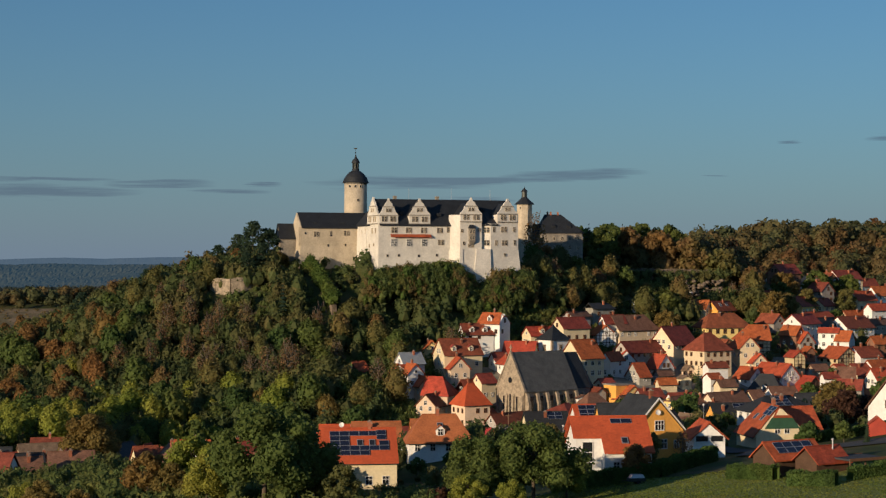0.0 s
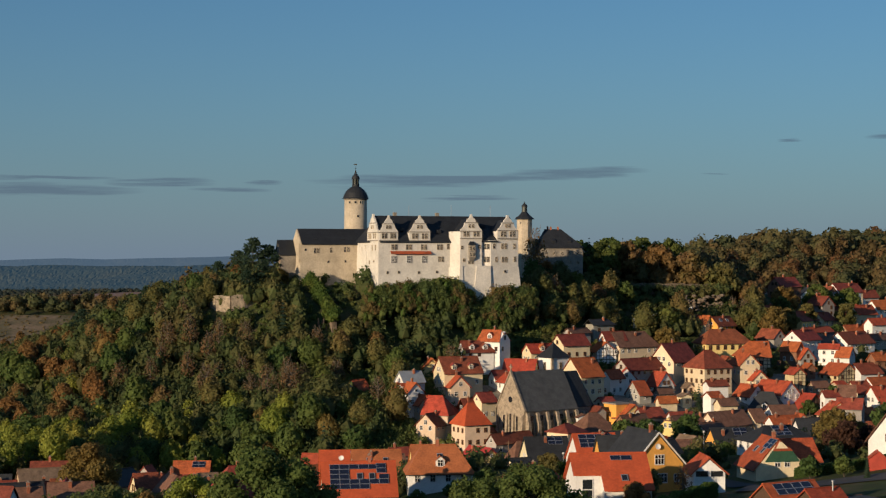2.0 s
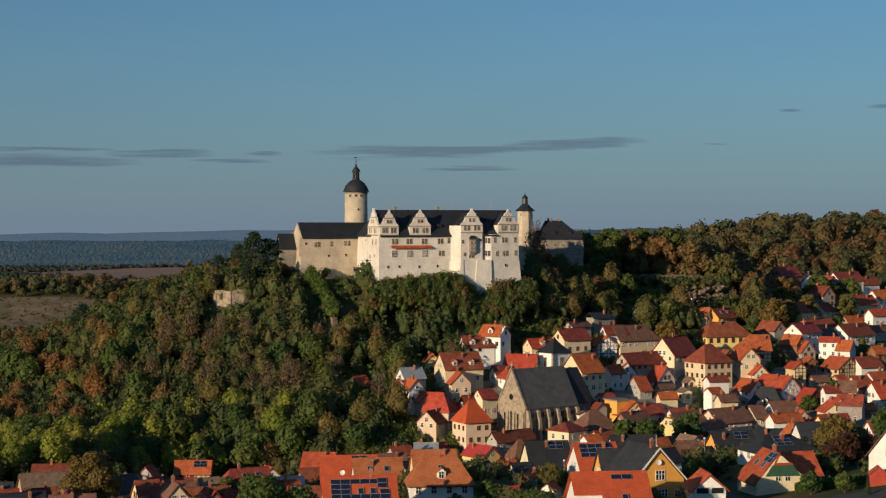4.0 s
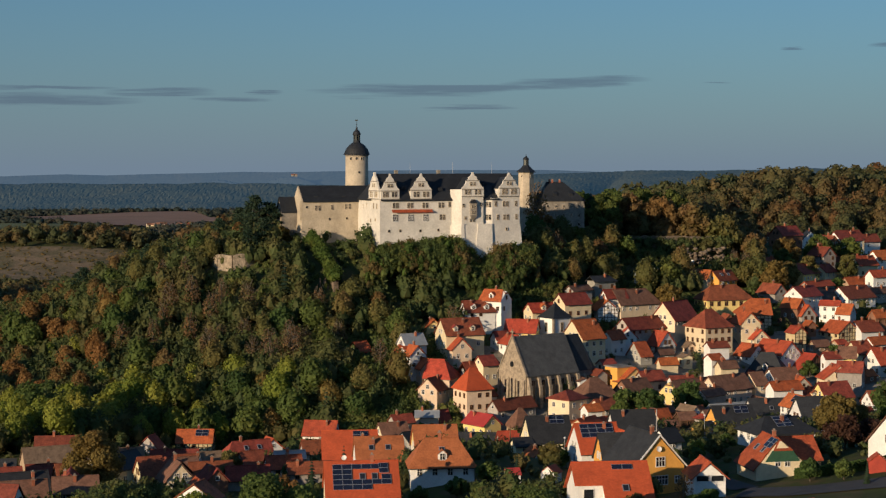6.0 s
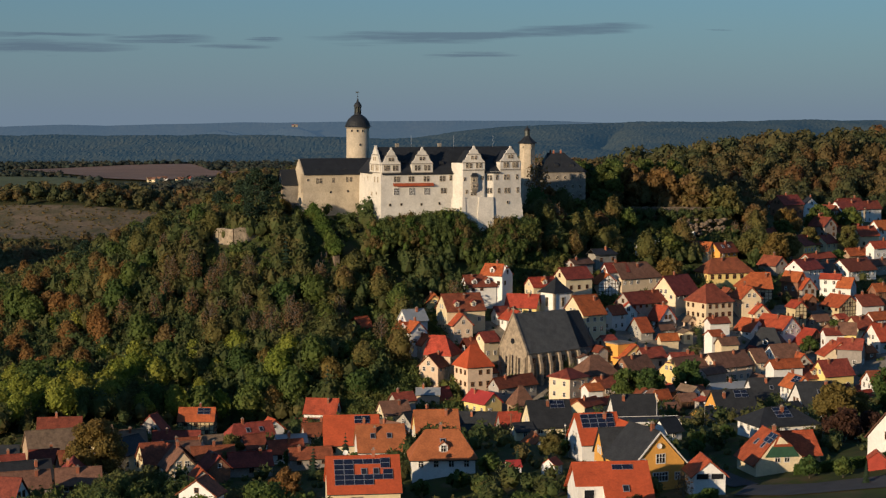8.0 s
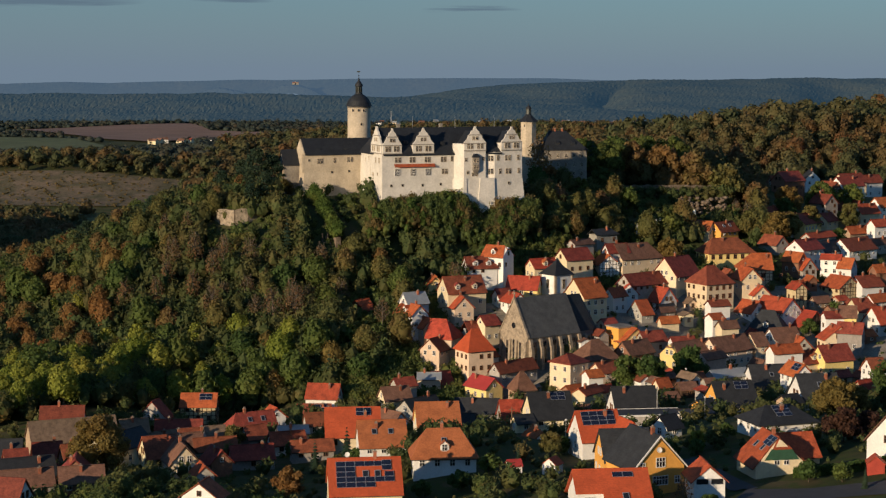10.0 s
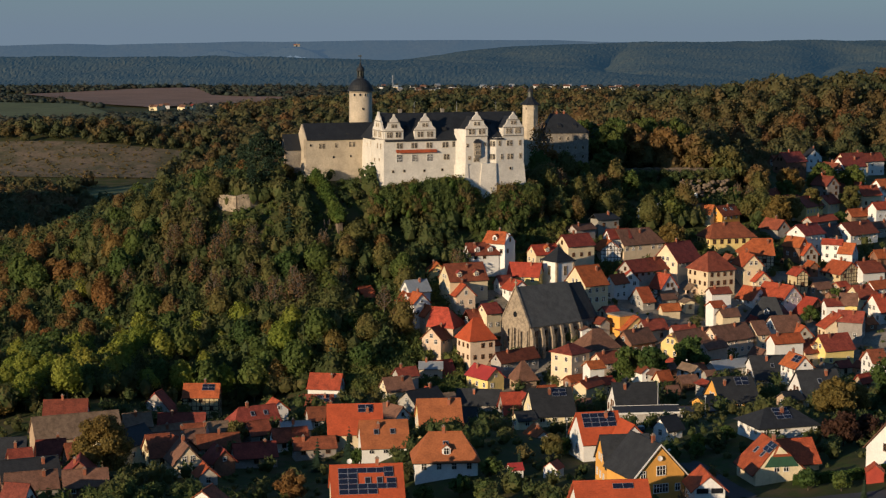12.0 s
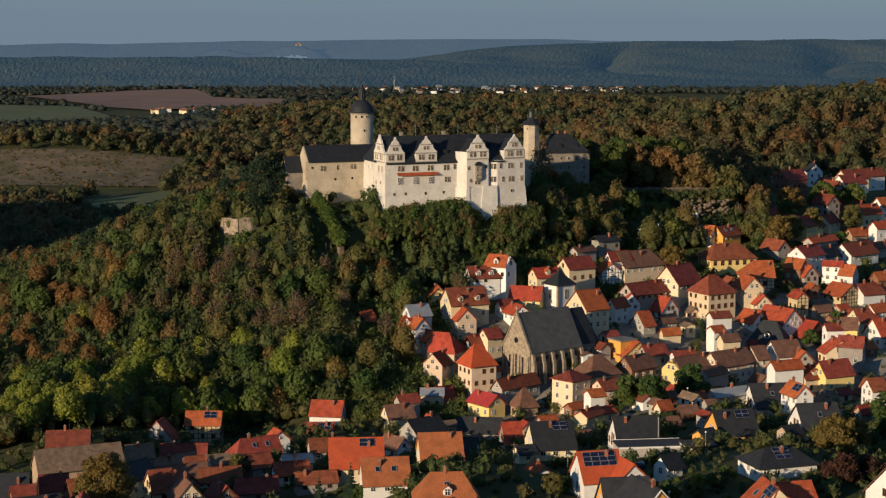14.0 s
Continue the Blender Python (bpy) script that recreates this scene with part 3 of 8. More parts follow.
def panel_mesh():
    bm = bmesh.new()
    box(bm, -0.82, 0.82, -0.5, 0.5, 0.0, 0.03, mi=1)
    for x0, x1, y0, y1 in ((-0.86, -0.82, -0.54, 0.54), (0.82, 0.86, -0.54, 0.54), (-0.82, 0.82, -0.54, -0.5), (-0.82, 0.82, 0.5, 0.54)):
        box(bm, x0, x1, y0, y1, 0, 0.05)
    me = bpy.data.meshes.new("solar_panel")
    bm.to_mesh(me)
    bm.free()
    me.materials.append(ALU)
    me.materials.append(PANEL)
    return me


SOLAR = panel_mesh()


def skylight_mesh():
    bm = bmesh.new()
    box(bm, -0.45, 0.45, -0.6, 0.6, 0.0, 0.08, mi=1)
    for x0, x1, y0, y1 in ((-0.55, -0.45, -0.7, 0.7), (0.45, 0.55, -0.7, 0.7), (-0.45, 0.45, -0.7, -0.6), (-0.45, 0.45, 0.6, 0.7)):
        box(bm, x0, x1, y0, y1, 0, 0.13)
    me = bpy.data.meshes.new("skylight")
    bm.to_mesh(me)
    bm.free()
    me.materials.append(ALU)
    me.materials.append(GLASS)
    return me


SKYLIGHT = skylight_mesh()


def chimney_mesh():
    bm = bmesh.new()
    box(bm, -0.3, 0.3, -0.3, 0.3, -1.4, 1.0)
    box(bm, -0.38, 0.38, -0.38, 0.38, 0.85, 0.95, mi=1)
    box(bm, -0.16, 0.16, -0.16, 0.16, 1.0, 1.25, mi=1)
    me = bpy.data.meshes.new("chimney")
    bm.to_mesh(me)
    bm.free()
    me.materials.append(BRICKRED)
    me.materials.append(CASTLE_GREY)
    return me


CHIMNEY = chimney_mesh()
dice = random.Random(7)
WALL_WORDS = {"white": "white rendered", "cream": "cream rendered", "yellow": "pale yellow rendered", "orange": "orange rendered", "grey": "grey rendered", "beige": "beige rendered",
              "timber": "half-timbered", "brick": "brown brick", "tan": "tan rendered", "plank": "dark plank"}
ROOF_WORDS = {"red": "red clay tile", "dark_red": "dark red tile", "bright_red": "bright red tile", "orange_tile": "orange-brown tile", "crimson": "crimson tile", "brown": "brown tile",
              "weathered": "weathered brown tile", "slate": "black slate", "metal": "grey sheet metal"}
FOOTPRINTS = []


def dormer(root, m, w, h, depth, wall, roof):
    """A small gabled dormer, in the roof's own frame: x along the ridge, -y down the slope, z up."""
    bm = bmesh.new()
    solid(bm, [(-w / 2, 0, 0), (w / 2, 0, 0), (w / 2, depth, 0), (-w / 2, depth, 0)], [(-w / 2, 0, h), (w / 2, 0, h), (w / 2, depth, h), (-w / 2, depth, h)])
    solid(bm, [(-w / 2, 0, h), (w / 2, 0, h), (0, 0, h + w * 0.4)], [(-w / 2, depth, h), (w / 2, depth, h), (0, depth, h + w * 0.4)])
    d = part("dormer", bm, WALL[wall], root)
    d.matrix_local = m
    bm = bmesh.new()
    o = 0.2
    for s in (-1, 1):
        slab(bm, (s * (w / 2 + o), -o, h - o * 0.6), (s * (w / 2 + o), depth, h - o * 0.6), (0, depth, h + w * 0.4 + 0.12), (0, -o, h + w * 0.4 + 0.12), 0.14)
    r = part("dormer_roof", bm, ROOF[roof], d)
    share("window", WINDOW[(0.9, 1.2)] if h > 1.3 else WINDOW[(0.7, 0.8)], pose(0, -0.03, 0.25), d)


def house(x, y, yaw, length, width, eave, ridge, storeys, wall, roof, hips="--", windows=True, chimney=True, dormers=0, skylights=0, solar=0, timbered=False, label="", sink=1.5):
    """A house: its ridge runs along yaw through (x, y); eave and ridge are heights in the world."""
    c, s = math.cos(radians(yaw)), math.sin(radians(yaw))
    hx, hw = length / 2, width / 2
    spots = [(x + c * a - s * b, y + s * a + c * b) for a in (-hx, hx) for b in (-hw, hw)]
    base = min(gz(*p) for p in spots)
    floor = min(max(gz(*p) for p in spots), eave - 2.2)
    base = min(base - 0.6, eave - 2.6)
    FOOTPRINTS.append((x, y, c, s, hx + 1.0, hw + 1.0))
    root = new("house")
    root.matrix_world = pose(x, y, base, 0, 0, yaw)
    e, r = eave - base, ridge - base
    tagged(root, label or f"{WALL_WORDS[wall]} house with a {ROOF_WORDS[roof]} {'hipped' if 'h' in hips else 'gable'} roof", "shed" if wall == "plank" else "house", "houses of the town")
    ia, ib = (hw * 0.75 if h == "h" else (hw * 0.35 if h == "g" else 0.0) for h in hips)
    inset = 0.28
    bm = bmesh.new()
    if "h" not in hips:
        solid(bm, [(-hx, -hw + inset, 0), (-hx, hw - inset, 0), (-hx, hw - inset, e), (-hx, 0, r - inset), (-hx, -hw + inset, e)],
              [(hx, -hw + inset, 0), (hx, hw - inset, 0), (hx, hw - inset, e), (hx, 0, r - inset), (hx, -hw + inset, e)])
    else:
        box(bm, -hx - (hw * 0.75 if hips[0] == "h" else 0) + inset, hx + (hw * 0.75 if hips[1] == "h" else 0) - inset, -hw + inset, hw - inset, 0, e + 0.1)
    part("wall", bm, WALL[wall], root)
    # roof
    bm = bmesh.new()
    o = 0.35
    drop = o * (r - e) / hw
    g = 0.3
    ax = -hx - g - (hw * 0.75 if hips[0] == "h" else 0)
    bx = hx + g + (hw * 0.75 if hips[1] == "h" else 0)
    ra, rb = (-hx if hips[0] == "h" else -hx - g), (hx if hips[1] == "h" else hx + g)
    if hips[0] == "g":
        ra = -hx + hw * 0.35
    lift = 0.12
    ridge_a, ridge_b = (ra, 0, r + lift), (rb, 0, r + lift)
    for sgn in (-1, 1):
        slab(bm, (ax, sgn * (hw + o), e - drop + lift), (bx, sgn * (hw + o), e - drop + lift), ridge_b, ridge_a, 0.22)
    if hips[0] in "hg":
        k = (hw + o) if hips[0] == "h" else hw * 0.35
        zz = e - drop + lift if hips[0] == "h" else r + lift - hw * 0.35 * (r - e) / hw
        xx = ax
        solid(bm, [(xx, -k, zz - 0.2), (xx, k, zz - 0.2), (ra, 0, r + lift - 0.2)], [(xx, -k, zz), (xx, k, zz), (ra, 0, r + lift)])
    if hips[1] == "h":
        solid(bm, [(bx, -hw - o, e - drop + lift - 0.2), (bx, hw + o, e - drop + lift - 0.2), (rb, 0, r + lift - 0.2)], [(bx, -hw - o, e - drop + lift), (bx, hw + o, e - drop + lift), (rb, 0, r + lift)])
    # ridge tiles
    box(bm, ra, rb, -0.14, 0.14, r + lift - 0.05, r + lift + 0.1)
    part("roof", bm, ROOF[roof], root)
    if roof != "plank" and wall != "plank":
        for sgn in (-1, 1):
            bm = bmesh.new()
            box(bm, ax, bx, sgn * (hw + o) - 0.08, sgn * (hw + o) + 0.08, e - drop - 0.12, e - drop + 0.02)
            part("gutter", bm, PATINA, root)
    kit = WINDOW_BROWN if dice.random() < 0.35 and wall != "orange" else WINDOW
    tall = e - max(0.0, floor - base)
    st = max(1, min(storeys, int(tall / 2.3)))
    step = tall / st
    faces = (((0, -hw + inset), 0, length + (2 * hw * 0.75 if "h" in hips else 0) - 1.0), ((0, hw - inset), 180, length), ((-hx - (hw * 0.75 - inset if hips[0] == "h" else 0), 0), -90, width - 1.0), ((hx + (hw * 0.75 - inset if hips[1] == "h" else 0), 0), 90, width - 1.0))
    for (fx, fy), turn, wide in faces if windows else ():
        ang = radians(yaw + turn)
        if math.sin(ang - math.pi / 2) * 1.0 > 0.25:
            continue
        n = max(1, int(wide / 2.5))
        gable = abs(turn) == 90 and hips[0 if turn < 0 else 1] != "h"
        for k in range(st):
            size = (1.1, 1.4) if storeys < 3 and width > 9 and k == 0 and dice.random() < 0.4 else (0.9, 1.2)
            for i in range(n):
                if dice.random() < 0.12:
                    continue
                px = (i + 0.5) / n * wide - wide / 2
                zz = (e - tall) + k * step + 0.85
                if zz + 1.35 > e:
                    continue
                share("window", kit[size], pose(fx, fy, zz, 0, 0, turn) @ pose(px, 0, 0), root)
        if gable and (r - e) > 2.4:
            for px in ((-0.9, 0.9) if r - e > 3.6 else (0.0,)):
                share("window", kit[(0.7, 0.8)] if r - e < 3.2 else kit[(0.9, 1.2)], pose(fx, fy, e + 0.35, 0, 0, turn) @ pose(px, 0, 0), root)
    if timbered or wall == "timber":
        bm = bmesh.new()
        for fx0, fx1, yy in ((-hx, hx, -hw + inset - 0.04), ):
            k = max(2, int((fx1 - fx0) / 1.2))
            for i in range(k + 1):
                px = fx0 + (fx1 - fx0) * i / k
                box(bm, px - 0.09, px + 0.09, yy - 0.04, yy + 0.06, 0, e)
            zz = e - 0.15
            while zz > e - tall - 0.5:
                box(bm, fx0, fx1, yy - 0.05, yy + 0.05, zz - 0.09, zz + 0.09)
                zz -= 1.25
        for xx in (-hx - 0.02, hx + 0.02):
            k = max(2, int(width / 1.2))
            for i in range(k + 1):
                py = -hw + inset + (width - 2 * inset) * i / k
                top = e + (r - e) * (1 - abs(py) / hw) - 0.3
                box(bm, xx - 0.05, xx + 0.05, py - 0.09, py + 0.09, 0, top)
            zz = e + 1.2
            while zz > e - tall - 0.5:
                half = (hw - inset) if zz <= e else hw * (1 - (zz - e) / (r - e)) - 0.3
                if half > 0.3:
                    box(bm, xx - 0.06, xx + 0.06, -half, half, zz - 0.09, zz + 0.09)
                zz -= 1.25
        part("timber_frame", bm, BEAM, root, "dark exposed timber frame")
    # things on the front slope (the one that looks at the valley side)
    front = -1 if math.cos(radians(yaw)) > 0 else 1
    pitch = math.degrees(math.atan2(r - e, hw))
    turn = 0 if front < 0 else 180

    def on_slope(px, f):
        """A place on the front slope: px along the ridge, f the part of the way down."""
        return pose(0, 0, 0, 0, 0, turn) @ pose(px, -hw * f, r + lift - (r - e) * f + 0.02, pitch, 0, 0)

    if chimney and length > 5.5:
        px = dice.uniform(-0.3, 0.3) * length
        f = dice.choice((0.0, 0.2, 0.3))
        share("chimney", CHIMNEY, pose(0, 0, 0, 0, 0, turn) @ pose(px, -hw * f, r - (r - e) * f + 0.3), root)
    slope = math.hypot(hw, r - e)
    if solar:
        cols = {1: 2, 2: 4, 3: 7, 4: 5}[solar]
        rows = {1: 2, 2: 3, 3: 5, 4: 2}[solar]
        rows = min(rows, int(slope * 0.85 / 1.12))
        cols = min(cols, int(length * 0.85 / 1.75))
        for i in range(cols):
            for k in range(rows):
                if solar == 3 and not (i < 2 or i < 5 and k == 0 or i < 4 and k == 4 or 1 < i < 5 and k == 3 or i > 4 and k in (2, 3)):
                    continue
                px = (i - (cols - 1) / 2) * 1.76 + (0 if solar > 1 else length * 0.2)
                share("solar_panel", SOLAR, on_slope(px, (0.9 + k * 1.12 + (0.5 if solar == 3 else 0.0)) / slope) @ pose(0, 0, 0.1), root, "dark glass solar panel")
    if solar == 3:
        for px, f in ((4.0, 0.16), (4.0, 0.30)):
            share("solar_panel", SOLAR, on_slope(px, f) @ pose(0, 0, 0.12), root, "dark glass solar panel")
        for px in (0.1, 2.3):
            share("skylight", SKYLIGHT, on_slope(px, 0.46) @ pose(0, 0, 0.03), root)
    for i in range(skylights):
        share("skylight", SKYLIGHT, on_slope((i - (skylights - 1) / 2) * length * 0.35, 0.45) @ pose(0, 0, 0.03), root)
    for i in range(dormers):
        px = (i - (dormers - 1) / 2) * length * 0.45
        f = 0.78
        dormer(root, pose(0, 0, 0, 0, 0, turn) @ pose(px, -hw * f, r - (r - e) * f - 0.2), 1.7, 1.5, hw * 0.72, wall, roof)
    return root

# ---- castle ----
PAL = pose(-21.8, 579.3, 0, 0, 0, 20)
CW = window_mesh("window", 0.8, 1.7, CASTLE_TAN, 1)
CW_SMALL = window_mesh("window", 0.7, 0.8, CASTLE_TAN, 0, 0)
CW_GRID = window_mesh("window", 1.9, 2.3, FRAME, 4, 2)
CW_LOW = window_mesh("window", 0.75, 1.1, CASTLE_TAN, 1)


def lathe(bm, profile, sides, cx=0.0, cy=0.0, turn=0.0, mi=0):
    """A body of revolution from (radius, height) rings."""
    rings = []
    for r, z in profile:
        rings.append([bm.verts.new((cx + r * math.cos(turn + 2 * math.pi * k / sides), cy + r * math.sin(turn + 2 * math.pi * k / sides), z)) for k in range(sides)])
    for a, b in zip(rings, rings[1:]):
        for k in range(sides):
            bm.faces.new([a[k], a[(k + 1) % sides], b[(k + 1) % sides], b[k]]).material_index = mi
    bm.faces.new(list(reversed(rings[0]))).material_index = mi
    bm.faces.new(rings[-1]).material_index = mi


def scroll_gable(root, m, w, z0, shoulder, top, back, windows=True):
    """A Renaissance gable with scrolled sides in local x, facing -y, with a slate roof running back."""
    h = w / 2
    t = top - shoulder
    prof = [(h, z0), (h, shoulder), (h * 0.98, shoulder + 0.10 * t), (h * 0.80, shoulder + 0.20 * t), (h * 0.66, shoulder + 0.36 * t), (h * 0.60, shoulder + 0.52 * t), (h * 0.42, shoulder + 0.60 * t),
            (h * 0.36, shoulder + 0.74 * t), (h * 0.17, shoulder + 0.84 * t), (h * 0.09, top - 0.25), (h * 0.07, top + 0.25)]
    ring = prof + [(-x, z) for x, z in reversed(prof)]
    bm = bmesh.new()
    solid(bm, [(x, -0.12, z) for x, z in ring], [(x, 0.5, z) for x, z in ring])
    box(bm, -h, -h + 0.5, 0.5, back * 0.55, z0, shoulder)
    box(bm, h - 0.5, h, 0.5, back * 0.55, z0, shoulder)
    g = part("gable", bm, CASTLE_WHITE, root, "white rendered Renaissance gable with scrolled sides")
    g.matrix_local = m
    bm = bmesh.new()
    for z in (z0 + 0.05, shoulder + 0.02):
        box(bm, -h - 0.15, h + 0.15, -0.34, -0.12, z - 0.15, z + 0.12)
    box(bm, -h * 0.62, h * 0.62, -0.28, -0.12, shoulder + 0.5 * t, shoulder + 0.55 * t)
    part("cornice", bm, CASTLE_GREY, g, "grey moulded cornice bands")
    bm = bmesh.new()
    for s in (-1, 1):
        slab(bm, (s * (h + 0.1), 0.5, shoulder), (s * (h + 0.1), back, shoulder), (0, back, shoulder + t * 0.74), (0, 0.5, shoulder + t * 0.74), 0.25)
    part("gable_roof", bm, SLATE, g)
    if windows:
        for px in (-h * 0.62, -h * 0.30, h * 0.30, h * 0.62):
            share("window", CW, pose(px, -0.15, z0 + 0.75), g)
        for px in (-h * 0.16, h * 0.16):
            share("window", CW_LOW, pose(px, -0.15, shoulder + 0.22 * t), g)
    return g


def palace():
    root = new("castle_palace")
    root.matrix_world = PAL
    tagged(root, "white Renaissance castle palace with scrolled gables and slate roofs", "castle")
    bm = bmesh.new()
    e = 55.4
    # battered main body
    solid(bm, [(-0.9, -0.9, 33), (26.5, -0.9, 33), (26.5, 13, 33), (-0.9, 13, 33)], [(0, 0, 44), (26.5, 0, 44), (26.5, 13, 44), (0, 13, 44)])
    part("plinth", bm, CASTLE_WHITE, root)
    bm = bmesh.new()
    box(bm, 0, 26.5, 0, 13, 44, e)
    part("wall", bm, CASTLE_WHITE, root)
    bm = bmesh.new()
    box(bm, 26.5, 50, 0.6, 13, 33, e)
    part("wall", bm, CASTLE_WHITE, root)
    bm = bmesh.new()
    solid(bm, [(-0.8, 13, 33), (12, 13, 33), (12, 24.5, 33), (-0.8, 24.5, 33)], [(0, 13, e), (12, 13, e), (12, 24.5, e), (0, 24.5, e)])
    part("rear_wall", bm, CASTLE_WHITE, root)
    # projecting bay with a canted side, on a heavy plinth
    bm = bmesh.new()
    ring = [(25.6, 0.2), (27.9, -4.0), (35.8, -4.0), (35.8, 1.0), (25.6, 1.0)]
    solid(bm, [(x, y, 46.5) for x, y in ring], [(x, y, 58.6) for x, y in ring])
    low = [(25.2, 0.2), (27.6, -4.5), (36.2, -4.5), (36.2, 1.0), (25.2, 1.0)]
    solid(bm, [(x + (0.4 if x > 30 else -0.5), y - (1.0 if y < 0 else 0), 33) for x, y in low], [(x, y, 46.5) for x, y in low])
    part("bay", bm, CASTLE_WHITE, root)
    # canted link and the corner block beside the bay, on a spreading foot
    bm = bmesh.new()
    ring = [(35.8, -2.9), (36.5, -2.9), (38.9, -4.5), (49.5, -3.3), (50.0, 8.0), (35.8, 8.0)]
    solid(bm, [(x, y, 46.6) for x, y in ring], [(x, y, 55.6) for x, y in ring])
    top = [(41.4, -4.2), (49.5, -3.3), (49.9, 7.0), (41.4, 7.0)]
    solid(bm, [(x, y, 55.6) for x, y in top], [(x, y, 58.9) for x, y in top])
    part("corner_block", bm, CASTLE_WHITE, root)
    bm = bmesh.new()
    solid(bm, [(38.3, -5.4, 33), (50.7, -4.6, 33), (51.0, 8, 33), (38.3, 8, 33)], [(38.9, -4.6, 46.6), (49.6, -3.5, 46.6), (50.0, 8, 46.6), (38.9, 8, 46.6)])
    part("foot", bm, CASTLE_WHITE, root)
    bm = bmesh.new()
    solid(bm, [(31.4, -6.6, 31), (38.5, -6.4, 31), (38.9, 1, 31), (31.4, 1, 31)], [(33.6, -4.9, 46.9), (38.7, -5.0, 46.9), (38.9, 1, 46.9), (33.6, 1, 46.9)])
    part("buttress", bm, CASTLE_WHITE, root)
    bm = bmesh.new()
    solid(bm, [(26.6, -5.8, 34), (28.6, -5.8, 34), (28.6, 0, 34), (26.6, 0, 34)], [(27.6, -4.7, 46.9), (28.6, -4.7, 46.9), (28.6, 0, 46.9), (27.6, 0, 46.9)])
    part("buttress", bm, CASTLE_WHITE, root)
    # main roof
    bm = bmesh.new()
    for d, far in ((-0.5, 6.4), (13.5, 6.6)):
        slab(bm, (0.4, d, e - 0.35), (50.3, d, e - 0.35), (50.3, 6.5, 64.0), (0.4, 6.5, 64.0), 0.35)
    solid(bm, [(50.0, 0, e), (50.0, 13, e), (50.0, 6.5, 63.6)], [(50.2, 0, e), (50.2, 13, e), (50.2, 6.5, 63.6)])
    part("roof", bm, SLATE, root)
    bm = bmesh.new()
    for s in (-0.5, 12.5):
        slab(bm, (s, 9.0, e - 0.3), (s, 25, e - 0.3), (6, 21.5, 63.6), (6, 6.5, 63.8), 0.3)
    solid(bm, [(-0.5, 25, e - 0.6), (12.5, 25, e - 0.6), (6, 21.5, 63.3)], [(-0.5, 25, e - 0.3), (12.5, 25, e - 0.3), (6, 21.5, 63.6)])
    part("rear_roof", bm, SLATE, root)
    bm = bmesh.new()
    slab(bm, (35.6, -3.2, 55.2), (38.8, -4.9, 55.2), (38.8, 3.0, 60.0), (35.6, 3.0, 60.0), 0.25)
    slab(bm, (38.8, -4.9, 55.2), (41.6, -4.7, 55.2), (41.6, 3.0, 60.0), (38.8, 3.0, 60.0), 0.25)
    part("lean_to_roof", bm, SLATE, root)
    # gables
    scroll_gable(root, pose(3.6, 0, 0), 6.6, e, 58.2, 63.7, 6.0)
    scroll_gable(root, pose(14.7, 0, 0), 7.5, e, 58.4, 63.8, 6.0)
    scroll_gable(root, pose(31.9, -4.0, 0), 7.9, 56.2, 58.7, 64.2, 10.0)
    scroll_gable(root, pose(45.4, -3.78, 0, 0, 0, 6.4), 7.6, 56.2, 59.0, 64.0, 6.5)
    scroll_gable(root, pose(0, 6.4, 0, 0, 0, -90), 11.6, e, 58.2, 64.3, 4.0)
    # long red lean-to over the middle windows
    bm = bmesh.new()
    slab(bm, (4.2, -1.1, 51.0), (18.7, -1.1, 51.0), (18.7, -0.02, 51.9), (4.2, -0.02, 51.9), 0.15)
    part("canopy", bm, ROOF["red"], root, "narrow red tiled canopy")
    # oriel
    bm = bmesh.new()
    box(bm, 30.9, 33.1, -5.0, -4.0, 49.6, 54.0)
    solid(bm, [(31.6, -4.1, 48.2), (32.4, -4.1, 48.2), (32.4, -4.0, 48.2), (31.6, -4.0, 48.2)], [(30.9, -5.0, 49.6), (33.1, -5.0, 49.6), (33.1, -4.0, 49.6), (30.9, -4.0, 49.6)])
    ori = part("oriel", bm, CASTLE_GREY, root, "small grey oriel")
    bm = bmesh.new()
    solid(bm, [(30.6, -5.3, 54.0), (33.4, -5.3, 54.0), (33.4, -4.0, 54.0), (30.6, -4.0, 54.0)], [(31.4, -4.4, 55.2), (32.6, -4.4, 55.2), (32.6, -4.0, 55.2), (31.4, -4.0, 55.2)])
    part("oriel_roof", bm, SLATE, ori)
    for z in (50.2, 52.3):
        for px in (31.5, 32.5):
            share("window", CW_LOW, pose(px, -5.03, z), ori)
    # windows
    for s, z, me in ((5.0, 52.4, CW), (6.2, 52.4, CW), (10.2, 52.4, CW), (11.4, 52.4, CW), (15.6, 52.4, CW), (16.8, 52.4, CW), (21.4, 52.4, CW), (22.6, 52.4, CW), (21.8, 48.3, CW), (23.0, 48.3, CW),
                     (5.5, 47.9, CW_GRID), (11.0, 47.9, CW_GRID), (16.4, 47.9, CW_GRID), (3.2, 44.2, CW_SMALL), (7.2, 44.3, CW_SMALL), (14.4, 44.2, CW_SMALL), (25.0, 52.6, CW), (20.9, 44.4, CW_SMALL)):
        share("window", me, pose(s, -0.03, z), root)
    for s, z in ((28.6, 52.6), (29.3, 48.3), (31.2, 47.6), (32.4, 47.6), (34.9, 52.9)):
        share("window", CW_LOW, pose(s, -4.03, z), root)
    for f, z in ((0.3, 52.6), (0.7, 52.6), (0.3, 48.2), (0.7, 48.2)):
        share("window", CW, pose(36.5 + 2.4 * f, -2.9 - 1.6 * f, z, 0, 0, -33.7) @ pose(0, -0.03, 0), root)
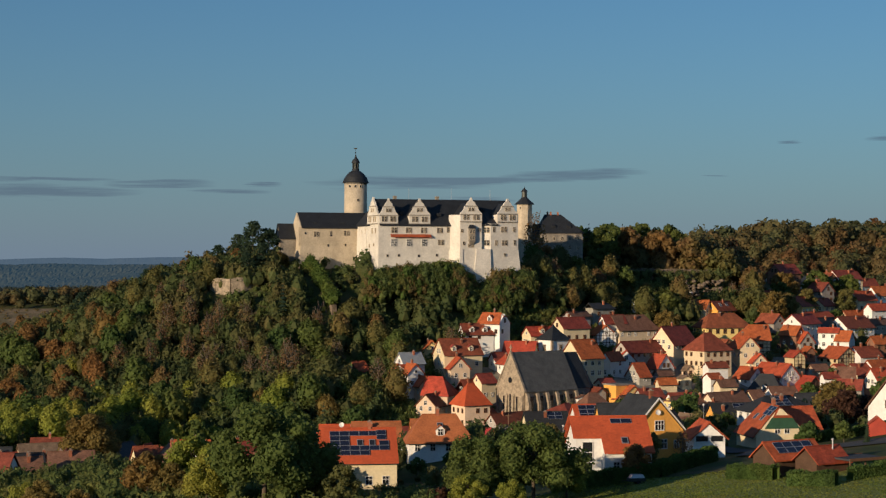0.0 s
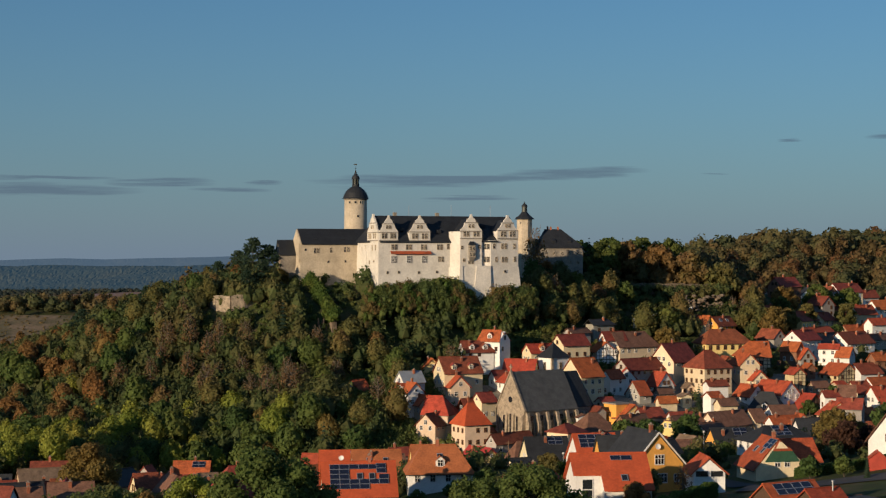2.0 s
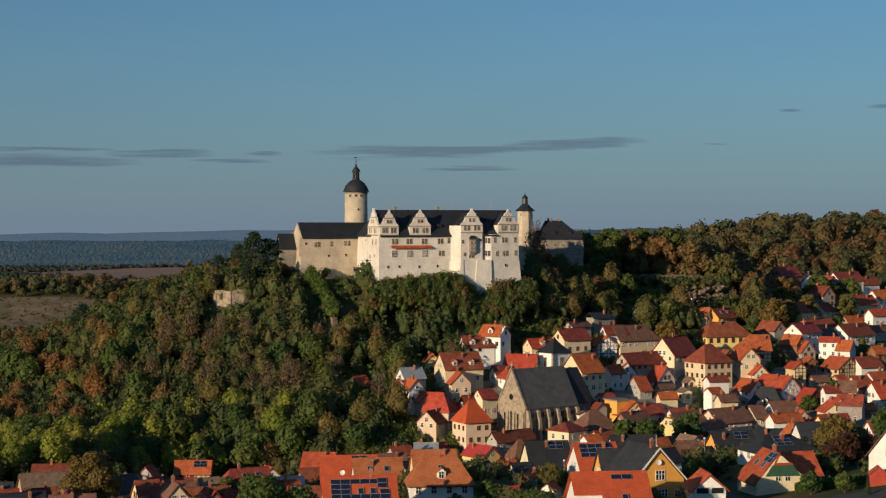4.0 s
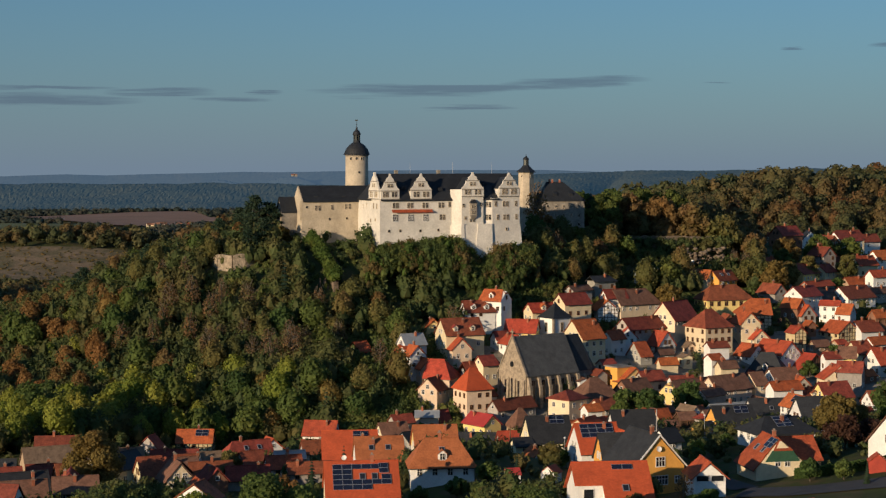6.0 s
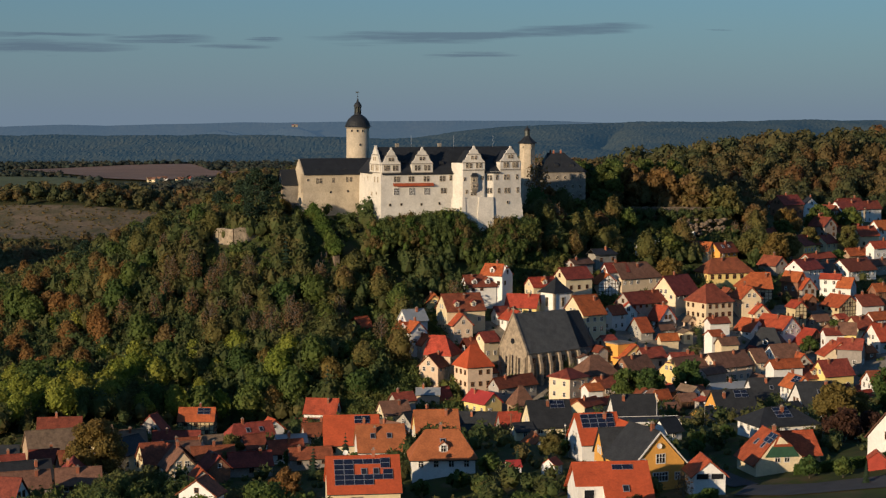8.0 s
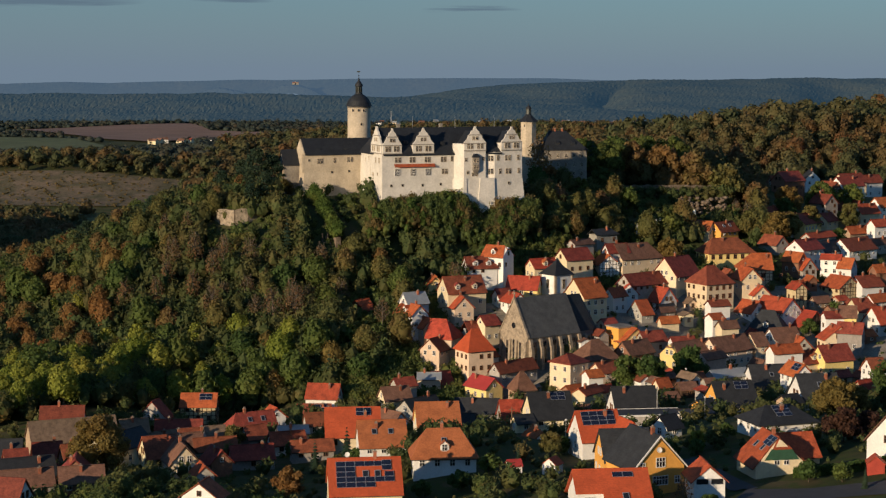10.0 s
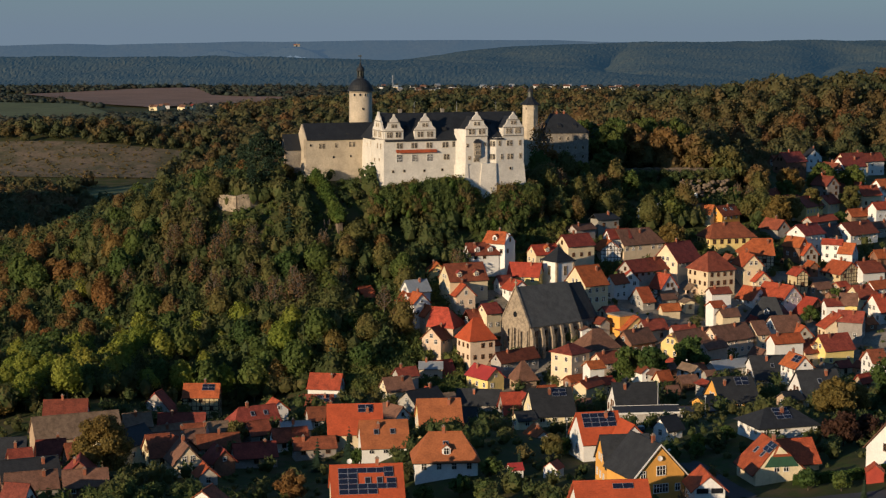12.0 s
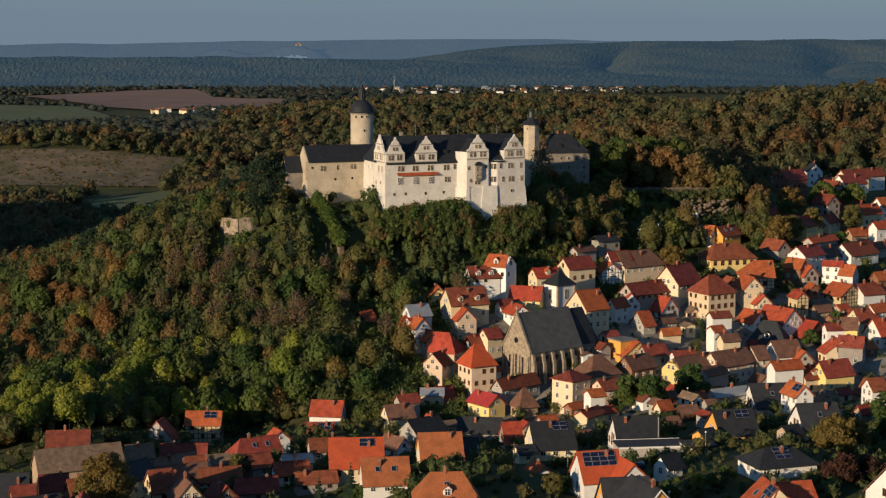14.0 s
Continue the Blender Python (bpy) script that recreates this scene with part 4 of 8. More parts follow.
    for f, z in ((0.12, 52.8), (0.42, 52.8), (0.54, 52.8), (0.86, 52.8), (0.2, 48.2), (0.44, 48.2), (0.56, 48.2), (0.88, 48.3), (0.5, 44.6)):
        share("window", CW if z > 46 else CW_SMALL, pose(38.9 + 10.6 * f, -4.5 + 1.2 * f - (0.4 if z < 46 else 0.0), z, 0, 0, 6.4) @ pose(0, -0.03, 0), root)
    for d, z, me in ((3.2, 52.2, CW), (6.8, 52.2, CW), (14.5, 52.2, CW), (18.5, 52.2, CW_LOW), (10.0, 47.5, CW_LOW), (5.0, 48.0, CW_SMALL), (17.0, 47.6, CW_SMALL)):
        share("window", me, pose(-0.03, d, z, 0, 0, -90), root)
    for s, d, z in ((9.0, 3.4, 59.7), (22.2, 3.0, 59.2), (39.0, 4.2, 61.0)):
        bm = bmesh.new()
        solid(bm, [(s - 0.8, d - 1.6, z - 1.0), (s + 0.8, d - 1.6, z - 1.0), (s + 0.8, d, z - 1.0), (s - 0.8, d, z - 1.0)], [(s - 0.6, d - 1.5, z), (s + 0.6, d - 1.5, z), (s + 0.6, d + 0.6, z), (s - 0.6, d + 0.6, z)])
        part("roof_hatch", bm, SLATE, root)
    for s in (13.0, 28.5, 43.0):
        bm = bmesh.new()
        lathe(bm, [(0.07, 63.5), (0.05, 67.8)], 6, s, 6.5)
        part("lightning_rod", bm, ALU, root)
    for s in (8.6, 24.0):
        bm = bmesh.new()
        box(bm, s - 0.5, s + 0.5, 8.0, 9.2, 61, 65.2)
        box(bm, s - 0.6, s + 0.6, 7.9, 9.3, 64.8, 65.0)
        part("chimney", bm, CASTLE_GREY, root)


palace()


def keep():
    root = new("castle_keep")
    root.location = (-31.25, 613.5, 0)
    tagged(root, "round pale stone castle keep with a dark domed cap", "tower")
    bm = bmesh.new()
    lathe(bm, [(4.35, 36), (4.15, 55), (4.02, 70.4)], 48)
    sh = part("shaft", bm, CASTLE_TAN, root)
    sh.data.polygons.foreach_set("use_smooth", [len(p.vertices) == 4 for p in sh.data.polygons])
    bm = bmesh.new()
    lathe(bm, [(4.05, 70.1), (4.3, 70.4), (4.3, 70.75), (4.05, 70.9)], 48)
    part("cornice", bm, CASTLE_GREY, root)
    bm = bmesh.new()
    lathe(bm, [(4.85, 70.65), (4.55, 71.0), (4.3, 71.7), (3.85, 72.7), (3.1, 73.7), (2.2, 74.5), (1.3, 75.0), (1.25, 75.7)], 32)
    part("dome", bm, SLATE, root, "dark slate dome")
    bm = bmesh.new()
    for k in range(8):
        a = 2 * math.pi * k / 8
        box(bm, -0.14, 0.14, -0.14, 0.14, 75.6, 77.8, pose(math.cos(a) * 1.05, math.sin(a) * 1.05, 0, 0, 0, math.degrees(a)))
    lathe(bm, [(0.75, 75.5), (0.75, 77.8)], 8, mi=0)
    part("lantern", bm, PATINA, root)
    bm = bmesh.new()
    lathe(bm, [(1.5, 77.7), (1.45, 78.0), (1.2, 78.7), (0.7, 79.3), (0.35, 79.8), (0.3, 80.3), (0.1, 80.8)], 16)
    part("onion", bm, SLATE, root)
    bm = bmesh.new()
    lathe(bm, [(0.07, 80.6), (0.05, 83.2)], 6)
    lathe(bm, [(0.05, 81.2), (0.28, 81.45), (0.05, 81.7)], 8)
    box(bm, -0.7, 0.5, -0.03, 0.03, 82.7, 83.1)
    part("weather_vane", bm, PATINA, root)
    for a in (-118, -88, -62):
        share("window", CW_SMALL, pose(0, 0, 0, 0, 0, a + 90) @ pose(0, -4.06, 68.9), root)
    share("window", CW_SMALL, pose(0, 0, 0, 0, 0, -75 + 90) @ pose(0, -4.08, 64.0), root)


keep()


def west_wing():
    root = new("castle_wing")
    root.matrix_world = PAL
    tagged(root, "long ochre rendered castle wing with a slate roof", "castle")
    d0, d1, e, r = 24.0, 35.0, 54.7, 59.6
    bm = bmesh.new()
    solid(bm, [(-21.8, d0 - 1.6, 36), (4, d0 - 1.6, 36), (4, d1, 36), (-21.8, d1, 36)], [(-20.6, d0, 48), (4, d0, 48), (4, d1, 48), (-20.6, d1, 48)])
    solid(bm, [(-20.6, d0, 48), (-20.6, d1, 48), (-20.6, d1, e), (-20.6, (d0 + d1) / 2, r), (-20.6, d0, e)], [(4, d0, 48), (4, d1, 48), (4, d1, e), (4, (d0 + d1) / 2, r), (4, d0, e)])
    box(bm, -21.1, -20.5, d0 + 0.2, d0 + 0.6, 48, e)
    part("wall", bm, CASTLE_TAN, root)
    bm = bmesh.new()
    for d in (d0 - 0.5, d1 + 0.5):
        slab(bm, (-20.2, d, e - 0.3), (6.0, d, e - 0.3), (6.0, (d0 + d1) / 2, r + 0.2), (-20.2, (d0 + d1) / 2, r + 0.2), 0.3)
    part("roof", bm, SLATE, root)
    for s, z, me in ((-18.8, 52.0, CW_SMALL), (-15.4, 51.2, CW), (-14.2, 51.2, CW), (-9.6, 51.4, CW), (-4.6, 51.6, CW), (-3.3, 51.6, CW), (-10.6, 47.8, CW_SMALL), (-4.4, 48.0, CW_SMALL)):
        share("window", me, pose(s, d0 - 0.03, z), root)
    for s in (-15.0, -5.0):
        bm = bmesh.new()
        solid(bm, [(s - 1.0, d0 + 1.0, 55.0), (s + 1.0, d0 + 1.0, 55.0), (s + 1.0, d0 + 3.0, 55.0), (s - 1.0, d0 + 3.0, 55.0)], [(s - 0.7, d0 + 1.1, 56.2), (s + 0.7, d0 + 1.1, 56.2), (s + 0.7, d0 + 3.6, 56.6), (s - 0.7, d0 + 3.6, 56.6)])
        part("dormer", bm, SLATE, root)
    # half-timbered annexe behind its gable
    ann = new("castle_annexe")
    ann.matrix_world = PAL
    tagged(ann, "dark half-timbered annexe with a steep slate roof", "castle")
    bm = bmesh.new()
    solid(bm, [(-26.0, 30, 36), (-26.0, 37, 36), (-26.0, 37, 51.0), (-26.0, 33.5, 55.5), (-26.0, 30, 51.0)], [(-20.7, 30, 36), (-20.7, 37, 36), (-20.7, 37, 51.0), (-20.7, 33.5, 55.5), (-20.7, 30, 51.0)])
    part("wall", bm, CASTLE_GREY, ann)
    bm = bmesh.new()
    for d in (29.6, 37.4):
        slab(bm, (-26.4, d, 50.6), (-20.7, d, 50.6), (-20.7, 33.5, 55.9), (-26.4, 33.5, 55.9), 0.25)
    part("roof", bm, SLATE, ann)
    bm = bmesh.new()
    solid(bm, [(-29.5, 30, 36), (-28.5, 30, 36), (-28.5, 31, 36), (-29.5, 31, 36)], [(-26.4, 30, 49), (-25.9, 30, 49), (-25.9, 31, 49), (-26.4, 31, 49)])
    part("buttress", bm, STONE, ann)


west_wing()


def turret():
    root = new("castle_turret")
    root.location = (30.7, 650, 0)
    tagged(root, "slim pale castle turret with a tented slate roof", "tower")
    bm = bmesh.new()
    lathe(bm, [(3.15, 34), (3.05, 64.4)], 8, turn=math.pi / 8)
    part("shaft", bm, CASTLE_TAN, root)
    bm = bmesh.new()
    lathe(bm, [(4.0, 64.2), (3.8, 64.5), (2.4, 65.6), (1.4, 66.6), (1.1, 67.0)], 8, turn=math.pi / 8)
    part("roof", bm, SLATE, root)
    bm = bmesh.new()
    lathe(bm, [(1.05, 66.9), (1.0, 68.9)], 8)
    part("lantern", bm, PATINA, root)
    bm = bmesh.new()
    lathe(bm, [(1.2, 68.9), (1.15, 69.2), (0.8, 69.8), (0.3, 70.2), (0.1, 70.6), (0.05, 71.1)], 8)
    part("spire", bm, SLATE, root)
    for a in (-120, -65):
        share("window", CW_SMALL, pose(0, 0, 0, 0, 0, a + 90) @ pose(0, -2.9, 62.4), root)


turret()


def east_range():
    root = new("castle_range")
    root.matrix_world = pose(44.2, 657, 0, 0, 0, 8)
    tagged(root, "dark grey castle range with a hipped slate roof", "castle")
    bm = bmesh.new()
    box(bm, -8, 8, -6, 6, 32, 53.8)
    part("wall", bm, CASTLE_GREY, root)
    bm = bmesh.new()
    for d in (-6.5, 6.5):
        slab(bm, (-8.5, d, 53.6), (8.5, d, 53.6), (0.8, 0, 60.6), (-5.6, 0, 60.6), 0.3)
    for s, p in ((-8.5, -5.6), (8.5, 0.8)):
        solid(bm, [(s, -6.5, 53.3), (s, 6.5, 53.3), (p, 0, 60.3)], [(s, -6.5, 53.6), (s, 6.5, 53.6), (p, 0, 60.6)])
    part("roof", bm, SLATE, root)
    for s in (-4.4, -3.2, -0.4):
        share("chimney", CHIMNEY, pose(s, 0, 60.5), root)
    for s in (-3.0, 3.0):
        bm = bmesh.new()
        solid(bm, [(s - 0.8, -5.0, 54.6), (s + 0.8, -5.0, 54.6), (s + 0.8, -3.0, 55.6), (s - 0.8, -3.0, 55.6)], [(s - 0.7, -5.1, 56.2), (s + 0.7, -5.1, 56.2), (s + 0.7, -3.0, 57.2), (s - 0.7, -3.0, 57.2)])
        part("dormer", bm, SLATE, root)
    for z in (44.0, 47.4, 50.8):
        for s in (-6, -3, 0, 3, 6):
            share("window", CW_LOW, pose(s, -6.03, z), root)
    link = new("castle_gatehouse")
    link.matrix_world = pose(36.0, 655, 0, 0, 0, 14)
    tagged(link, "small stone castle building with a slate roof", "castle")
    bm = bmesh.new()
    solid(bm, [(-4, -4, 34), (-4, 4, 34), (-4, 4, 51), (-4, 0, 56.5), (-4, -4, 51)], [(4, -4, 34), (4, 4, 34), (4, 4, 51), (4, 0, 56.5), (4, -4, 51)])
    part("wall", bm, CASTLE_TAN, link)
    bm = bmesh.new()
    for d in (-4.4, 4.4):
        slab(bm, (-4.3, d, 50.6), (4.3, d, 50.6), (4.3, 0, 56.9), (-4.3, 0, 56.9), 0.25)
    part("roof", bm, SLATE, link)


east_range()


def stone_wall(points, thick, label, mat=None, name="castle_wall", ivy=False):
    """A wall along a line of (x, y, foot, top)."""
    bm = bmesh.new()
    rnd = random.Random(3)
    pts = []
    for (ax, ay, a0, a1), (bx, by, b0, b1) in zip(points, points[1:]):
        n = max(1, int(math.hypot(bx - ax, by - ay) / 1.5))
        for k in range(n):
            t = k / n
            pts.append((ax + (bx - ax) * t, ay + (by - ay) * t, a0 + (b0 - a0) * t, a1 + (b1 - a1) * t + rnd.uniform(-0.3, 0.25)))
    pts.append(points[-1])
    for (ax, ay, a0, a1), (bx, by, b0, b1) in zip(pts, pts[1:]):
        d = Vector((bx - ax, by - ay, 0)).normalized()
        n = Vector((-d.y, d.x, 0)) * thick / 2
        bm_top, bm_low = [], []
        for (px, py, z0, z1) in ((ax, ay, a0, a1), (bx, by, b0, b1)):
            bm_low += [(px - n.x * 1.3, py - n.y * 1.3, z0), (px + n.x * 1.3, py + n.y * 1.3, z0)]
            bm_top += [(px - n.x, py - n.y, z1), (px + n.x, py + n.y, z1)]
        order = (0, 2, 3, 1)
        solid(bm, [bm_low[i] for i in order], [bm_top[i] for i in order])
    me = bpy.data.meshes.new(name)
    bmesh.ops.recalc_face_normals(bm, faces=bm.faces)
    bm.to_mesh(me)
    bm.free()
    me.materials.append(mat or STONE)
    return tagged(new(name, me), label, "wall")


stone_wall([(-79, 583, 30, 36.6), (-76, 578.5, 29, 36.9), (-71, 576.0, 28, 37.0), (-67, 577, 29, 37.3), (-63.5, 580, 30, 38.4)], 1.2, "ruined curved stone bastion wall on the wooded hill")
stone_wall([(-46, 591, 36, 42.5), (-42, 583, 30, 39), (-38.5, 575, 24, 33.5), (-36, 569, 20, 29)], 1.6, "old stone wall stepping down the castle hill", ROCK)
stone_wall([(26, 624, 32, 42), (38, 630, 32, 41.5), (56, 641, 32, 40.5), (62, 648, 32, 39.5)], 1.5, "long grey retaining wall below the castle", CASTLE_GREY)
stone_wall([(60, 651, 27, 40.3), (76, 654, 26, 40.0), (92, 657, 25, 39.8), (106, 662, 25, 39.4), (116, 668, 25, 38.0)], 1.4, "dark stone terrace wall with shrubs along it", ROCK)


def rocks(name, label, cx, cy, cz, rx, ry, rz, n, seed, part_of=0.26):
    rnd = random.Random(seed)
    root = new(name)
    tagged(root, label, "rock")
    for k in range(n):
        bm = bmesh.new()
        bmesh.ops.create_icosphere(bm, subdivisions=2, radius=1.0)
        size = rnd.uniform(0.5, 1.0)
        off = Vector((rnd.uniform(-1, 1) * rx, rnd.uniform(-1, 1) * ry, rnd.uniform(-0.5, 0.8) * rz))
        for v in bm.verts:
            v.co *= 1 + 0.35 * noise.noise(v.co * 1.3 + Vector((k * 7.0, seed, 0)))
            v.co = Vector((v.co.x * rx * part_of * size, v.co.y * ry * 0.5 * size, v.co.z * rz * 1.3 * part_of * size)) + off + Vector((cx, cy, cz))
        part("boulder", bm, ROCK, root)


rocks("rock_outcrop", "bare brown rock outcrop below the palace", 9.5, 586.5, 35, 2.6, 1.0, 2.6, 9, 1)
rocks("rock_outcrop", "sunlit rocky slope under the terrace wall", 97, 651, 31.5, 9, 2.2, 5.0, 110, 3, 0.11)
rocks("rock_outcrop", "rough rock face beside the old wall", -40, 570, 26, 1.6, 1.5, 4, 12, 4)

# ---- church ----
def church():
    root = new("church")
    root.matrix_world = pose(20.0, 510.2, 0, 0, 0, 37.5)
    tagged(root, "Gothic rubble stone church with a grey slate roof and buttresses", "church")
    L, hw, base, e, r = 20.7, 6.3, -10.0, 5.0, 15.5
    bm = bmesh.new()
    solid(bm, [(0, -hw, base), (0, hw, base), (0, hw, e), (0, 0, r), (0, -hw, e)], [(L, -hw, base), (L, hw, base), (L, hw, e), (L, 0, r), (L, -hw, e)])
    part("nave_wall", bm, STONE, root)
    bm = bmesh.new()
    for sgn in (-1, 1):
        slab(bm, (0.55, sgn * (hw + 0.5), e - 0.5), (L, sgn * (hw + 0.5), e - 0.5), (L, 0, r + 0.35), (0.55, 0, r + 0.35), 0.3)
    part("nave_roof", bm, CHURCH_ROOF, root)
    bm = bmesh.new()
    for sgn in (-1, 1):
        slab(bm, (-0.25, sgn * (hw + 0.5), e - 0.2), (0.5, sgn * (hw + 0.5), e - 0.2), (0.5, 0, r + 0.75), (-0.25, 0, r + 0.75), 0.6)
    box(bm, 0.0, 0.3, -0.12, 0.12, r, r + 2.6)
    box(bm, 0.0, 0.3, -0.7, 0.7, r + 1.6, r + 1.9)
    part("gable_coping", bm, STONE, root)
    lancet = window_mesh("window", 1.3, 6.6, STONE, 1, 3)
    tall = window_mesh("window", 0.8, 6.2, STONE, 0, 2)
    for k in range(6):
        px = 1.0 + k * 3.85
        bm = bmesh.new()
        solid(bm, [(px - 0.55, -hw - 1.9, base), (px + 0.55, -hw - 1.9, base), (px + 0.55, -hw, base), (px - 0.55, -hw, base)], [(px - 0.5, -hw - 1.5, 1.5), (px + 0.5, -hw - 1.5, 1.5), (px + 0.5, -hw, 1.5), (px - 0.5, -hw, 1.5)])
        solid(bm, [(px - 0.5, -hw - 1.2, 1.5), (px + 0.5, -hw - 1.2, 1.5), (px + 0.5, -hw, 1.5), (px - 0.5, -hw, 1.5)], [(px - 0.5, -hw - 0.8, 3.6), (px + 0.5, -hw - 0.8, 3.6), (px + 0.5, -hw, 4.3), (px - 0.5, -hw, 4.3)])
        part("buttress", bm, STONE, root)
        if k < 5:
            share("window", lancet, pose(px + 1.92, -hw - 0.02, -3.6), root, "tall dark lancet window")
    for py in (-3.0, 0, 3.0):
        share("window", tall, pose(-0.02, py, -3.4 + (0 if py else 0.6), 0, 0, -90), root, "tall dark lancet window")
    bm = bmesh.new()
    for py in (-hw + 0.6, hw - 0.6, -1.5, 1.5):
        solid(bm, [(-1.2, py - 0.45, base), (0, py - 0.45, base), (0, py + 0.45, base), (-1.2, py + 0.45, base)], [(-0.4, py - 0.4, 3.0), (0, py - 0.4, 3.6), (0, py + 0.4, 3.6), (-0.4, py + 0.4, 3.0)])
    part("gable_buttress", bm, STONE, root)
    bm = bmesh.new()
    lathe(bm, [(0.85, 0), (0.85, 0.12)], 20)
    rose = part("rose_window", bm, GLASS, root)
    rose.matrix_local = pose(-0.02, 0, 7.6, 0, -90, 0)
    # chancel
    c = 5.0
    ring = [(L, -c), (L + 6.5, -c), (L + 10, -c * 0.45), (L + 10, c * 0.45), (L + 6.5, c), (L, c)]
    bm = bmesh.new()
    solid(bm, [(x, y, base) for x, y in ring], [(x, y, 4.6) for x, y in ring])
    part("chancel_wall", bm, CASTLE_GREY, root)
    bm = bmesh.new()
    o = [(L, -c - 0.4), (L + 6.7, -c - 0.4), (L + 10.5, -c * 0.48), (L + 10.5, c * 0.48), (L + 6.7, c + 0.4), (L, c + 0.4)]
    top = [(L, 0), (L + 5.5, 0)]
    v = [bm.verts.new((x, y, 4.5)) for x, y in o]
    ta, tb = bm.verts.new((L, 0, 15.2)), bm.verts.new((L + 5.5, 0, 15.2))
    for f in ((v[0], v[1], tb, ta), (v[1], v[2], tb), (v[2], v[3], tb), (v[3], v[4], tb), (v[4], v[5], ta, tb), (v[5], v[0], ta), tuple(reversed(v))):
        bm.faces.new(f)
    part("chancel_roof", bm, SLATE, root)
    for px in (L + 2.2, L + 5.0):
        share("window", tall, pose(px, -c - 0.02, -3.4), root)
    for k in range(3):
        bm = bmesh.new()
        px = L + 0.6 + k * 3.0
        solid(bm, [(px - 0.4, -c - 1.3, base), (px + 0.4, -c - 1.3, base), (px + 0.4, -c, base), (px - 0.4, -c, base)], [(px - 0.4, -c - 0.6, 3.0), (px + 0.4, -c - 0.6, 3.0), (px + 0.4, -c, 3.6), (px - 0.4, -c, 3.6)])
        part("buttress", bm, STONE, root)
    # tower
    tw = new("church_tower")
    tw.matrix_world = pose(35.8, 558.6, 0, 0, 0, 37)
    tagged(tw, "square cream church tower with a pointed slate roof", "tower")
    h = 3.6
    bm = bmesh.new()
    box(bm, -h, h, -h, h, 0, 17.6)
    part("shaft", bm, WALL["white"], tw)
    for sx in (-1, 1):
        for sy in (-1, 1):
            bm = bmesh.new()
            box(bm, sx * h - 0.35, sx * h + 0.35, sy * h - 0.35, sy * h + 0.35, 0, 17.5)
            part("quoin", bm, STONE, tw)
    bm = bmesh.new()
    lathe(bm, [((h + 0.6) * 1.414, 17.3), ((h + 0.3) * 1.414, 17.7), (h * 0.5 * 1.414, 19.8), (0.25, 22.0)], 4, turn=math.pi / 4)
    part("roof", bm, SLATE, tw)
    bm = bmesh.new()
    lathe(bm, [(0.25, 21.7), (0.28, 22.1), (0.06, 22.5), (0.05, 23.6)], 8)
    part("finial", bm, PATINA, tw)
    bell = window_mesh("window", 1.0, 2.8, STONE, 1, 1)
    share("window", bell, pose(0, -h - 0.03, 13.0), tw)
    share("window", bell, pose(-h - 0.03, 0, 13.0, 0, 0, -90), tw)


church()


def yellow_cube():
    root = new("house")
    root.matrix_world = pose(53.2, 524.0, -9, 0, 0, 33)
    tagged(root, "ochre yellow cube-shaped house with a flat grey roof", "house", "houses of the town")
    bm = bmesh.new()
    box(bm, -3, 3, -3, 3, 0, 14.2)
    part("wall", bm, WALL["orange"], root)
    bm = bmesh.new()
    box(bm, -3.3, 3.3, -3.3, 3.3, 14.2, 14.6)
    part("roof", bm, CASTLE_GREY, root)
    for z in (7.6, 10.6):
        share("window", WINDOW_BROWN[(0.9, 1.2)], pose(-1.0, -3.02, z), root)
        share("window", WINDOW_BROWN[(0.9, 1.2)], pose(-3.02, 0, z, 0, 0, -90), root)
    FOOTPRINTS.append((53.2, 524.0, 1, 0, 4, 4))


yellow_cube()

# ---- houses of the town ----
house(10.7, 565.4, 16, 10.0, 8.4, 18.9, 22.3, 2, "white", "dark_red", dormers=2)
house(16.8, 567.6, 149, 8.2, 7.6, 22.4, 25.7, 3, "white", "red", hips="g-", dormers=1)
house(4.7, 544.8, 22, 12.9, 10.0, 13.5, 18.3, 2, "cream", "dark_red", dormers=2)
house(-3.8, 555.4, 98, 8.0, 6.5, 14.2, 17.2, 2, "yellow", "red")
house(4.5, 537.6, 109, 5.8, 6.8, 9.4, 12.8, 2, "beige", "red")
house(-10.3, 535.1, 27, 7.3, 6.5, 11.2, 14.3, 1, "white", "metal")
house(-11.1, 530.8, 124, 10.1, 6.4, 8.3, 11.3, 2, "white", "red", dormers=1)
house(-6.8, 527.1, 115, 8.8, 5.1, 4.8, 7.7, 2, "beige", "red")
house(-2.4, 522.2, -22, 5.1, 9.6, 2.6, 7.7, 2, "beige", "red", hips="-h")
house(-1.6, 518.5, 61, 14.8, 7.1, -0.3, 3.1, 2, "beige", "dark_red", skylights=1)
house(8.2, 509.8, 28, 2.2, 9.0, 0.8, 6.5, 3, "beige", "bright_red", hips="hh")
house(8.1, 524.8, -143, 6.5, 6.1, 3.1, 6.7, 2, "grey", "dark_red", hips="h-")
house(12.5, 525.2, -146, 5.4, 5.7, 5.9, 8.5, 1, "cream", "dark_red")
house(31.7, 570.4, 26, 9.1, 6.8, 18.3, 21.1, 2, "cream", "red", dormers=1)
house(42.6, 575.4, 32, 10.8, 7.7, 20.6, 24.0, 3, "cream", "dark_red")
house(46.1, 592.4, 41, 9.3, 4.6, 23.9, 25.4, 1, "grey", "brown")
house(54.2, 601.7, 36, 8.4, 4.6, 26.4, 28.1, 2, "grey", "slate", hips="-h")
house(63.3, 588.7, 32, 14.2, 8.8, 19.6, 24.3, 3, "cream", "brown", hips="-h")
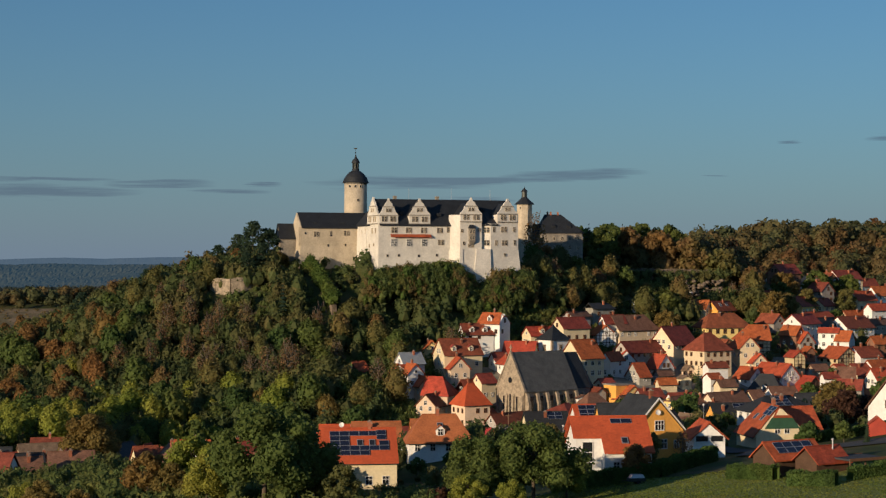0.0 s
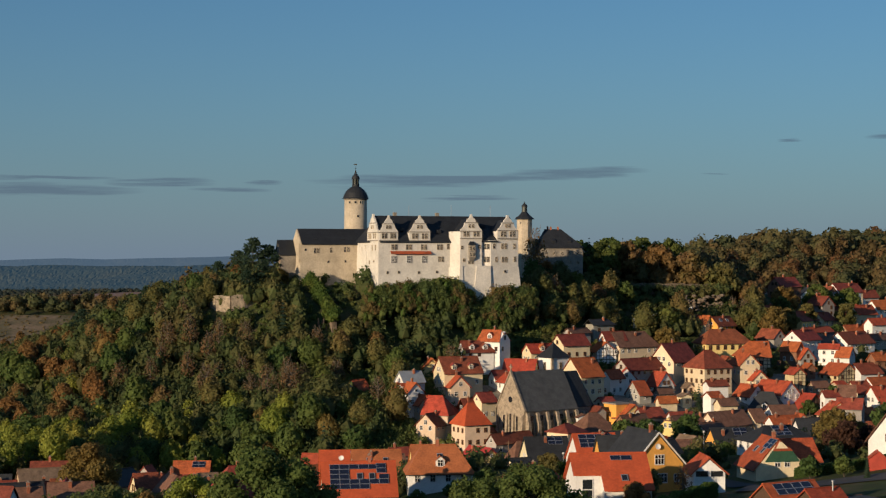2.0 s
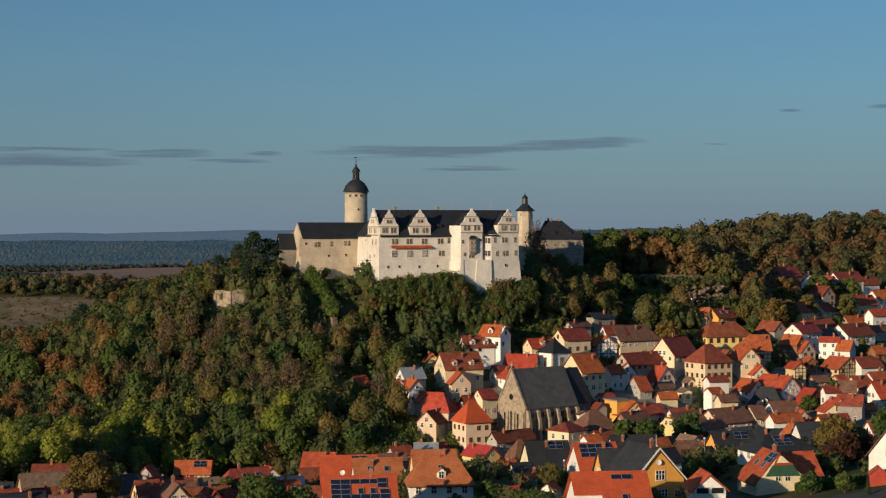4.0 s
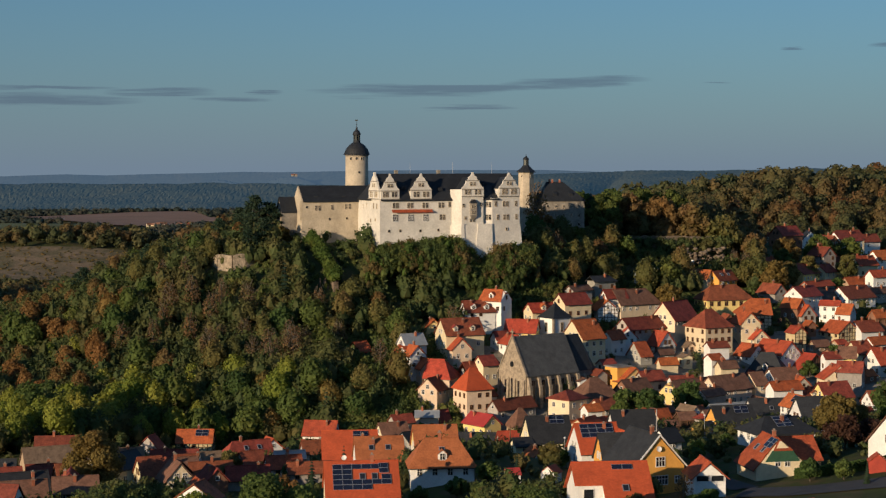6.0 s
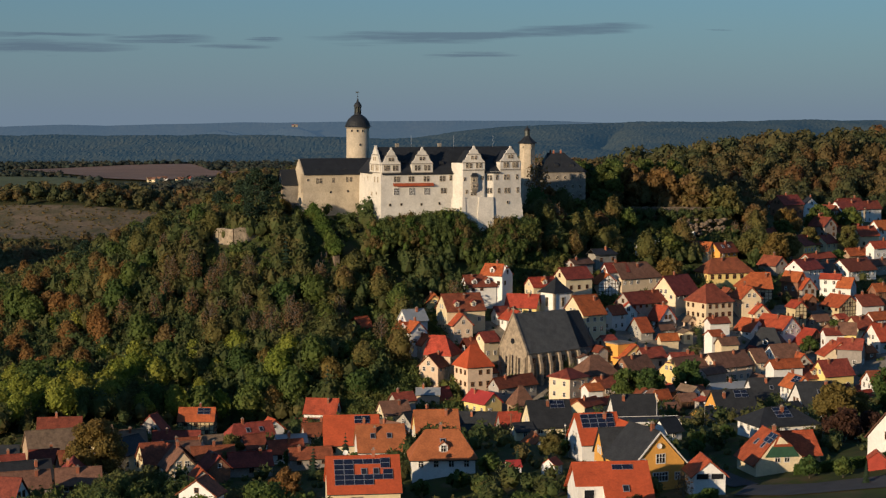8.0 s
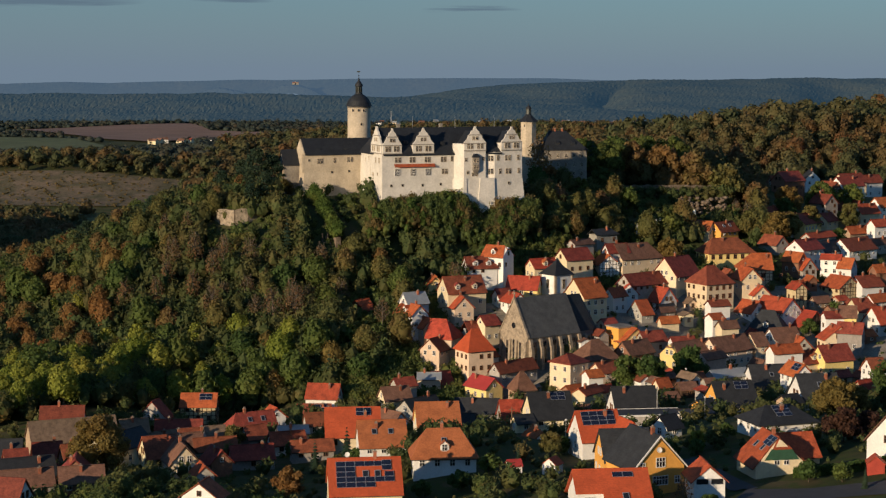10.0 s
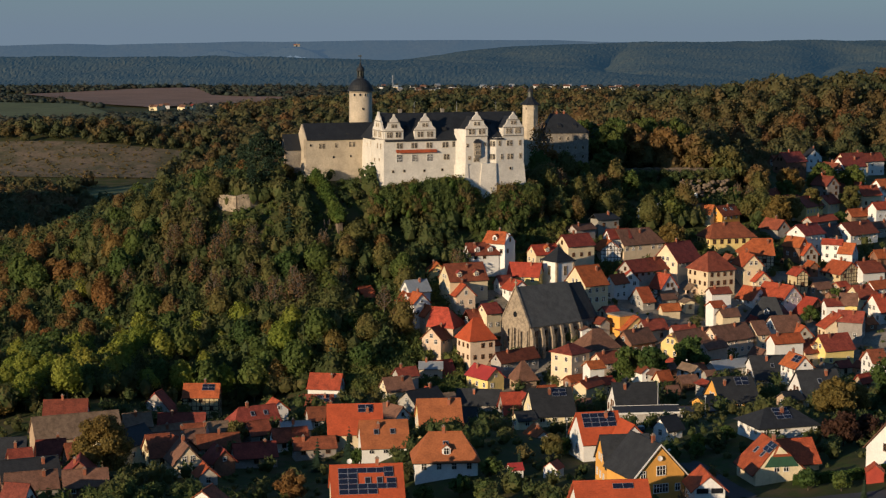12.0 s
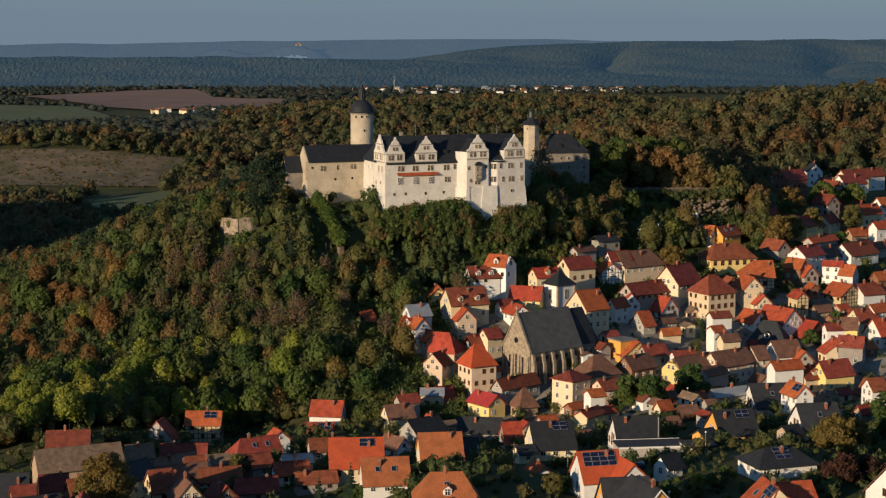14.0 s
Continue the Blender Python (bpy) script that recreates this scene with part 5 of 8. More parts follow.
house(57.8, 586.3, 22, 8.0, 5.7, 21.7, 24.5, 2, "white", "dark_red")
house(54.2, 584.2, 105, 7.3, 7.8, 17.9, 21.1, 3, "white", "red", timbered=True)
house(77.5, 578.3, 46, 13.4, 10.5, 15.1, 21.0, 1, "cream", "dark_red")
house(66.4, 571.1, 39, 20.5, 7.6, 12.9, 16.4, 2, "grey", "dark_red")
house(59.6, 566.1, 94, 9.0, 6.4, 10.4, 13.7, 2, "white", "red")
house(71.0, 563.2, 127, 5.9, 7.8, 8.0, 12.4, 2, "white", "red")
house(43.7, 540.5, 32, 8.9, 11.5, 12.7, 18.2, 2, "cream", "red")
house(54.3, 551.8, 43, 6.8, 4.7, 11.2, 13.7, 2, "white", "red")
house(61.8, 544.2, 30, 4.5, 7.9, 6.6, 10.7, 1, "grey", "red")
house(87.1, 566.4, 30, 3.2, 11.4, 13.9, 19.2, 2, "cream", "dark_red", hips="hh")
house(98.5, 607.0, 17, 9.8, 11.0, 19.8, 24.4, 2, "yellow", "dark_red", hips="hh")
house(107.5, 586.9, 0, 6.6, 12.1, 16.3, 21.1, 2, "cream", "red", hips="h-", timbered=True)
house(100.4, 573.3, 104, 9.4, 7.4, 14.2, 17.9, 2, "cream", "red")
house(103.6, 569.2, 108, 6.4, 6.1, 9.5, 12.4, 1, "cream", "red")
house(116.5, 569.2, 108, 6.4, 4.6, 11.4, 13.3, 2, "timber", "red", timbered=True)
house(134.0, 582.1, 122, 9.1, 10.2, 10.4, 14.0, 2, "timber", "red", timbered=True)
house(142.7, 582.3, 25, 9.1, 8.1, 10.8, 14.0, 2, "white", "dark_red")
house(124.8, 594.9, 114, 4.6, 6.3, 14.9, 18.5, 1, "grey", "red")
house(136.9, 618.2, 43, 11.7, 6.8, 18.9, 22.4, 2, "white", "slate")
house(126.0, 603.8, 42, 11.6, 8.2, 21.1, 24.3, 2, "white", "dark_red")
house(147.9, 623.4, 39, 15.7, 9.3, 19.0, 22.9, 2, "white", "dark_red")
house(135.4, 651.7, 53, 14.7, 8.4, 26.1, 29.5, 2, "yellow", "dark_red")
house(130.8, 658.5, 47, 10.9, 6.0, 26.4, 29.4, 2, "yellow", "dark_red")
house(146.8, 665.6, 47, 8.3, 6.8, 25.7, 28.5, 2, "cream", "dark_red")
house(101.5, 629.6, 43, 10.4, 6.3, 25.0, 28.2, 2, "orange", "dark_red", skylights=2)
house(95.0, 627.2, 148, 4.5, 6.9, 25.6, 28.6, 2, "cream", "red")
house(116.2, 656.9, 126, 7.4, 7.9, 26.1, 29.7, 1, "grey", "red", skylights=2)
house(123.1, 658.0, 45, 8.7, 6.5, 28.7, 31.5, 2, "cream", "dark_red")
house(125.7, 647.7, 126, 9.0, 6.0, 22.5, 25.7, 2, "grey", "red")
house(118.9, 624.0, 121, 9.7, 6.2, 20.7, 23.8, 1, "grey", "dark_red")
house(136.8, 630.9, 42, 15.5, 4.6, 22.6, 24.3, 1, "grey", "red")
house(157.6, 658.9, 30, 11.1, 4.8, 21.5, 24.0, 2, "tan", "red")
house(166.6, 659.0, 33, 10.7, 4.8, 24.3, 26.6, 2, "white", "red")
house(163.1, 698.2, 139, 10.4, 11.5, 25.6, 30.9, 2, "tan", "dark_red")
house(174.6, 770.2, 90, 16.9, 10.4, 28.4, 32.4, 2, "brick", "dark_red")
house(195.9, 806.5, 32, 18.3, 5.6, 31.3, 34.6, 3, "white", "dark_red")
house(174.5, 824.7, 87, 13.5, 7.3, 32.1, 35.6, 2, "white", "slate")
# brick walls instead of white paint in the shade on this house
house(149.0, 758.2, 38, 19.6, 5.5, 34.4, 37.5, 2, "brick", "dark_red", dormers=2)
house(56.9, 521.8, 116, 4.5, 10.1, 1.3, 5.2, 1, "yellow", "red")
house(62.3, 520.4, 28, 8.0, 5.7, 1.7, 4.3, 1, "grey", "dark_red")
house(43.9, 504.3, 28, 2.9, 10.2, -0.7, 4.2, 2, "cream", "brown", hips="hh")
house(35.1, 489.7, 45, 2.0, 8.4, 0.3, 2.4, 3, "cream", "dark_red", hips="hh")
house(45.6, 490.5, 34, 7.2, 6.6, -2.6, -0.1, 2, "beige", "dark_red")
house(56.1, 509.6, 38, 10.1, 7.1, -0.2, 3.2, 3, "brick", "brown")
house(72.2, 509.4, 38, 16.1, 8.3, -0.5, 3.1, 2, "yellow", "brown", hips="g-")
house(84.4, 514.3, 35, 14.5, 7.9, 0.0, 3.8, 2, "beige", "brown")
house(77.1, 498.1, 41, 8.9, 4.9, 0.1, 2.0, 1, "grey", "brown")
house(103.0, 547.7, -20, 4.5, 10.7, 0.7, 6.9, 1, "white", "slate", hips="hh", dormers=1)
house(99.7, 560.2, 128, 7.2, 7.8, 4.9, 8.5, 2, "white", "red")
house(108.0, 557.4, 126, 12.5, 8.8, 5.9, 9.9, 2, "white", "red")
house(116.3, 555.3, 129, 9.8, 11.9, 1.4, 6.0, 2, "brick", "red", timbered=True)
house(126.0, 536.8, -12, 5.2, 6.9, 6.8, 9.9, 2, "yellow", "brown")
house(134.6, 554.5, 18, 7.3, 9.2, 6.3, 9.9, 2, "cream", "dark_red")
house(137.0, 538.3, 24, 7.7, 9.6, 4.5, 9.5, 2, "white", "red")
house(118.9, 520.8, 99, 6.8, 10.2, 2.3, 6.1, 2, "cream", "red")
house(103.5, 526.1, 19, 8.9, 9.4, 0.5, 4.6, 2, "white", "brown")
house(94.3, 520.2, 24, 4.5, 7.7, 0.5, 3.9, 2, "cream", "brown")
house(108.1, 522.5, 105, 5.8, 6.0, -0.7, 2.4, 2, "grey", "red")
house(98.3, 496.6, 21, 9.6, 5.1, 2.0, 4.1, 1, "white", "red")
house(106.3, 500.9, 31, 8.4, 6.5, -1.5, 1.7, 2, "cream", "dark_red", dormers=1)
house(113.3, 501.0, 25, 10.3, 7.4, -0.7, 3.3, 2, "yellow", "dark_red")
house(94.7, 461.2, 110, 7.9, 5.8, 1.9, 4.8, 2, "white", "red", solar=1)
house(116.7, 465.1, 19, 4.8, 6.0, 2.5, 5.4, 2, "white", "dark_red")
house(78.1, 473.7, 27, 11.6, 4.6, -0.9, 0.8, 1, "grey", "metal")
house(89.1, 471.8, 8, 11.4, 12.3, -3.0, 2.4, 1, "white", "slate", skylights=1)
house(68.3, 408.9, 14, 10.0, 10.5, 4.2, 9.2, 1, "orange", "slate", solar=1)
house(87.4, 403.5, 11, 9.9, 10.4, 6.8, 12.0, 1, "white", "slate", skylights=1)
house(44.0, 402.9, 7, 10.2, 11.6, 3.4, 9.0, 1, "white", "slate")
house(24.0, 403.2, 10, 10.0, 11.7, 2.3, 7.6, 1, "cream", "slate", solar=1)
pergola_house = house(30.6, 350.0, 13, 8.6, 10.2, 8.6, 13.8, 1, "white", "bright_red", solar=2)
house(36.6, 346.5, 110, 6.0, 8.0, 8.8, 12.6, 1, "white", "bright_red", chimney=False)
house(-2.4, 396.4, 7, 9.9, 11.8, 1.2, 6.5, 1, "yellow", "orange_tile")
house(-0.8, 335.7, 5, 6.7, 8.3, 8.2, 13.0, 1, "white", "orange_tile", hips="hh", dormers=1, skylights=1)
house(-14.1, 363.2, 8, 10.0, 10.5, 4.4, 9.0, 1, "white", "orange_tile", skylights=2)
house(-22.1, 396.4, 5, 12.5, 12.4, -0.4, 5.2, 2, "cream", "bright_red", solar=1)
solar_house = house(-15.3, 311.0, 7, 13.0, 11.0, 7.3, 12.7, 1, "cream", "bright_red", solar=3, skylights=0)
house(-14.7, 478.6, 22, 8.0, 6.8, -8.3, -5.1, 1, "cream", "brown")
house(-3.7, 503.2, 29, 10.0, 10.3, -11.2, -5.3, 2, "yellow", "dark_red")
house(-12.4, 487.8, 29, 6.3, 4.6, -6.2, -4.2, 1, "grey", "dark_red")
house(10.6, 491.3, 128, 9.8, 6.6, -7.2, -4.4, 2, "yellow", "crimson")
house(21.5, 489.0, 25, 1.2, 6.6, -7.3, -2.6, 2, "tan", "brown", hips="hh")
house(19.5, 498.3, 41, 15.2, 4.9, -3.6, -1.0, 1, "grey", "dark_red")
house(8.4, 467.5, -6, 11.9, 7.8, -9.7, -6.3, 1, "grey", "slate")
house(16.2, 446.5, 8, 4.7, 10.8, -7.5, -2.7, 1, "grey", "red")
house(20.1, 377.6, 101, 8.5, 4.6, 2.2, 4.2, 1, "white", "red")
house(-91.0, 411.3, 24, 20.7, 9.3, -5.1, -0.6, 2, "tan", "weathered", windows=False, chimney=False)
house(-98.0, 432.7, 7, 10.8, 8.7, -5.8, -1.7, 1, "grey", "dark_red")
house(-80.4, 468.3, 74, 4.5, 10.1, -12.3, -7.1, 2, "grey", "dark_red")
house(-69.6, 477.6, 0, 9.9, 7.0, -10.0, -6.9, 2, "timber", "red", solar=1)
house(-78.5, 424.7, 20, 6.8, 6.3, -6.2, -3.4, 1, "tan", "weathered")
house(-74.6, 384.8, 59, 14.9, 7.4, -1.3, 1.8, 1, "cream", "slate")
house(-65.6, 379.4, 23, 5.1, 9.3, -2.0, 2.0, 2, "cream", "dark_red")
house(-48.4, 425.9, 29, 10.0, 6.9, -5.5, -1.8, 1, "white", "dark_red", hips="h-", skylights=2)
house(-54.5, 397.6, 16, 9.8, 5.7, -4.7, -2.2, 1, "grey", "dark_red")
house(-37.6, 397.7, 19, 8.2, 5.1, -3.3, -0.8, 1, "white", "dark_red")
house(-35.2, 487.2, -9, 9.2, 7.9, -9.5, -5.9, 1, "white", "red")
house(-37.0, 473.7, 0, 9.1, 8.9, -13.3, -9.2, 1, "grey", "dark_red", solar=1)
house(-70.1, 427.0, 36, 11.9, 5.2, -9.2, -6.8, 1, "grey", "weathered")
house(-91.0, 385.4, 18, 6.4, 12.6, -7.0, -0.7, 1, "brick", "dark_red")


def glass_strip_house():
    """White house whose roof is cut short on one side above a tall strip of glass."""
    root = new("house")
    base = 7.0
    root.matrix_world = pose(27.0, 281.6, base, 0, 0, 6)
    tagged(root, "white house with a bright red roof and tall glass strip", "house", "houses of the town")
    e, r, hw, hx, cut = 12.7 - base, 17.6 - base, 6.3, 5.95, -1.7
    mid = hw * 0.44
    ze = r - (r - e) * 0.44
    bm = bmesh.new()
    solid(bm, [(cut, -hw + 0.3, 0), (cut, hw - 0.3, 0), (cut, hw - 0.3, e), (cut, 0, r - 0.3), (cut, -hw + 0.3, e)], [(hx, -hw + 0.3, 0), (hx, hw - 0.3, 0), (hx, hw - 0.3, e), (hx, 0, r - 0.3), (hx, -hw + 0.3, e)])
    solid(bm, [(-hx, -mid - 0.9, 0), (-hx, hw - 0.3, 0), (-hx, hw - 0.3, e), (-hx, 0, r - 0.3), (-hx, -mid - 0.9, ze - 0.75)], [(cut, -mid - 0.9, 0), (cut, hw - 0.3, 0), (cut, hw - 0.3, e), (cut, 0, r - 0.3), (cut, -mid - 0.9, ze - 0.75)])
    part("wall", bm, WALL["white"], root)
    bm = bmesh.new()
    slab(bm, (cut - 0.2, -hw - 0.4, e - 0.25), (hx + 0.4, -hw - 0.4, e - 0.25), (hx + 0.4, 0, r + 0.12), (cut - 0.2, 0, r + 0.12), 0.22)
    slab(bm, (-hx - 0.5, -mid - 1.1, ze - 0.8), (cut - 0.2, -mid - 1.1, ze - 0.8), (cut - 0.2, 0, r + 0.12), (-hx - 0.5, 0, r + 0.12), 0.22)
    slab(bm, (-hx - 0.5, hw + 0.4, e - 0.25), (hx + 0.4, hw + 0.4, e - 0.25), (hx + 0.4, 0, r + 0.12), (-hx - 0.5, 0, r + 0.12), 0.22)
    box(bm, -hx - 0.5, hx + 0.4, -0.14, 0.14, r + 0.05, r + 0.2)
    part("roof", bm, ROOF["bright_red"], root)
    for k in range(4):
        share("window", TALL_PANE, pose(-4.1, -mid - 0.93, 0.4 + k * 1.62), root)
    for px in (0.2, 4.2):
        share("window", WINDOW[(0.9, 1.2)], pose(px, -hw + 0.28, 2.6), root)
    pitch = math.degrees(math.atan2(r - e, hw))
    for i in (0, 1):
        share("solar_panel", SOLAR, pose(1.0 + i * 1.75, -hw * 0.17, r - (r - e) * 0.17 + 0.2, pitch, 0, 0), root, "dark glass solar panel")
    share("skylight", SKYLIGHT, pose(1.8, -hw * 0.74, r - (r - e) * 0.74 + 0.16, pitch, 0, 0), root)
    FOOTPRINTS.append((27.0, 281.6, math.cos(radians(6)), math.sin(radians(6)), 7, 7.3))


TALL_PANE = window_mesh("window", 1.6, 1.55, FRAME, 0, 0)
glass_strip_house()
garage = house(45.0, 296.0, 95, 7.0, 6.0, 13.0, 15.6, 1, "white", "red", windows=False, chimney=False)
house(50.6, 252.0, 30, 9.4, 5.2, 14.6, 16.7, 1, "plank", "red", solar=4, windows=False, chimney=False)
house(54.4, 247.0, 30, 6.0, 5.0, 14.6, 16.5, 1, "plank", "red", windows=False, chimney=False)
green_gable = house(60.0, 313.6, 100, 10.0, 10.5, 11.8, 16.8, 1, "cream", "red", hips="g-", solar=1, skylights=2)
house(64.6, 317.0, 14, 7.0, 8.4, 12.6, 16.2, 1, "cream", "red", chimney=False)
house(67.0, 345.0, 18, 6.0, 10.0, 13.2, 15.9, 1, "white", "slate", hips="hh", solar=2)
house(82.6, 304.9, 27, 8.2, 12.6, 16.9, 23.0, 1, "white", "brown")
house(-43.7, 303.7, 75, 4.5, 7.3, 7.7, 10.3, 1, "white", "dark_red")
house(-81.5, 317.5, -13, 4.7, 7.0, 3.3, 7.3, 1, "white", "dark_red")
orange_house = house(35.6, 306.0, 112, 11.0, 10.5, 13.4, 19.0, 2, "orange", "slate", windows=False, label="bright orange house with a dark slate gable roof")
house(33.0, 318.0, 8, 9.0, 9.0, 11.8, 16.7, 2, "orange", "slate", chimney=False, label="orange house wing with a dark slate roof")
house(133.9, 596.1, -25, 6.9, 4.6, 18.3, 19.8, 2, "white", "red")
house(25.1, 556.8, -14, 10.3, 8.2, 13.0, 16.8, 2, "yellow", "red")
house(17.7, 549.2, 28, 4.9, 4.6, 11.3, 13.7, 1, "white", "dark_red")
house(21.5, 543.4, 115, 7.4, 6.6, 10.5, 13.2, 1, "white", "red")
house(85.7, 541.1, 19, 6.8, 4.6, 9.6, 11.1, 1, "white", "dark_red")
house(83.3, 531.1, 28, 4.5, 4.6, 6.8, 8.3, 1, "white", "red")
house(86.4, 526.0, 20, 5.9, 4.6, 4.8, 6.7, 1, "cream", "brown")
house(121.2, 535.5, 9, 6.5, 4.6, 6.6, 8.3, 2, "white", "dark_red")
house(122.7, 518.6, -22, 7.6, 6.3, 4.5, 7.3, 1, "grey", "dark_red")
house(148.5, 586.4, 25, 6.5, 4.6, 15.0, 17.4, 2, "brick", "red")
house(-5.2, 498.0, 0, 6.7, 4.6, -6.1, -4.6, 1, "beige", "metal")
house(-7.3, 458.4, 40, 10.5, 8.3, -7.6, -4.3, 1, "grey", "slate")
house(-14.0, 427.4, 135, 6.9, 5.6, -4.4, -1.8, 1, "white", "brown")
house(4.8, 430.3, 172, 4.5, 9.7, -7.6, -3.0, 1, "white", "slate")
house(17.7, 396.8, 20, 4.5, 4.6, 1.9, 3.4, 1, "cream", "slate")
house(71.0, 514.9, 15, 7.3, 4.6, 1.9, 3.5, 1, "white", "dark_red")
house(80.0, 397.1, 28, 4.5, 4.6, 6.7, 8.2, 1, "tan", "slate")
house(45.8, 353.4, 39, 4.5, 4.6, 9.9, 12.2, 1, "white", "slate")
house(60.6, 400.3, 35, 4.5, 4.6, 5.0, 6.5, 1, "orange", "slate")
house(62.3, 442.7, 17, 4.7, 4.6, 1.3, 2.8, 1, "plank", "brown")
house(-68.3, 432.3, 3, 11.7, 4.9, -7.5, -5.1, 1, "grey", "dark_red")
house(-60.0, 377.4, 131, 6.5, 5.5, -0.8, 1.8, 1, "brick", "dark_red")
house(-55.7, 406.8, 21, 4.7, 4.6, -3.2, -1.4, 1, "grey", "weathered")
house(-46.3, 407.4, 31, 5.4, 5.8, -4.0, -1.3, 1, "grey", "dark_red")
house(-36.8, 404.8, 14, 7.0, 4.6, -2.4, -0.9, 1, "grey", "metal")
house(-97.3, 375.5, 10, 5.9, 12.6, -3.7, 2.1, 1, "grey", "slate")
house(-45.2, 442.0, 118, 4.5, 5.7, -6.1, -3.6, 1, "white", "red")
house(-26.9, 542.2, 33, 4.5, 4.6, 9.7, 11.2, 1, "plank", "red")
house(121.2, 597.1, -51, 7.5, 5.1, 17.5, 20.5, 1, "brick", "red")
house(91.1, 628.9, 22, 4.8, 5.2, 26.2, 28.8, 2, "grey", "brown")
house(174.8, 794.5, 42, 13.2, 5.6, 28.6, 31.7, 2, "grey", "dark_red")
house(159.8, 635.4, 37, 11.2, 4.6, 19.7, 21.6, 2, "grey", "brown")
house(13.5, 530.5, 48, 6.8, 4.6, 4.9, 6.8, 1, "grey", "dark_red")
house(138.5, 592.6, -34, 5.1, 6.1, 15.7, 18.9, 2, "white", "red")
house(140.8, 557.3, 31, 8.9, 4.6, 8.9, 11.0, 2, "white", "red")
house(40.3, 470.9, 25, 4.5, 4.6, -0.5, 1.0, 1, "white", "red")
house(37.0, 448.4, 53, 8.5, 4.6, -0.9, 0.6, 1, "cream", "red")
house(25.5, 440.7, 19, 4.5, 4.6, -1.1, 0.4, 1, "grey", "red")
house(-93.2, 365.9, 23, 4.8, 5.3, -0.3, 2.0, 1, "brick", "dark_red")
house(-82.1, 373.2, 25, 5.7, 6.8, -1.7, 1.6, 1, "brick", "dark_red")

# the crowded roofs before and beside the long barn, and the upper street
for x, y, yaw, length, width, tall, rise, wall, roof in (
        # the front left roofs get browns and dark reds in place of shadow
        (-88.0, 352.0, 24, 12.0, 8.0, 2.6, 3.4, "brick", "slate"), (-76.5, 349.0, 100, 7.0, 6.5, 2.8, 3.0, "brick", "dark_red"), (-84.0, 338.0, 20, 10.0, 6.5, 2.4, 2.8, "grey", "brown"),
        (-72.0, 333.0, 15, 8.5, 6.0, 2.4, 2.6, "brick", "brown"), (-88.0, 318.0, 24, 8.0, 6.0, 2.6, 2.6, "white", "dark_red"), (-57.5, 366.0, 112, 8.0, 6.6, 3.2, 3.8, "cream", "brown"),
        (-50.5, 371.0, 118, 6.5, 5.4, 3.0, 2.8, "brick", "dark_red"), (-44.0, 381.0, 16, 9.5, 6.0, 2.6, 2.6, "grey", "dark_red"), (-51.0, 353.0, 110, 5.0, 4.4, 2.3, 2.0, "grey", "red"),
        (-64.0, 397.0, 24, 13.0, 7.0, 2.6, 2.6, "tan", "brown"), (-31.0, 388.0, 14, 9.5, 5.0, 2.4, 2.0, "grey", "dark_red"), (-31.0, 424.0, 14, 9.0, 6.0, 2.6, 2.6, "grey", "dark_red"),
        (-60.0, 410.0, 20, 9.0, 6.0, 2.6, 2.6, "brick", "dark_red"),
        (142.0, 716.0, 36, 12.0, 8.0, 5.5, 3.6, "brick", "dark_red"), (157.0, 706.0, 118, 9.0, 8.0, 6.0, 4.0, "brick", "dark_red"), (168.0, 722.0, 34, 13.0, 8.0, 6.5, 3.6, "white", "dark_red"),
        (150.0, 684.0, 122, 9.0, 7.0, 5.5, 3.4, "grey", "dark_red"), (165.0, 678.0, 30, 10.0, 7.0, 5.0, 3.4, "cream", "red"), (176.0, 690.0, 28, 11.0, 7.5, 5.5, 3.4, "white", "red"), (177.0, 756.0, 30, 13.0, 8.0, 6.0, 3.6, "cream", "dark_red")):
    if any(abs((x - hx) * c + (y - hy) * sn) < a + 1.0 and abs(-(x - hx) * sn + (y - hy) * c) < b + 1.0 for hx, hy, c, sn, a, b in FOOTPRINTS):
        continue
    top = max(gz(x - 3, y), gz(x + 3, y), gz(x, y - 3))
    house(x, y, yaw, length, width, top + tall, top + tall + rise, 2 if tall > 4 else 1, wall, roof)

# small outbuildings in the yards
yard_dice = random.Random(19)
sheds = 0
for k in range(2500):
    if sheds >= 58:
        break
    x, y = yard_dice.uniform(-8, 165), yard_dice.uniform(428, 606)
    if y < 470 and x < 20 or y > 552 + 0.35 * x or abs(x) > 0.25 * y:
        continue
    if any(abs((x - hx) * c + (y - hy) * s) < a + 2.3 and abs(-(x - hx) * s + (y - hy) * c) < b + 2.0 for hx, hy, c, s, a, b in FOOTPRINTS):
        continue
    top = max(gz(x - 2, y), gz(x + 2, y), gz(x, y))
    size = yard_dice.uniform(3.2, 6.5)
    house(x, y, yard_dice.choice((18, 28, 35, 112, 122)), size, yard_dice.uniform(3.0, 4.4), top + yard_dice.uniform(2.2, 3.2), top + yard_dice.uniform(3.6, 4.8), 1, yard_dice.choice(("white", "grey", "cream", "tan", "brick", "beige")),
          yard_dice.choice(("red", "dark_red", "red", "brown", "weathered")), chimney=False, label="small tiled outbuilding in a yard of the town")
    sheds += 1

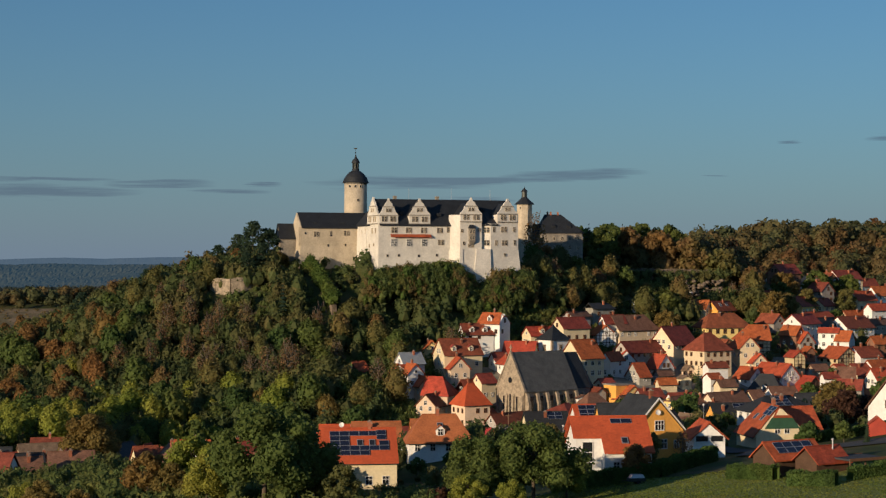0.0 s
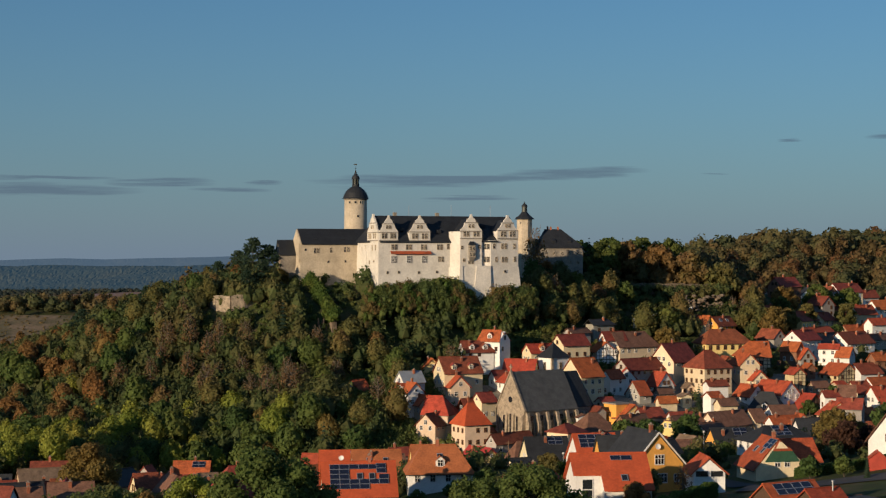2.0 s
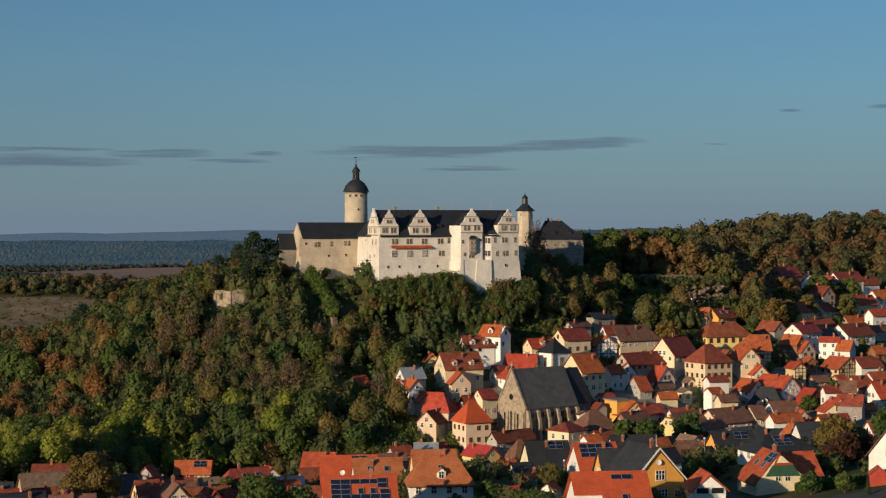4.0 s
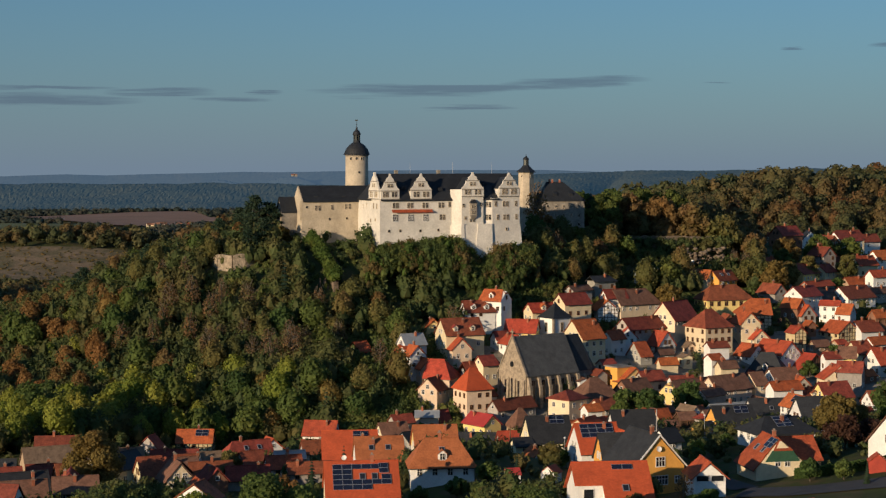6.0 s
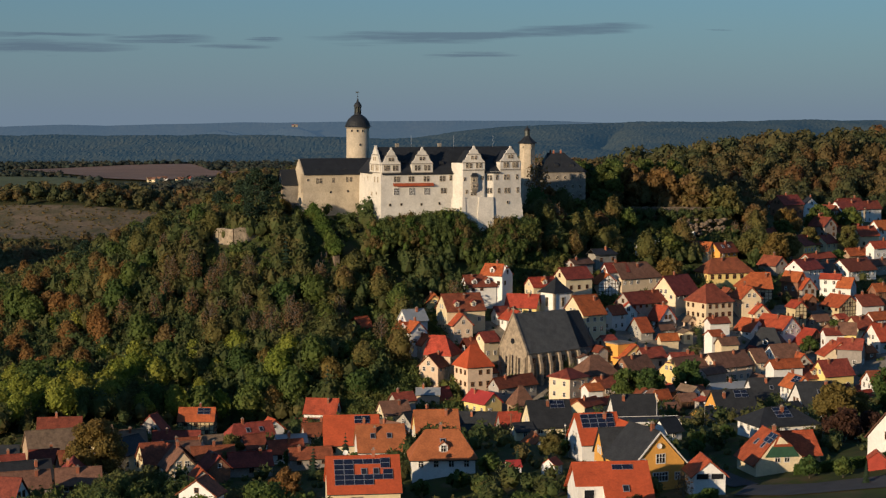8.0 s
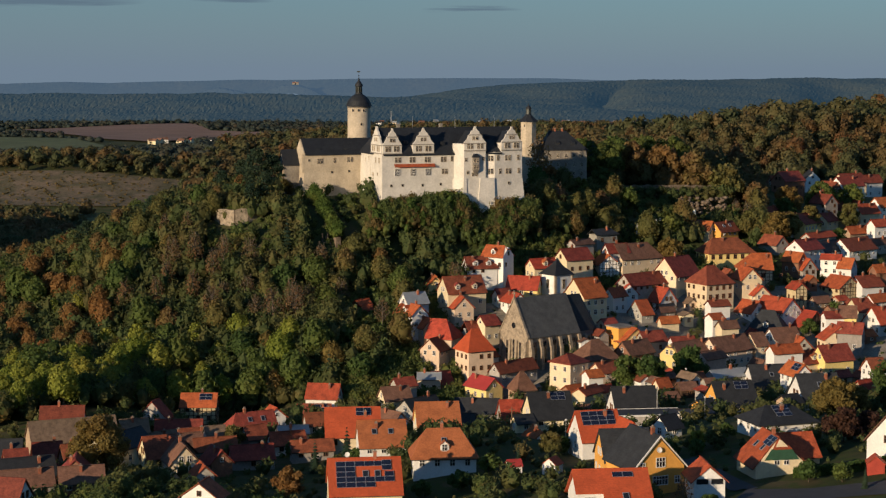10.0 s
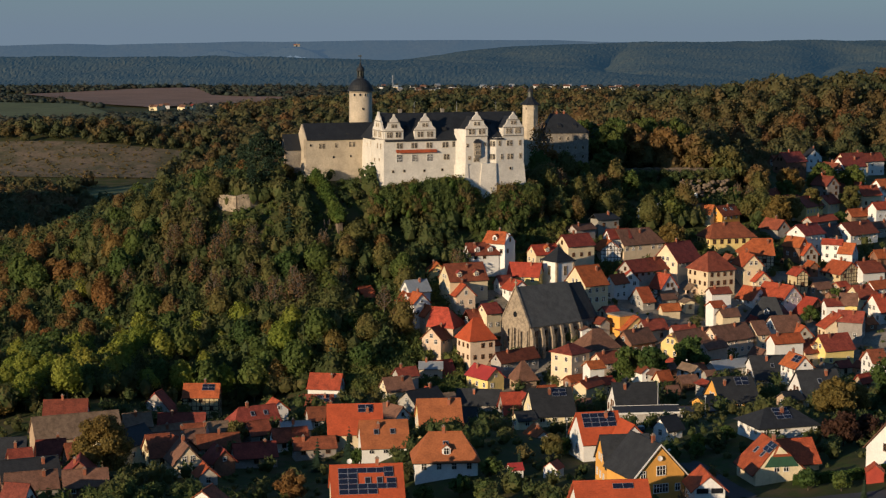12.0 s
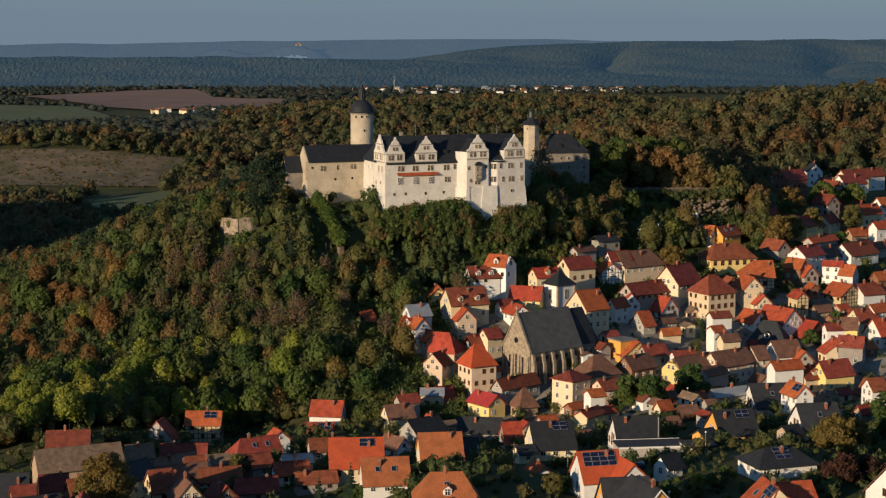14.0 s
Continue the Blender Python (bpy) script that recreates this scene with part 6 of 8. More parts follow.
# ---- details of the nearer houses ----
def dish_mesh():
    bm = bmesh.new()
    lathe(bm, [(0.0, 0.0), (0.3, 0.06), (0.5, 0.17), (0.48, 0.19), (0.28, 0.09), (0.0, 0.04)], 14)
    box(bm, -0.03, 0.03, -0.03, 0.03, -0.45, 0.02)
    me = bpy.data.meshes.new("satellite_dish")
    bmesh.ops.recalc_face_normals(bm, faces=bm.faces)
    bm.to_mesh(me)
    bm.free()
    me.materials.append(FRAME)
    return me


DISH = dish_mesh()
LOW_PANE = window_mesh("window", 2.1, 0.95, FRAME, 0, 0)
for px in (-1.3, 1.3):
    share("window", LOW_PANE, pose(-3.52, px, 12.4 - garage.matrix_world.translation.z, 0, 0, -90), garage)
share("satellite_dish", DISH, pose(-5.7, 0.2, 16.6 - orange_house.matrix_world.translation.z, 80, 0, -100), orange_house, "white satellite dish")
FRONT_PANE = window_mesh("window", 1.7, 1.6, FRAME, 2, 1)
WIDE_PANE = window_mesh("window", 2.9, 1.5, FRAME, 4, 1)
for py, z, me in ((-0.2, 13.5, FRONT_PANE), (-0.2, 10.3, WIDE_PANE), (3.6, 10.4, WINDOW[(0.9, 1.2)]), (3.4, 13.2, WINDOW[(0.9, 1.2)]), (-3.6, 10.4, WINDOW[(0.9, 1.2)])):
    share("window", me, pose(-5.52, py, z - orange_house.matrix_world.translation.z, 0, 0, -90), orange_house)
for sgn in (-1, 1):
    bm = bmesh.new()
    zb = orange_house.matrix_world.translation.z
    slab(bm, (-5.95, sgn * 5.7, 13.1 - zb), (-5.7, sgn * 5.7, 13.1 - zb), (-5.7, 0, 19.2 - zb), (-5.95, 0, 19.2 - zb), 0.3)
    part("bargeboard", bm, FRAME, orange_house, "white bargeboard along the gable")
bm = bmesh.new()
zb = green_gable.matrix_world.translation.z
solid(bm, [(-5.12, -3.3, 13.0 - zb), (-5.12, 3.3, 13.0 - zb), (-5.12, 1.9, 15.0 - zb), (-5.12, -1.9, 15.0 - zb)], [(-4.9, -3.3, 13.0 - zb), (-4.9, 3.3, 13.0 - zb), (-4.9, 1.9, 15.0 - zb), (-4.9, -1.9, 15.0 - zb)])
part("gable_cladding", bm, GREENWOOD, green_gable, "dark green boarded gable")
zb = solar_house.matrix_world.translation.z
share("satellite_dish", DISH, pose(-3.0, 0.4, 13.3 - zb, 60, 0, -20), solar_house, "white satellite dish")
bm = bmesh.new()
box(bm, -7.2, 7.4, -7.7, -5.6, 0.2, 1.2)
part("terrace", bm, BRICKRED, solar_house, "low brick terrace")
for px in (-6.8, -3.6, 3.0, 7.0):
    bm = bmesh.new()
    box(bm, px - 0.1, px + 0.1, -7.5, -7.3, 1.2, 2.2)
    part("rail_post", bm, BROWNWOOD, solar_house)
bm = bmesh.new()
box(bm, -7.2, 7.4, -7.48, -7.36, 2.1, 2.22)
part("handrail", bm, BROWNWOOD, solar_house)
zb = pergola_house.matrix_world.translation.z
for k in range(7):
    bm = bmesh.new()
    box(bm, 0.2 + k * 0.5, 0.35 + k * 0.5, -8.6, -5.2, 7.9 - zb, 8.05 - zb)
    part("slat", bm, FRAME, pergola_house)
for px in (0.2, 3.3):
    bm = bmesh.new()
    box(bm, px, px + 0.16, -8.6, -8.44, 0, 7.9 - zb)
    part("pergola_post", bm, FRAME, pergola_house)


def flat_roof_shed(x, y, yaw, length, width, top, label, wall, rim, posts=False):
    """A flat-roofed extension, or a carport on posts."""
    base = min(gz(x, y), top - 2.2) - 0.3
    root = new("carport" if posts else "extension")
    root.matrix_world = pose(x, y, base, 0, 0, yaw)
    tagged(root, label, "carport" if posts else "extension")
    h = top - base
    if posts:
        for a in (-1, 0, 1):
            for b in (-1, 1):
                bm = bmesh.new()
                px, py = a * (length / 2 - 0.3), b * (width / 2 - 0.3)
                box(bm, px - 0.09, px + 0.09, py - 0.09, py + 0.09, 0, h - 0.25)
                part("post", bm, WOODPOLE, root)
    else:
        bm = bmesh.new()
        box(bm, -length / 2, length / 2, -width / 2, width / 2, 0, h - 0.2)
        part("wall", bm, wall, root)
        for px in (-length * 0.3, 0.0, length * 0.3):
            share("window", WINDOW[(1.8, 1.4)], pose(px, -width / 2 - 0.02, h - 2.1), root)
    bm = bmesh.new()
    box(bm, -length / 2 - 0.3, length / 2 + 0.3, -width / 2 - 0.3, width / 2 + 0.3, h - 0.25, h)
    part("roof", bm, ASPHALT, root, "flat dark felt roof")
    for sgn in (-1, 1):
        bm = bmesh.new()
        box(bm, -length / 2 - 0.33, length / 2 + 0.33, sgn * (width / 2 + 0.3) - 0.05, sgn * (width / 2 + 0.3) + 0.05, h - 0.32, h + 0.1)
        part("fascia", bm, rim, root)
    FOOTPRINTS.append((x, y, math.cos(radians(yaw)), math.sin(radians(yaw)), length / 2, width / 2))
    return root


flat_roof_shed(46.5, 393.0, 7, 15.5, 7.0, 4.9, "low flat-roofed extension with a white rim", WALL["grey"], FRAME)
flat_roof_shed(57.5, 390.0, 12, 7.0, 6.0, 5.6, "low flat-roofed garage with a dark roof", WALL["white"], BEAM)
carport = flat_roof_shed(59.2, 246.6, 30, 6.4, 4.4, 15.1, "dark flat-roofed timber carport beside the sheds", None, BROWNWOOD, True)
flat_roof_shed(-21.5, 520.0, 20, 6.0, 3.5, 2.5, "small flat-roofed garden shed on the slope", WALL["grey"], BEAM)
flat_roof_shed(-30.5, 508.0, 10, 4.5, 3.5, -2.5, "small flat-roofed garden shed on the slope", WALL["plank"], BEAM)


def flue(x, y, z, h):
    bm = bmesh.new()
    lathe(bm, [(0.11, 0), (0.11, h), (0.2, h + 0.02), (0.2, h + 0.22), (0.0, h + 0.3)], 10)
    me = bpy.data.meshes.new("flue_pipe")
    bm.to_mesh(me)
    bm.free()
    me.materials.append(ALU)
    ob = new("flue_pipe", me)
    ob.matrix_world = pose(x, y, z)
    tagged(ob, "shiny steel flue pipe beside a shed", "flue pipe")


flue(56.0, 247.2, 12.4, 5.0)
flue(49.3, 399.0, 3.0, 6.4)


def pole(x, y, h, label, lamp=False):
    root = new("street_lamp" if lamp else "utility_pole")
    root.matrix_world = pose(x, y, gz(x, y) - 0.4)
    tagged(root, label, "street lamp" if lamp else "pole")
    bm = bmesh.new()
    lathe(bm, [(0.14 if not lamp else 0.08, 0), (0.10 if not lamp else 0.05, h), (0, h + 0.02)], 10)
    part("post", bm, ALU if lamp else WOODPOLE, root)
    bm = bmesh.new()
    if lamp:
        lathe(bm, [(0.0, h), (0.22, h + 0.05), (0.26, h + 0.3), (0.1, h + 0.42), (0, h + 0.44)], 10)
        part("lantern", bm, FRAME, root, "pale street lamp head")
    else:
        box(bm, -0.7, 0.7, -0.05, 0.05, h - 0.6, h - 0.48)
        part("crossarm", bm, WOODPOLE, root)


for x, y, h in ((-35, 267, 6.2), (14.2, 373, 7.0)):
    pole(x, y, h, "weathered wooden utility pole in a garden")
for x, y in ((57, 376), (61, 311), (42, 322), (66, 470), (73, 512), (104, 470), (26, 372)):
    pole(x, y, 5.2, "slender street lamp with a pale head", True)


def car(x, y, yaw, paint, label):
    root = new("car")
    root.matrix_world = pose(x, y, gz(x, y) + 0.12, 0, 0, yaw)
    tagged(root, label, "car", "parked cars")
    bm = bmesh.new()
    side = [(-2.1, 0.35), (2.1, 0.35), (2.1, 0.75), (1.1, 0.95), (0.55, 1.42), (-1.35, 1.45), (-2.05, 0.98)]
    solid(bm, [(a, -0.86, b) for a, b in side], [(a, 0.86, b) for a, b in side])
    part("body", bm, paint, root)
    bm = bmesh.new()
    for d in (-0.87, 0.87):
        solid(bm, [(-1.6, d - 0.01, 1.0), (0.9, d - 0.01, 1.0), (0.5, d - 0.01, 1.36), (-1.25, d - 0.01, 1.38)], [(-1.6, d + 0.01, 1.0), (0.9, d + 0.01, 1.0), (0.5, d + 0.01, 1.36), (-1.25, d + 0.01, 1.38)])
    slab(bm, (1.12, -0.75, 0.97), (1.12, 0.75, 0.97), (0.6, 0.7, 1.42), (0.6, -0.7, 1.42), 0.02)
    slab(bm, (-2.07, -0.75, 1.02), (-2.07, 0.75, 1.02), (-1.4, 0.7, 1.46), (-1.4, -0.7, 1.46), 0.02)
    part("windows", bm, GLASS, root, "dark tinted car glass")
    for a in (-1.3, 1.35):
        for d in (-0.84, 0.84):
            bm = bmesh.new()
            lathe(bm, [(0.0, -0.1), (0.32, -0.1), (0.33, 0.1), (0.0, 0.1)], 12)
            bmesh.ops.transform(bm, matrix=pose(a, d, 0.3, 90, 0, 0), verts=bm.verts)
            part("wheel", bm, RUBBER, root)


REDPAINT = material("red_car_paint", (0.40, 0.03, 0.02), 0.25, 0.05, 1.0, 0.3, spec=0.6)
DARKPAINT = material("dark_car_paint", (0.03, 0.035, 0.045), 0.25, 0.05, 1.0, 0.3, spec=0.6)
car(89.0, 388.5, 10, CARPAINT, "white car parked beside a house")
car(95.0, 390.0, 10, DARKPAINT, "dark car parked beside a house")
car(89.8, 361.6, 70, CARPAINT, "white car parked behind a hedge")
car(79.5, 684.0, 4, CARPAINT, "white van parked on the castle terrace")
car(74.0, 685.0, 4, REDPAINT, "red car parked on the castle terrace")
car(42, 372, 95, DARKPAINT, "dark car parked in a lane")
car(69, 507, 30, CARPAINT, "white car parked in a lane")


def trailer():
    root = new("trailer")
    root.matrix_world = pose(29.9, 266.5, gz(29.9, 266.5) + 0.1, 0, 0, 12)
    tagged(root, "small grey box trailer parked by the hedge", "trailer")
    bm = bmesh.new()
    box(bm, -1.3, 1.3, -0.7, 0.7, 0.45, 1.0)
    part("body", bm, PATINA, root)
    bm = bmesh.new()
    solid(bm, [(-1.1, -0.66, 1.0), (1.2, -0.66, 1.0), (1.2, 0.66, 1.0), (-1.1, 0.66, 1.0)], [(-0.7, -0.5, 1.5), (1.0, -0.5, 1.5), (1.0, 0.5, 1.5), (-0.7, 0.5, 1.5)])
    part("cover", bm, ALU, root, "pale tarpaulin cover")
    for d in (-0.78, 0.78):
        bm = bmesh.new()
        lathe(bm, [(0.0, -0.1), (0.33, -0.1), (0.33, 0.1), (0.0, 0.1)], 12)
        bmesh.ops.transform(bm, matrix=pose(0.2, d, 0.33, 90, 0, 0), verts=bm.verts)
        part("wheel", bm, RUBBER, root)
    bm = bmesh.new()
    box(bm, -2.3, -1.3, -0.05, 0.05, 0.5, 0.6)
    part("drawbar", bm, PATINA, root)


trailer()


def balustrade():
    """Row of pale posts along the lane below the castle."""
    root = new("parapet")
    tagged(root, "low wall with a row of pale stone posts", "wall")
    a, b = Vector((69, 620, 0)), Vector((93, 645, 0))
    n = 16
    for k in range(n + 1):
        p = a.lerp(b, k / n)
        z = float(np.interp(k / n, (0, 1), (27.0, 30.0)))
        bm = bmesh.new()
        box(bm, -0.45, 0.45, -0.4, 0.4, -3.0, 1.3, pose(p.x, p.y, z, 0, 0, 52))
        part("post", bm, WALL["white"], root)
    bm = bmesh.new()
    solid(bm, [(a.x - 0.2, a.y + 0.2, 20), (a.x + 0.2, a.y - 0.2, 20), (a.x + 0.2, a.y - 0.2, 27.3), (a.x - 0.2, a.y + 0.2, 27.3)], [(b.x - 0.2, b.y + 0.2, 24), (b.x + 0.2, b.y - 0.2, 24), (b.x + 0.2, b.y - 0.2, 30.3), (b.x - 0.2, b.y + 0.2, 30.3)])
    part("base_wall", bm, STONE, root)


balustrade()


def hedge(points, width, height, label, seed=1, mat=None):
    """A clipped hedge along a line on the ground."""
    rnd = np.random.default_rng(seed)
    verts, faces = [], []
    for (ax, ay), (bx, by) in zip(points, points[1:]):
        length = math.hypot(bx - ax, by - ay)
        n = int(length * 210 * (height + width / 2) / 2)
        t, side, up = rnd.uniform(0, 1, n), rnd.uniform(-0.5, 0.5, n), rnd.uniform(0.05, 1.0, n)
        k = rnd.random(n)
        side = np.where(k < 0.65, np.sign(side) * 0.5, side)
        up = np.where(k < 0.65, up, 1.0) + rnd.normal(scale=0.04, size=n)
        nx, ny = -(by - ay) / length, (bx - ax) / length
        X = ax + (bx - ax) * t + nx * side * width
        Y = ay + (by - ay) * t + ny * side * width
        Z = ground(X, Y) + up * height * (1 + 0.08 * np.sin(t * length * 1.3))
        P = np.stack([X, Y, Z], 1)
        u, w = rnd.normal(size=(n, 3)) * 0.095, rnd.normal(size=(n, 3)) * 0.095
        base = len(verts)
        verts.extend(np.stack([P + u, P + w, P - u * 0.8, P - w * 0.8], 1).reshape(-1, 3).tolist())
        faces.extend((np.arange(n)[:, None] * 4 + np.arange(4) + base).tolist())
        steps = max(2, int(length / 1.2))
        for i in range(steps):
            base = len(verts)
            for tt in (i / steps, (i + 1) / steps):
                for sd, hh in ((-0.42, -0.3), (0.42, -0.3), (0.42, height * 0.93), (-0.42, height * 0.93)):
                    px, py = ax + (bx - ax) * tt + nx * sd * width, ay + (by - ay) * tt + ny * sd * width
                    verts.append((px, py, gz(px, py) + hh))
            faces.extend([tuple(base + j for j in f) for f in ((0, 1, 5, 4), (1, 2, 6, 5), (2, 3, 7, 6), (3, 0, 4, 7))])
    ob = mesh_object("hedge", verts, faces, mat or HEDGE)
    tagged(ob, label, "hedge", "garden hedges")


hedge([(17.0, 270), (25.0, 269.5), (34.0, 272.5), (45.0, 286)], 1.8, 2.4, "dark clipped hedge below the white house", 1)
hedge([(47.6, 237.0), (53.2, 232.6)], 1.4, 2.0, "clipped conifer hedge before the sheds", 2)
hedge([(42.5, 255), (47.4, 245.0)], 1.5, 2.0, "leafy green hedge beside the sheds", 3)
hedge([(56.0, 236.5), (64.5, 241.0)], 1.4, 1.8, "clipped green hedge before the sheds", 4)
hedge([(62.5, 306), (72, 303), (80, 302)], 1.8, 1.6, "green hedge along the grassy bank", 5)
hedge([(88, 372), (99, 376)], 1.2, 1.4, "green garden hedge behind parked cars", 6)
hedge([(76, 420), (92, 424)], 1.2, 1.5, "green garden hedge between gardens", 7)
hedge([(40, 424), (58, 428)], 1.2, 1.4, "green garden hedge between gardens", 8)
hedge([(28, 372), (40, 378)], 1.2, 1.3, "green garden hedge along a lane", 9)
hedge([(-40, 318), (-26, 322)], 1.4, 1.6, "green garden hedge behind trees", 10)


def garden_hut(x, y, yaw, size, wall, roof, label):
    root = new("garden_hut")
    root.matrix_world = pose(x, y, gz(x, y) - 0.2, 0, 0, yaw)
    tagged(root, label, "shed")
    h = size * 0.75
    bm = bmesh.new()
    solid(bm, [(-size / 2, -size / 2, 0), (-size / 2, size / 2, 0), (-size / 2, size / 2, h), (-size / 2, 0, h * 1.5), (-size / 2, -size / 2, h)], [(size / 2, -size / 2, 0), (size / 2, size / 2, 0), (size / 2, size / 2, h), (size / 2, 0, h * 1.5), (size / 2, -size / 2, h)])
    part("wall", bm, wall, root)
    bm = bmesh.new()
    for sgn in (-1, 1):
        slab(bm, (-size / 2 - 0.2, sgn * (size / 2 + 0.2), h - 0.15), (size / 2 + 0.2, sgn * (size / 2 + 0.2), h - 0.15), (size / 2 + 0.2, 0, h * 1.5 + 0.1), (-size / 2 - 0.2, 0, h * 1.5 + 0.1), 0.1)
    part("roof", bm, roof, root)
    FOOTPRINTS.append((x, y, 1, 0, size / 2, size / 2))


garden_hut(75.5, 299, 80, 3.0, REDWOOD, ROOF["red"], "small red wooden garden hut")
garden_hut(20.5, 330, 60, 3.0, WALL["white"], ROOF["bright_red"], "small white garden hut with red roof")
garden_hut(13.0, 331, 15, 2.6, WALL["white"], ROOF["crimson"], "tiny white playhouse with crimson roof")
garden_hut(-25.5, 540, 20, 3.6, WALL["plank"], ROOF["red"], "brown wooden summer house on the slope")
for x, y, c in ((-130, 500, "plank"), (-58, 505, "grey"), (57, 432, "plank"), (96, 432, "plank"), (34, 425, "plank"), (-28, 420, "grey"), (2, 445, "plank"), (70, 455, "grey")):
    garden_hut(x, y, 20, 3.2, WALL[c], ROOF["brown"], "small weathered garden shed between plants")

# ---- trees ----
def leaf_quads(rng, centres, radii, per_area, size, squash=0.85):
    """Small leaf sprays scattered through the shells of several lobes."""
    verts, faces = [], []
    for (cx, cy, cz), r in zip(centres, radii):
        n = int(per_area * r * r)
        d = rng.normal(size=(n, 3))
        d /= np.linalg.norm(d, axis=1)[:, None]
        rad = r * rng.uniform(0.72, 1.06, n)
        p = d * rad[:, None] * (1, 1, squash) + (cx, cy, cz)
        nrm = d + rng.normal(scale=0.55, size=(n, 3))
        nrm /= np.linalg.norm(nrm, axis=1)[:, None]
        ref = rng.normal(size=(n, 3))
        u = np.cross(nrm, ref)
        u /= np.linalg.norm(u, axis=1)[:, None]
        v = np.cross(nrm, u)
        s = size * rng.uniform(0.6, 1.3, n)[:, None]
        base = len(verts)
        quad = np.stack([p - u * s - v * s * 0.7, p + u * s - v * s * 0.5, p + u * s * 0.8 + v * s, p - u * s * 0.7 + v * s * 0.8], 1).reshape(-1, 3)
        verts.extend(quad.tolist())
        faces.extend((np.arange(n)[:, None] * 4 + np.arange(4) + base).tolist())
    return verts, faces


def limb(verts, faces, a, b, ra, rb, sides=6):
    a, b = np.array(a, float), np.array(b, float)
    d = (b - a) / np.linalg.norm(b - a)
    u = np.cross(d, (0.3, 0.9, 0.2))
    u /= np.linalg.norm(u)
    v = np.cross(d, u)
    base = len(verts)
    for p, r in ((a, ra), (b, rb)):
        for k in range(sides):
            t = 2 * math.pi * k / sides
            verts.append((p + r * (math.cos(t) * u + math.sin(t) * v)).tolist())
    for k in range(sides):
        faces.append((base + k, base + (k + 1) % sides, base + sides + (k + 1) % sides, base + sides + k))


def data_mesh(name, verts, faces, mat, smooth=False):
    me = bpy.data.meshes.new(name)
    me.from_pydata(verts, [], faces)
    me.materials.append(mat)
    if smooth:
        me.polygons.foreach_set("use_smooth", [True] * len(me.polygons))
    return me


def broadleaf(seed, height, spread, mat, lobes=13, per_area=22, size=0.45, open_crown=0.0):
    """Trunk and crown meshes of a broad-leaved tree, standing at the origin."""
    rng = np.random.default_rng(seed)
    tv, tf = [], []
    fork = height * 0.32
    limb(tv, tf, (0, 0, -1.0), (0.1, 0.05, fork), height * 0.028, height * 0.02, 8)
    limb(tv, tf, (0.1, 0.05, fork), (0.0, 0.1, height * 0.8), height * 0.02, height * 0.006, 6)
    centres, radii = [], []
    for k in range(lobes):
        a = 2 * math.pi * (k * 0.618 + rng.uniform(0, 0.15))
        f = (k + 0.5) / lobes
        z = height * (0.34 + 0.54 * f)
        reach = spread * 0.5 * math.sqrt(max(0.05, 1 - (abs(f - 0.35) / 0.75) ** 2)) * rng.uniform(0.45, 0.95)
        c = (reach * math.cos(a), reach * math.sin(a), z)
        r = spread * rng.uniform(0.17, 0.27) * (1.15 - 0.4 * f)
        centres.append(c)
        radii.append(r)
        limb(tv, tf, (0.05, 0.05, fork + (z - fork) * 0.45), c, height * 0.009, height * 0.003, 5)
    centres.append((0, 0, height * 0.88))
    radii.append(spread * 0.16)
    if open_crown:
        radii = [r * (1 - open_crown) for r in radii]
    verts, faces = leaf_quads(rng, centres, radii, per_area, size)
    # darker inner mass, so that the crown is not see-through
    for c, r in zip(centres, radii):
        bmx = bmesh.new()
        bmesh.ops.create_icosphere(bmx, subdivisions=1, radius=r * 0.74)
        base = len(verts)
        bmx.verts.index_update()
        for v in bmx.verts:
            k = 1 + 0.3 * noise.noise(v.co * 0.9 + Vector((seed * 3.0, r, c[2])))
            verts.append((v.co.x * k + c[0], v.co.y * k + c[1], v.co.z * k * 0.85 + c[2]))
        faces.extend([tuple(base + v.index for v in f.verts) for f in bmx.faces])
        bmx.free()
    return data_mesh("trunk", tv, tf, BARK, True), data_mesh("crown", verts, faces, mat)


def conifer(seed, height, spread, mat, tiers=11):
    rng = np.random.default_rng(seed)
    tv, tf = [], []
    limb(tv, tf, (0, 0, -1.0), (0, 0, height * 0.97), height * 0.018, 0.03, 7)
    verts, faces = [], []
    for k in range(tiers):
        f = k / (tiers - 1)
        z = height * (0.10 + 0.86 * f)
        r = spread * 0.5 * (1.02 - f) ** 0.85 + 0.12
        n = int(14 + 26 * (1 - f))
        for i in range(n):
            a = 2 * math.pi * (i / n) + rng.uniform(-0.15, 0.15)
            q = r * rng.uniform(0.75, 1.1)
            w = max(0.18, q * 0.24)
            ca, sa = math.cos(a), math.sin(a)
            base = len(verts)
            droop = q * rng.uniform(0.25, 0.5)
            verts += [[0.12 * q * ca - w * 0.3 * sa, 0.12 * q * sa + w * 0.3 * ca, z + 0.25], [0.6 * q * ca + w * sa, 0.6 * q * sa - w * ca, z - droop * 0.5], [q * ca, q * sa, z - droop], [0.6 * q * ca - w * sa, 0.6 * q * sa + w * ca, z - droop * 0.45]]
            faces.append((base, base + 1, base + 2, base + 3))
    return data_mesh("trunk", tv, tf, BARK, True), data_mesh("crown", verts, faces, mat)


def waves(d, seed, scale):
    """Smooth unevenness over directions, about -1 to 1."""
    rng = np.random.default_rng(seed)
    k = rng.normal(size=(7, 3)) * scale
    return np.sin(d @ k.T + rng.uniform(0, 6.28, 7)).mean(axis=1) * 1.7


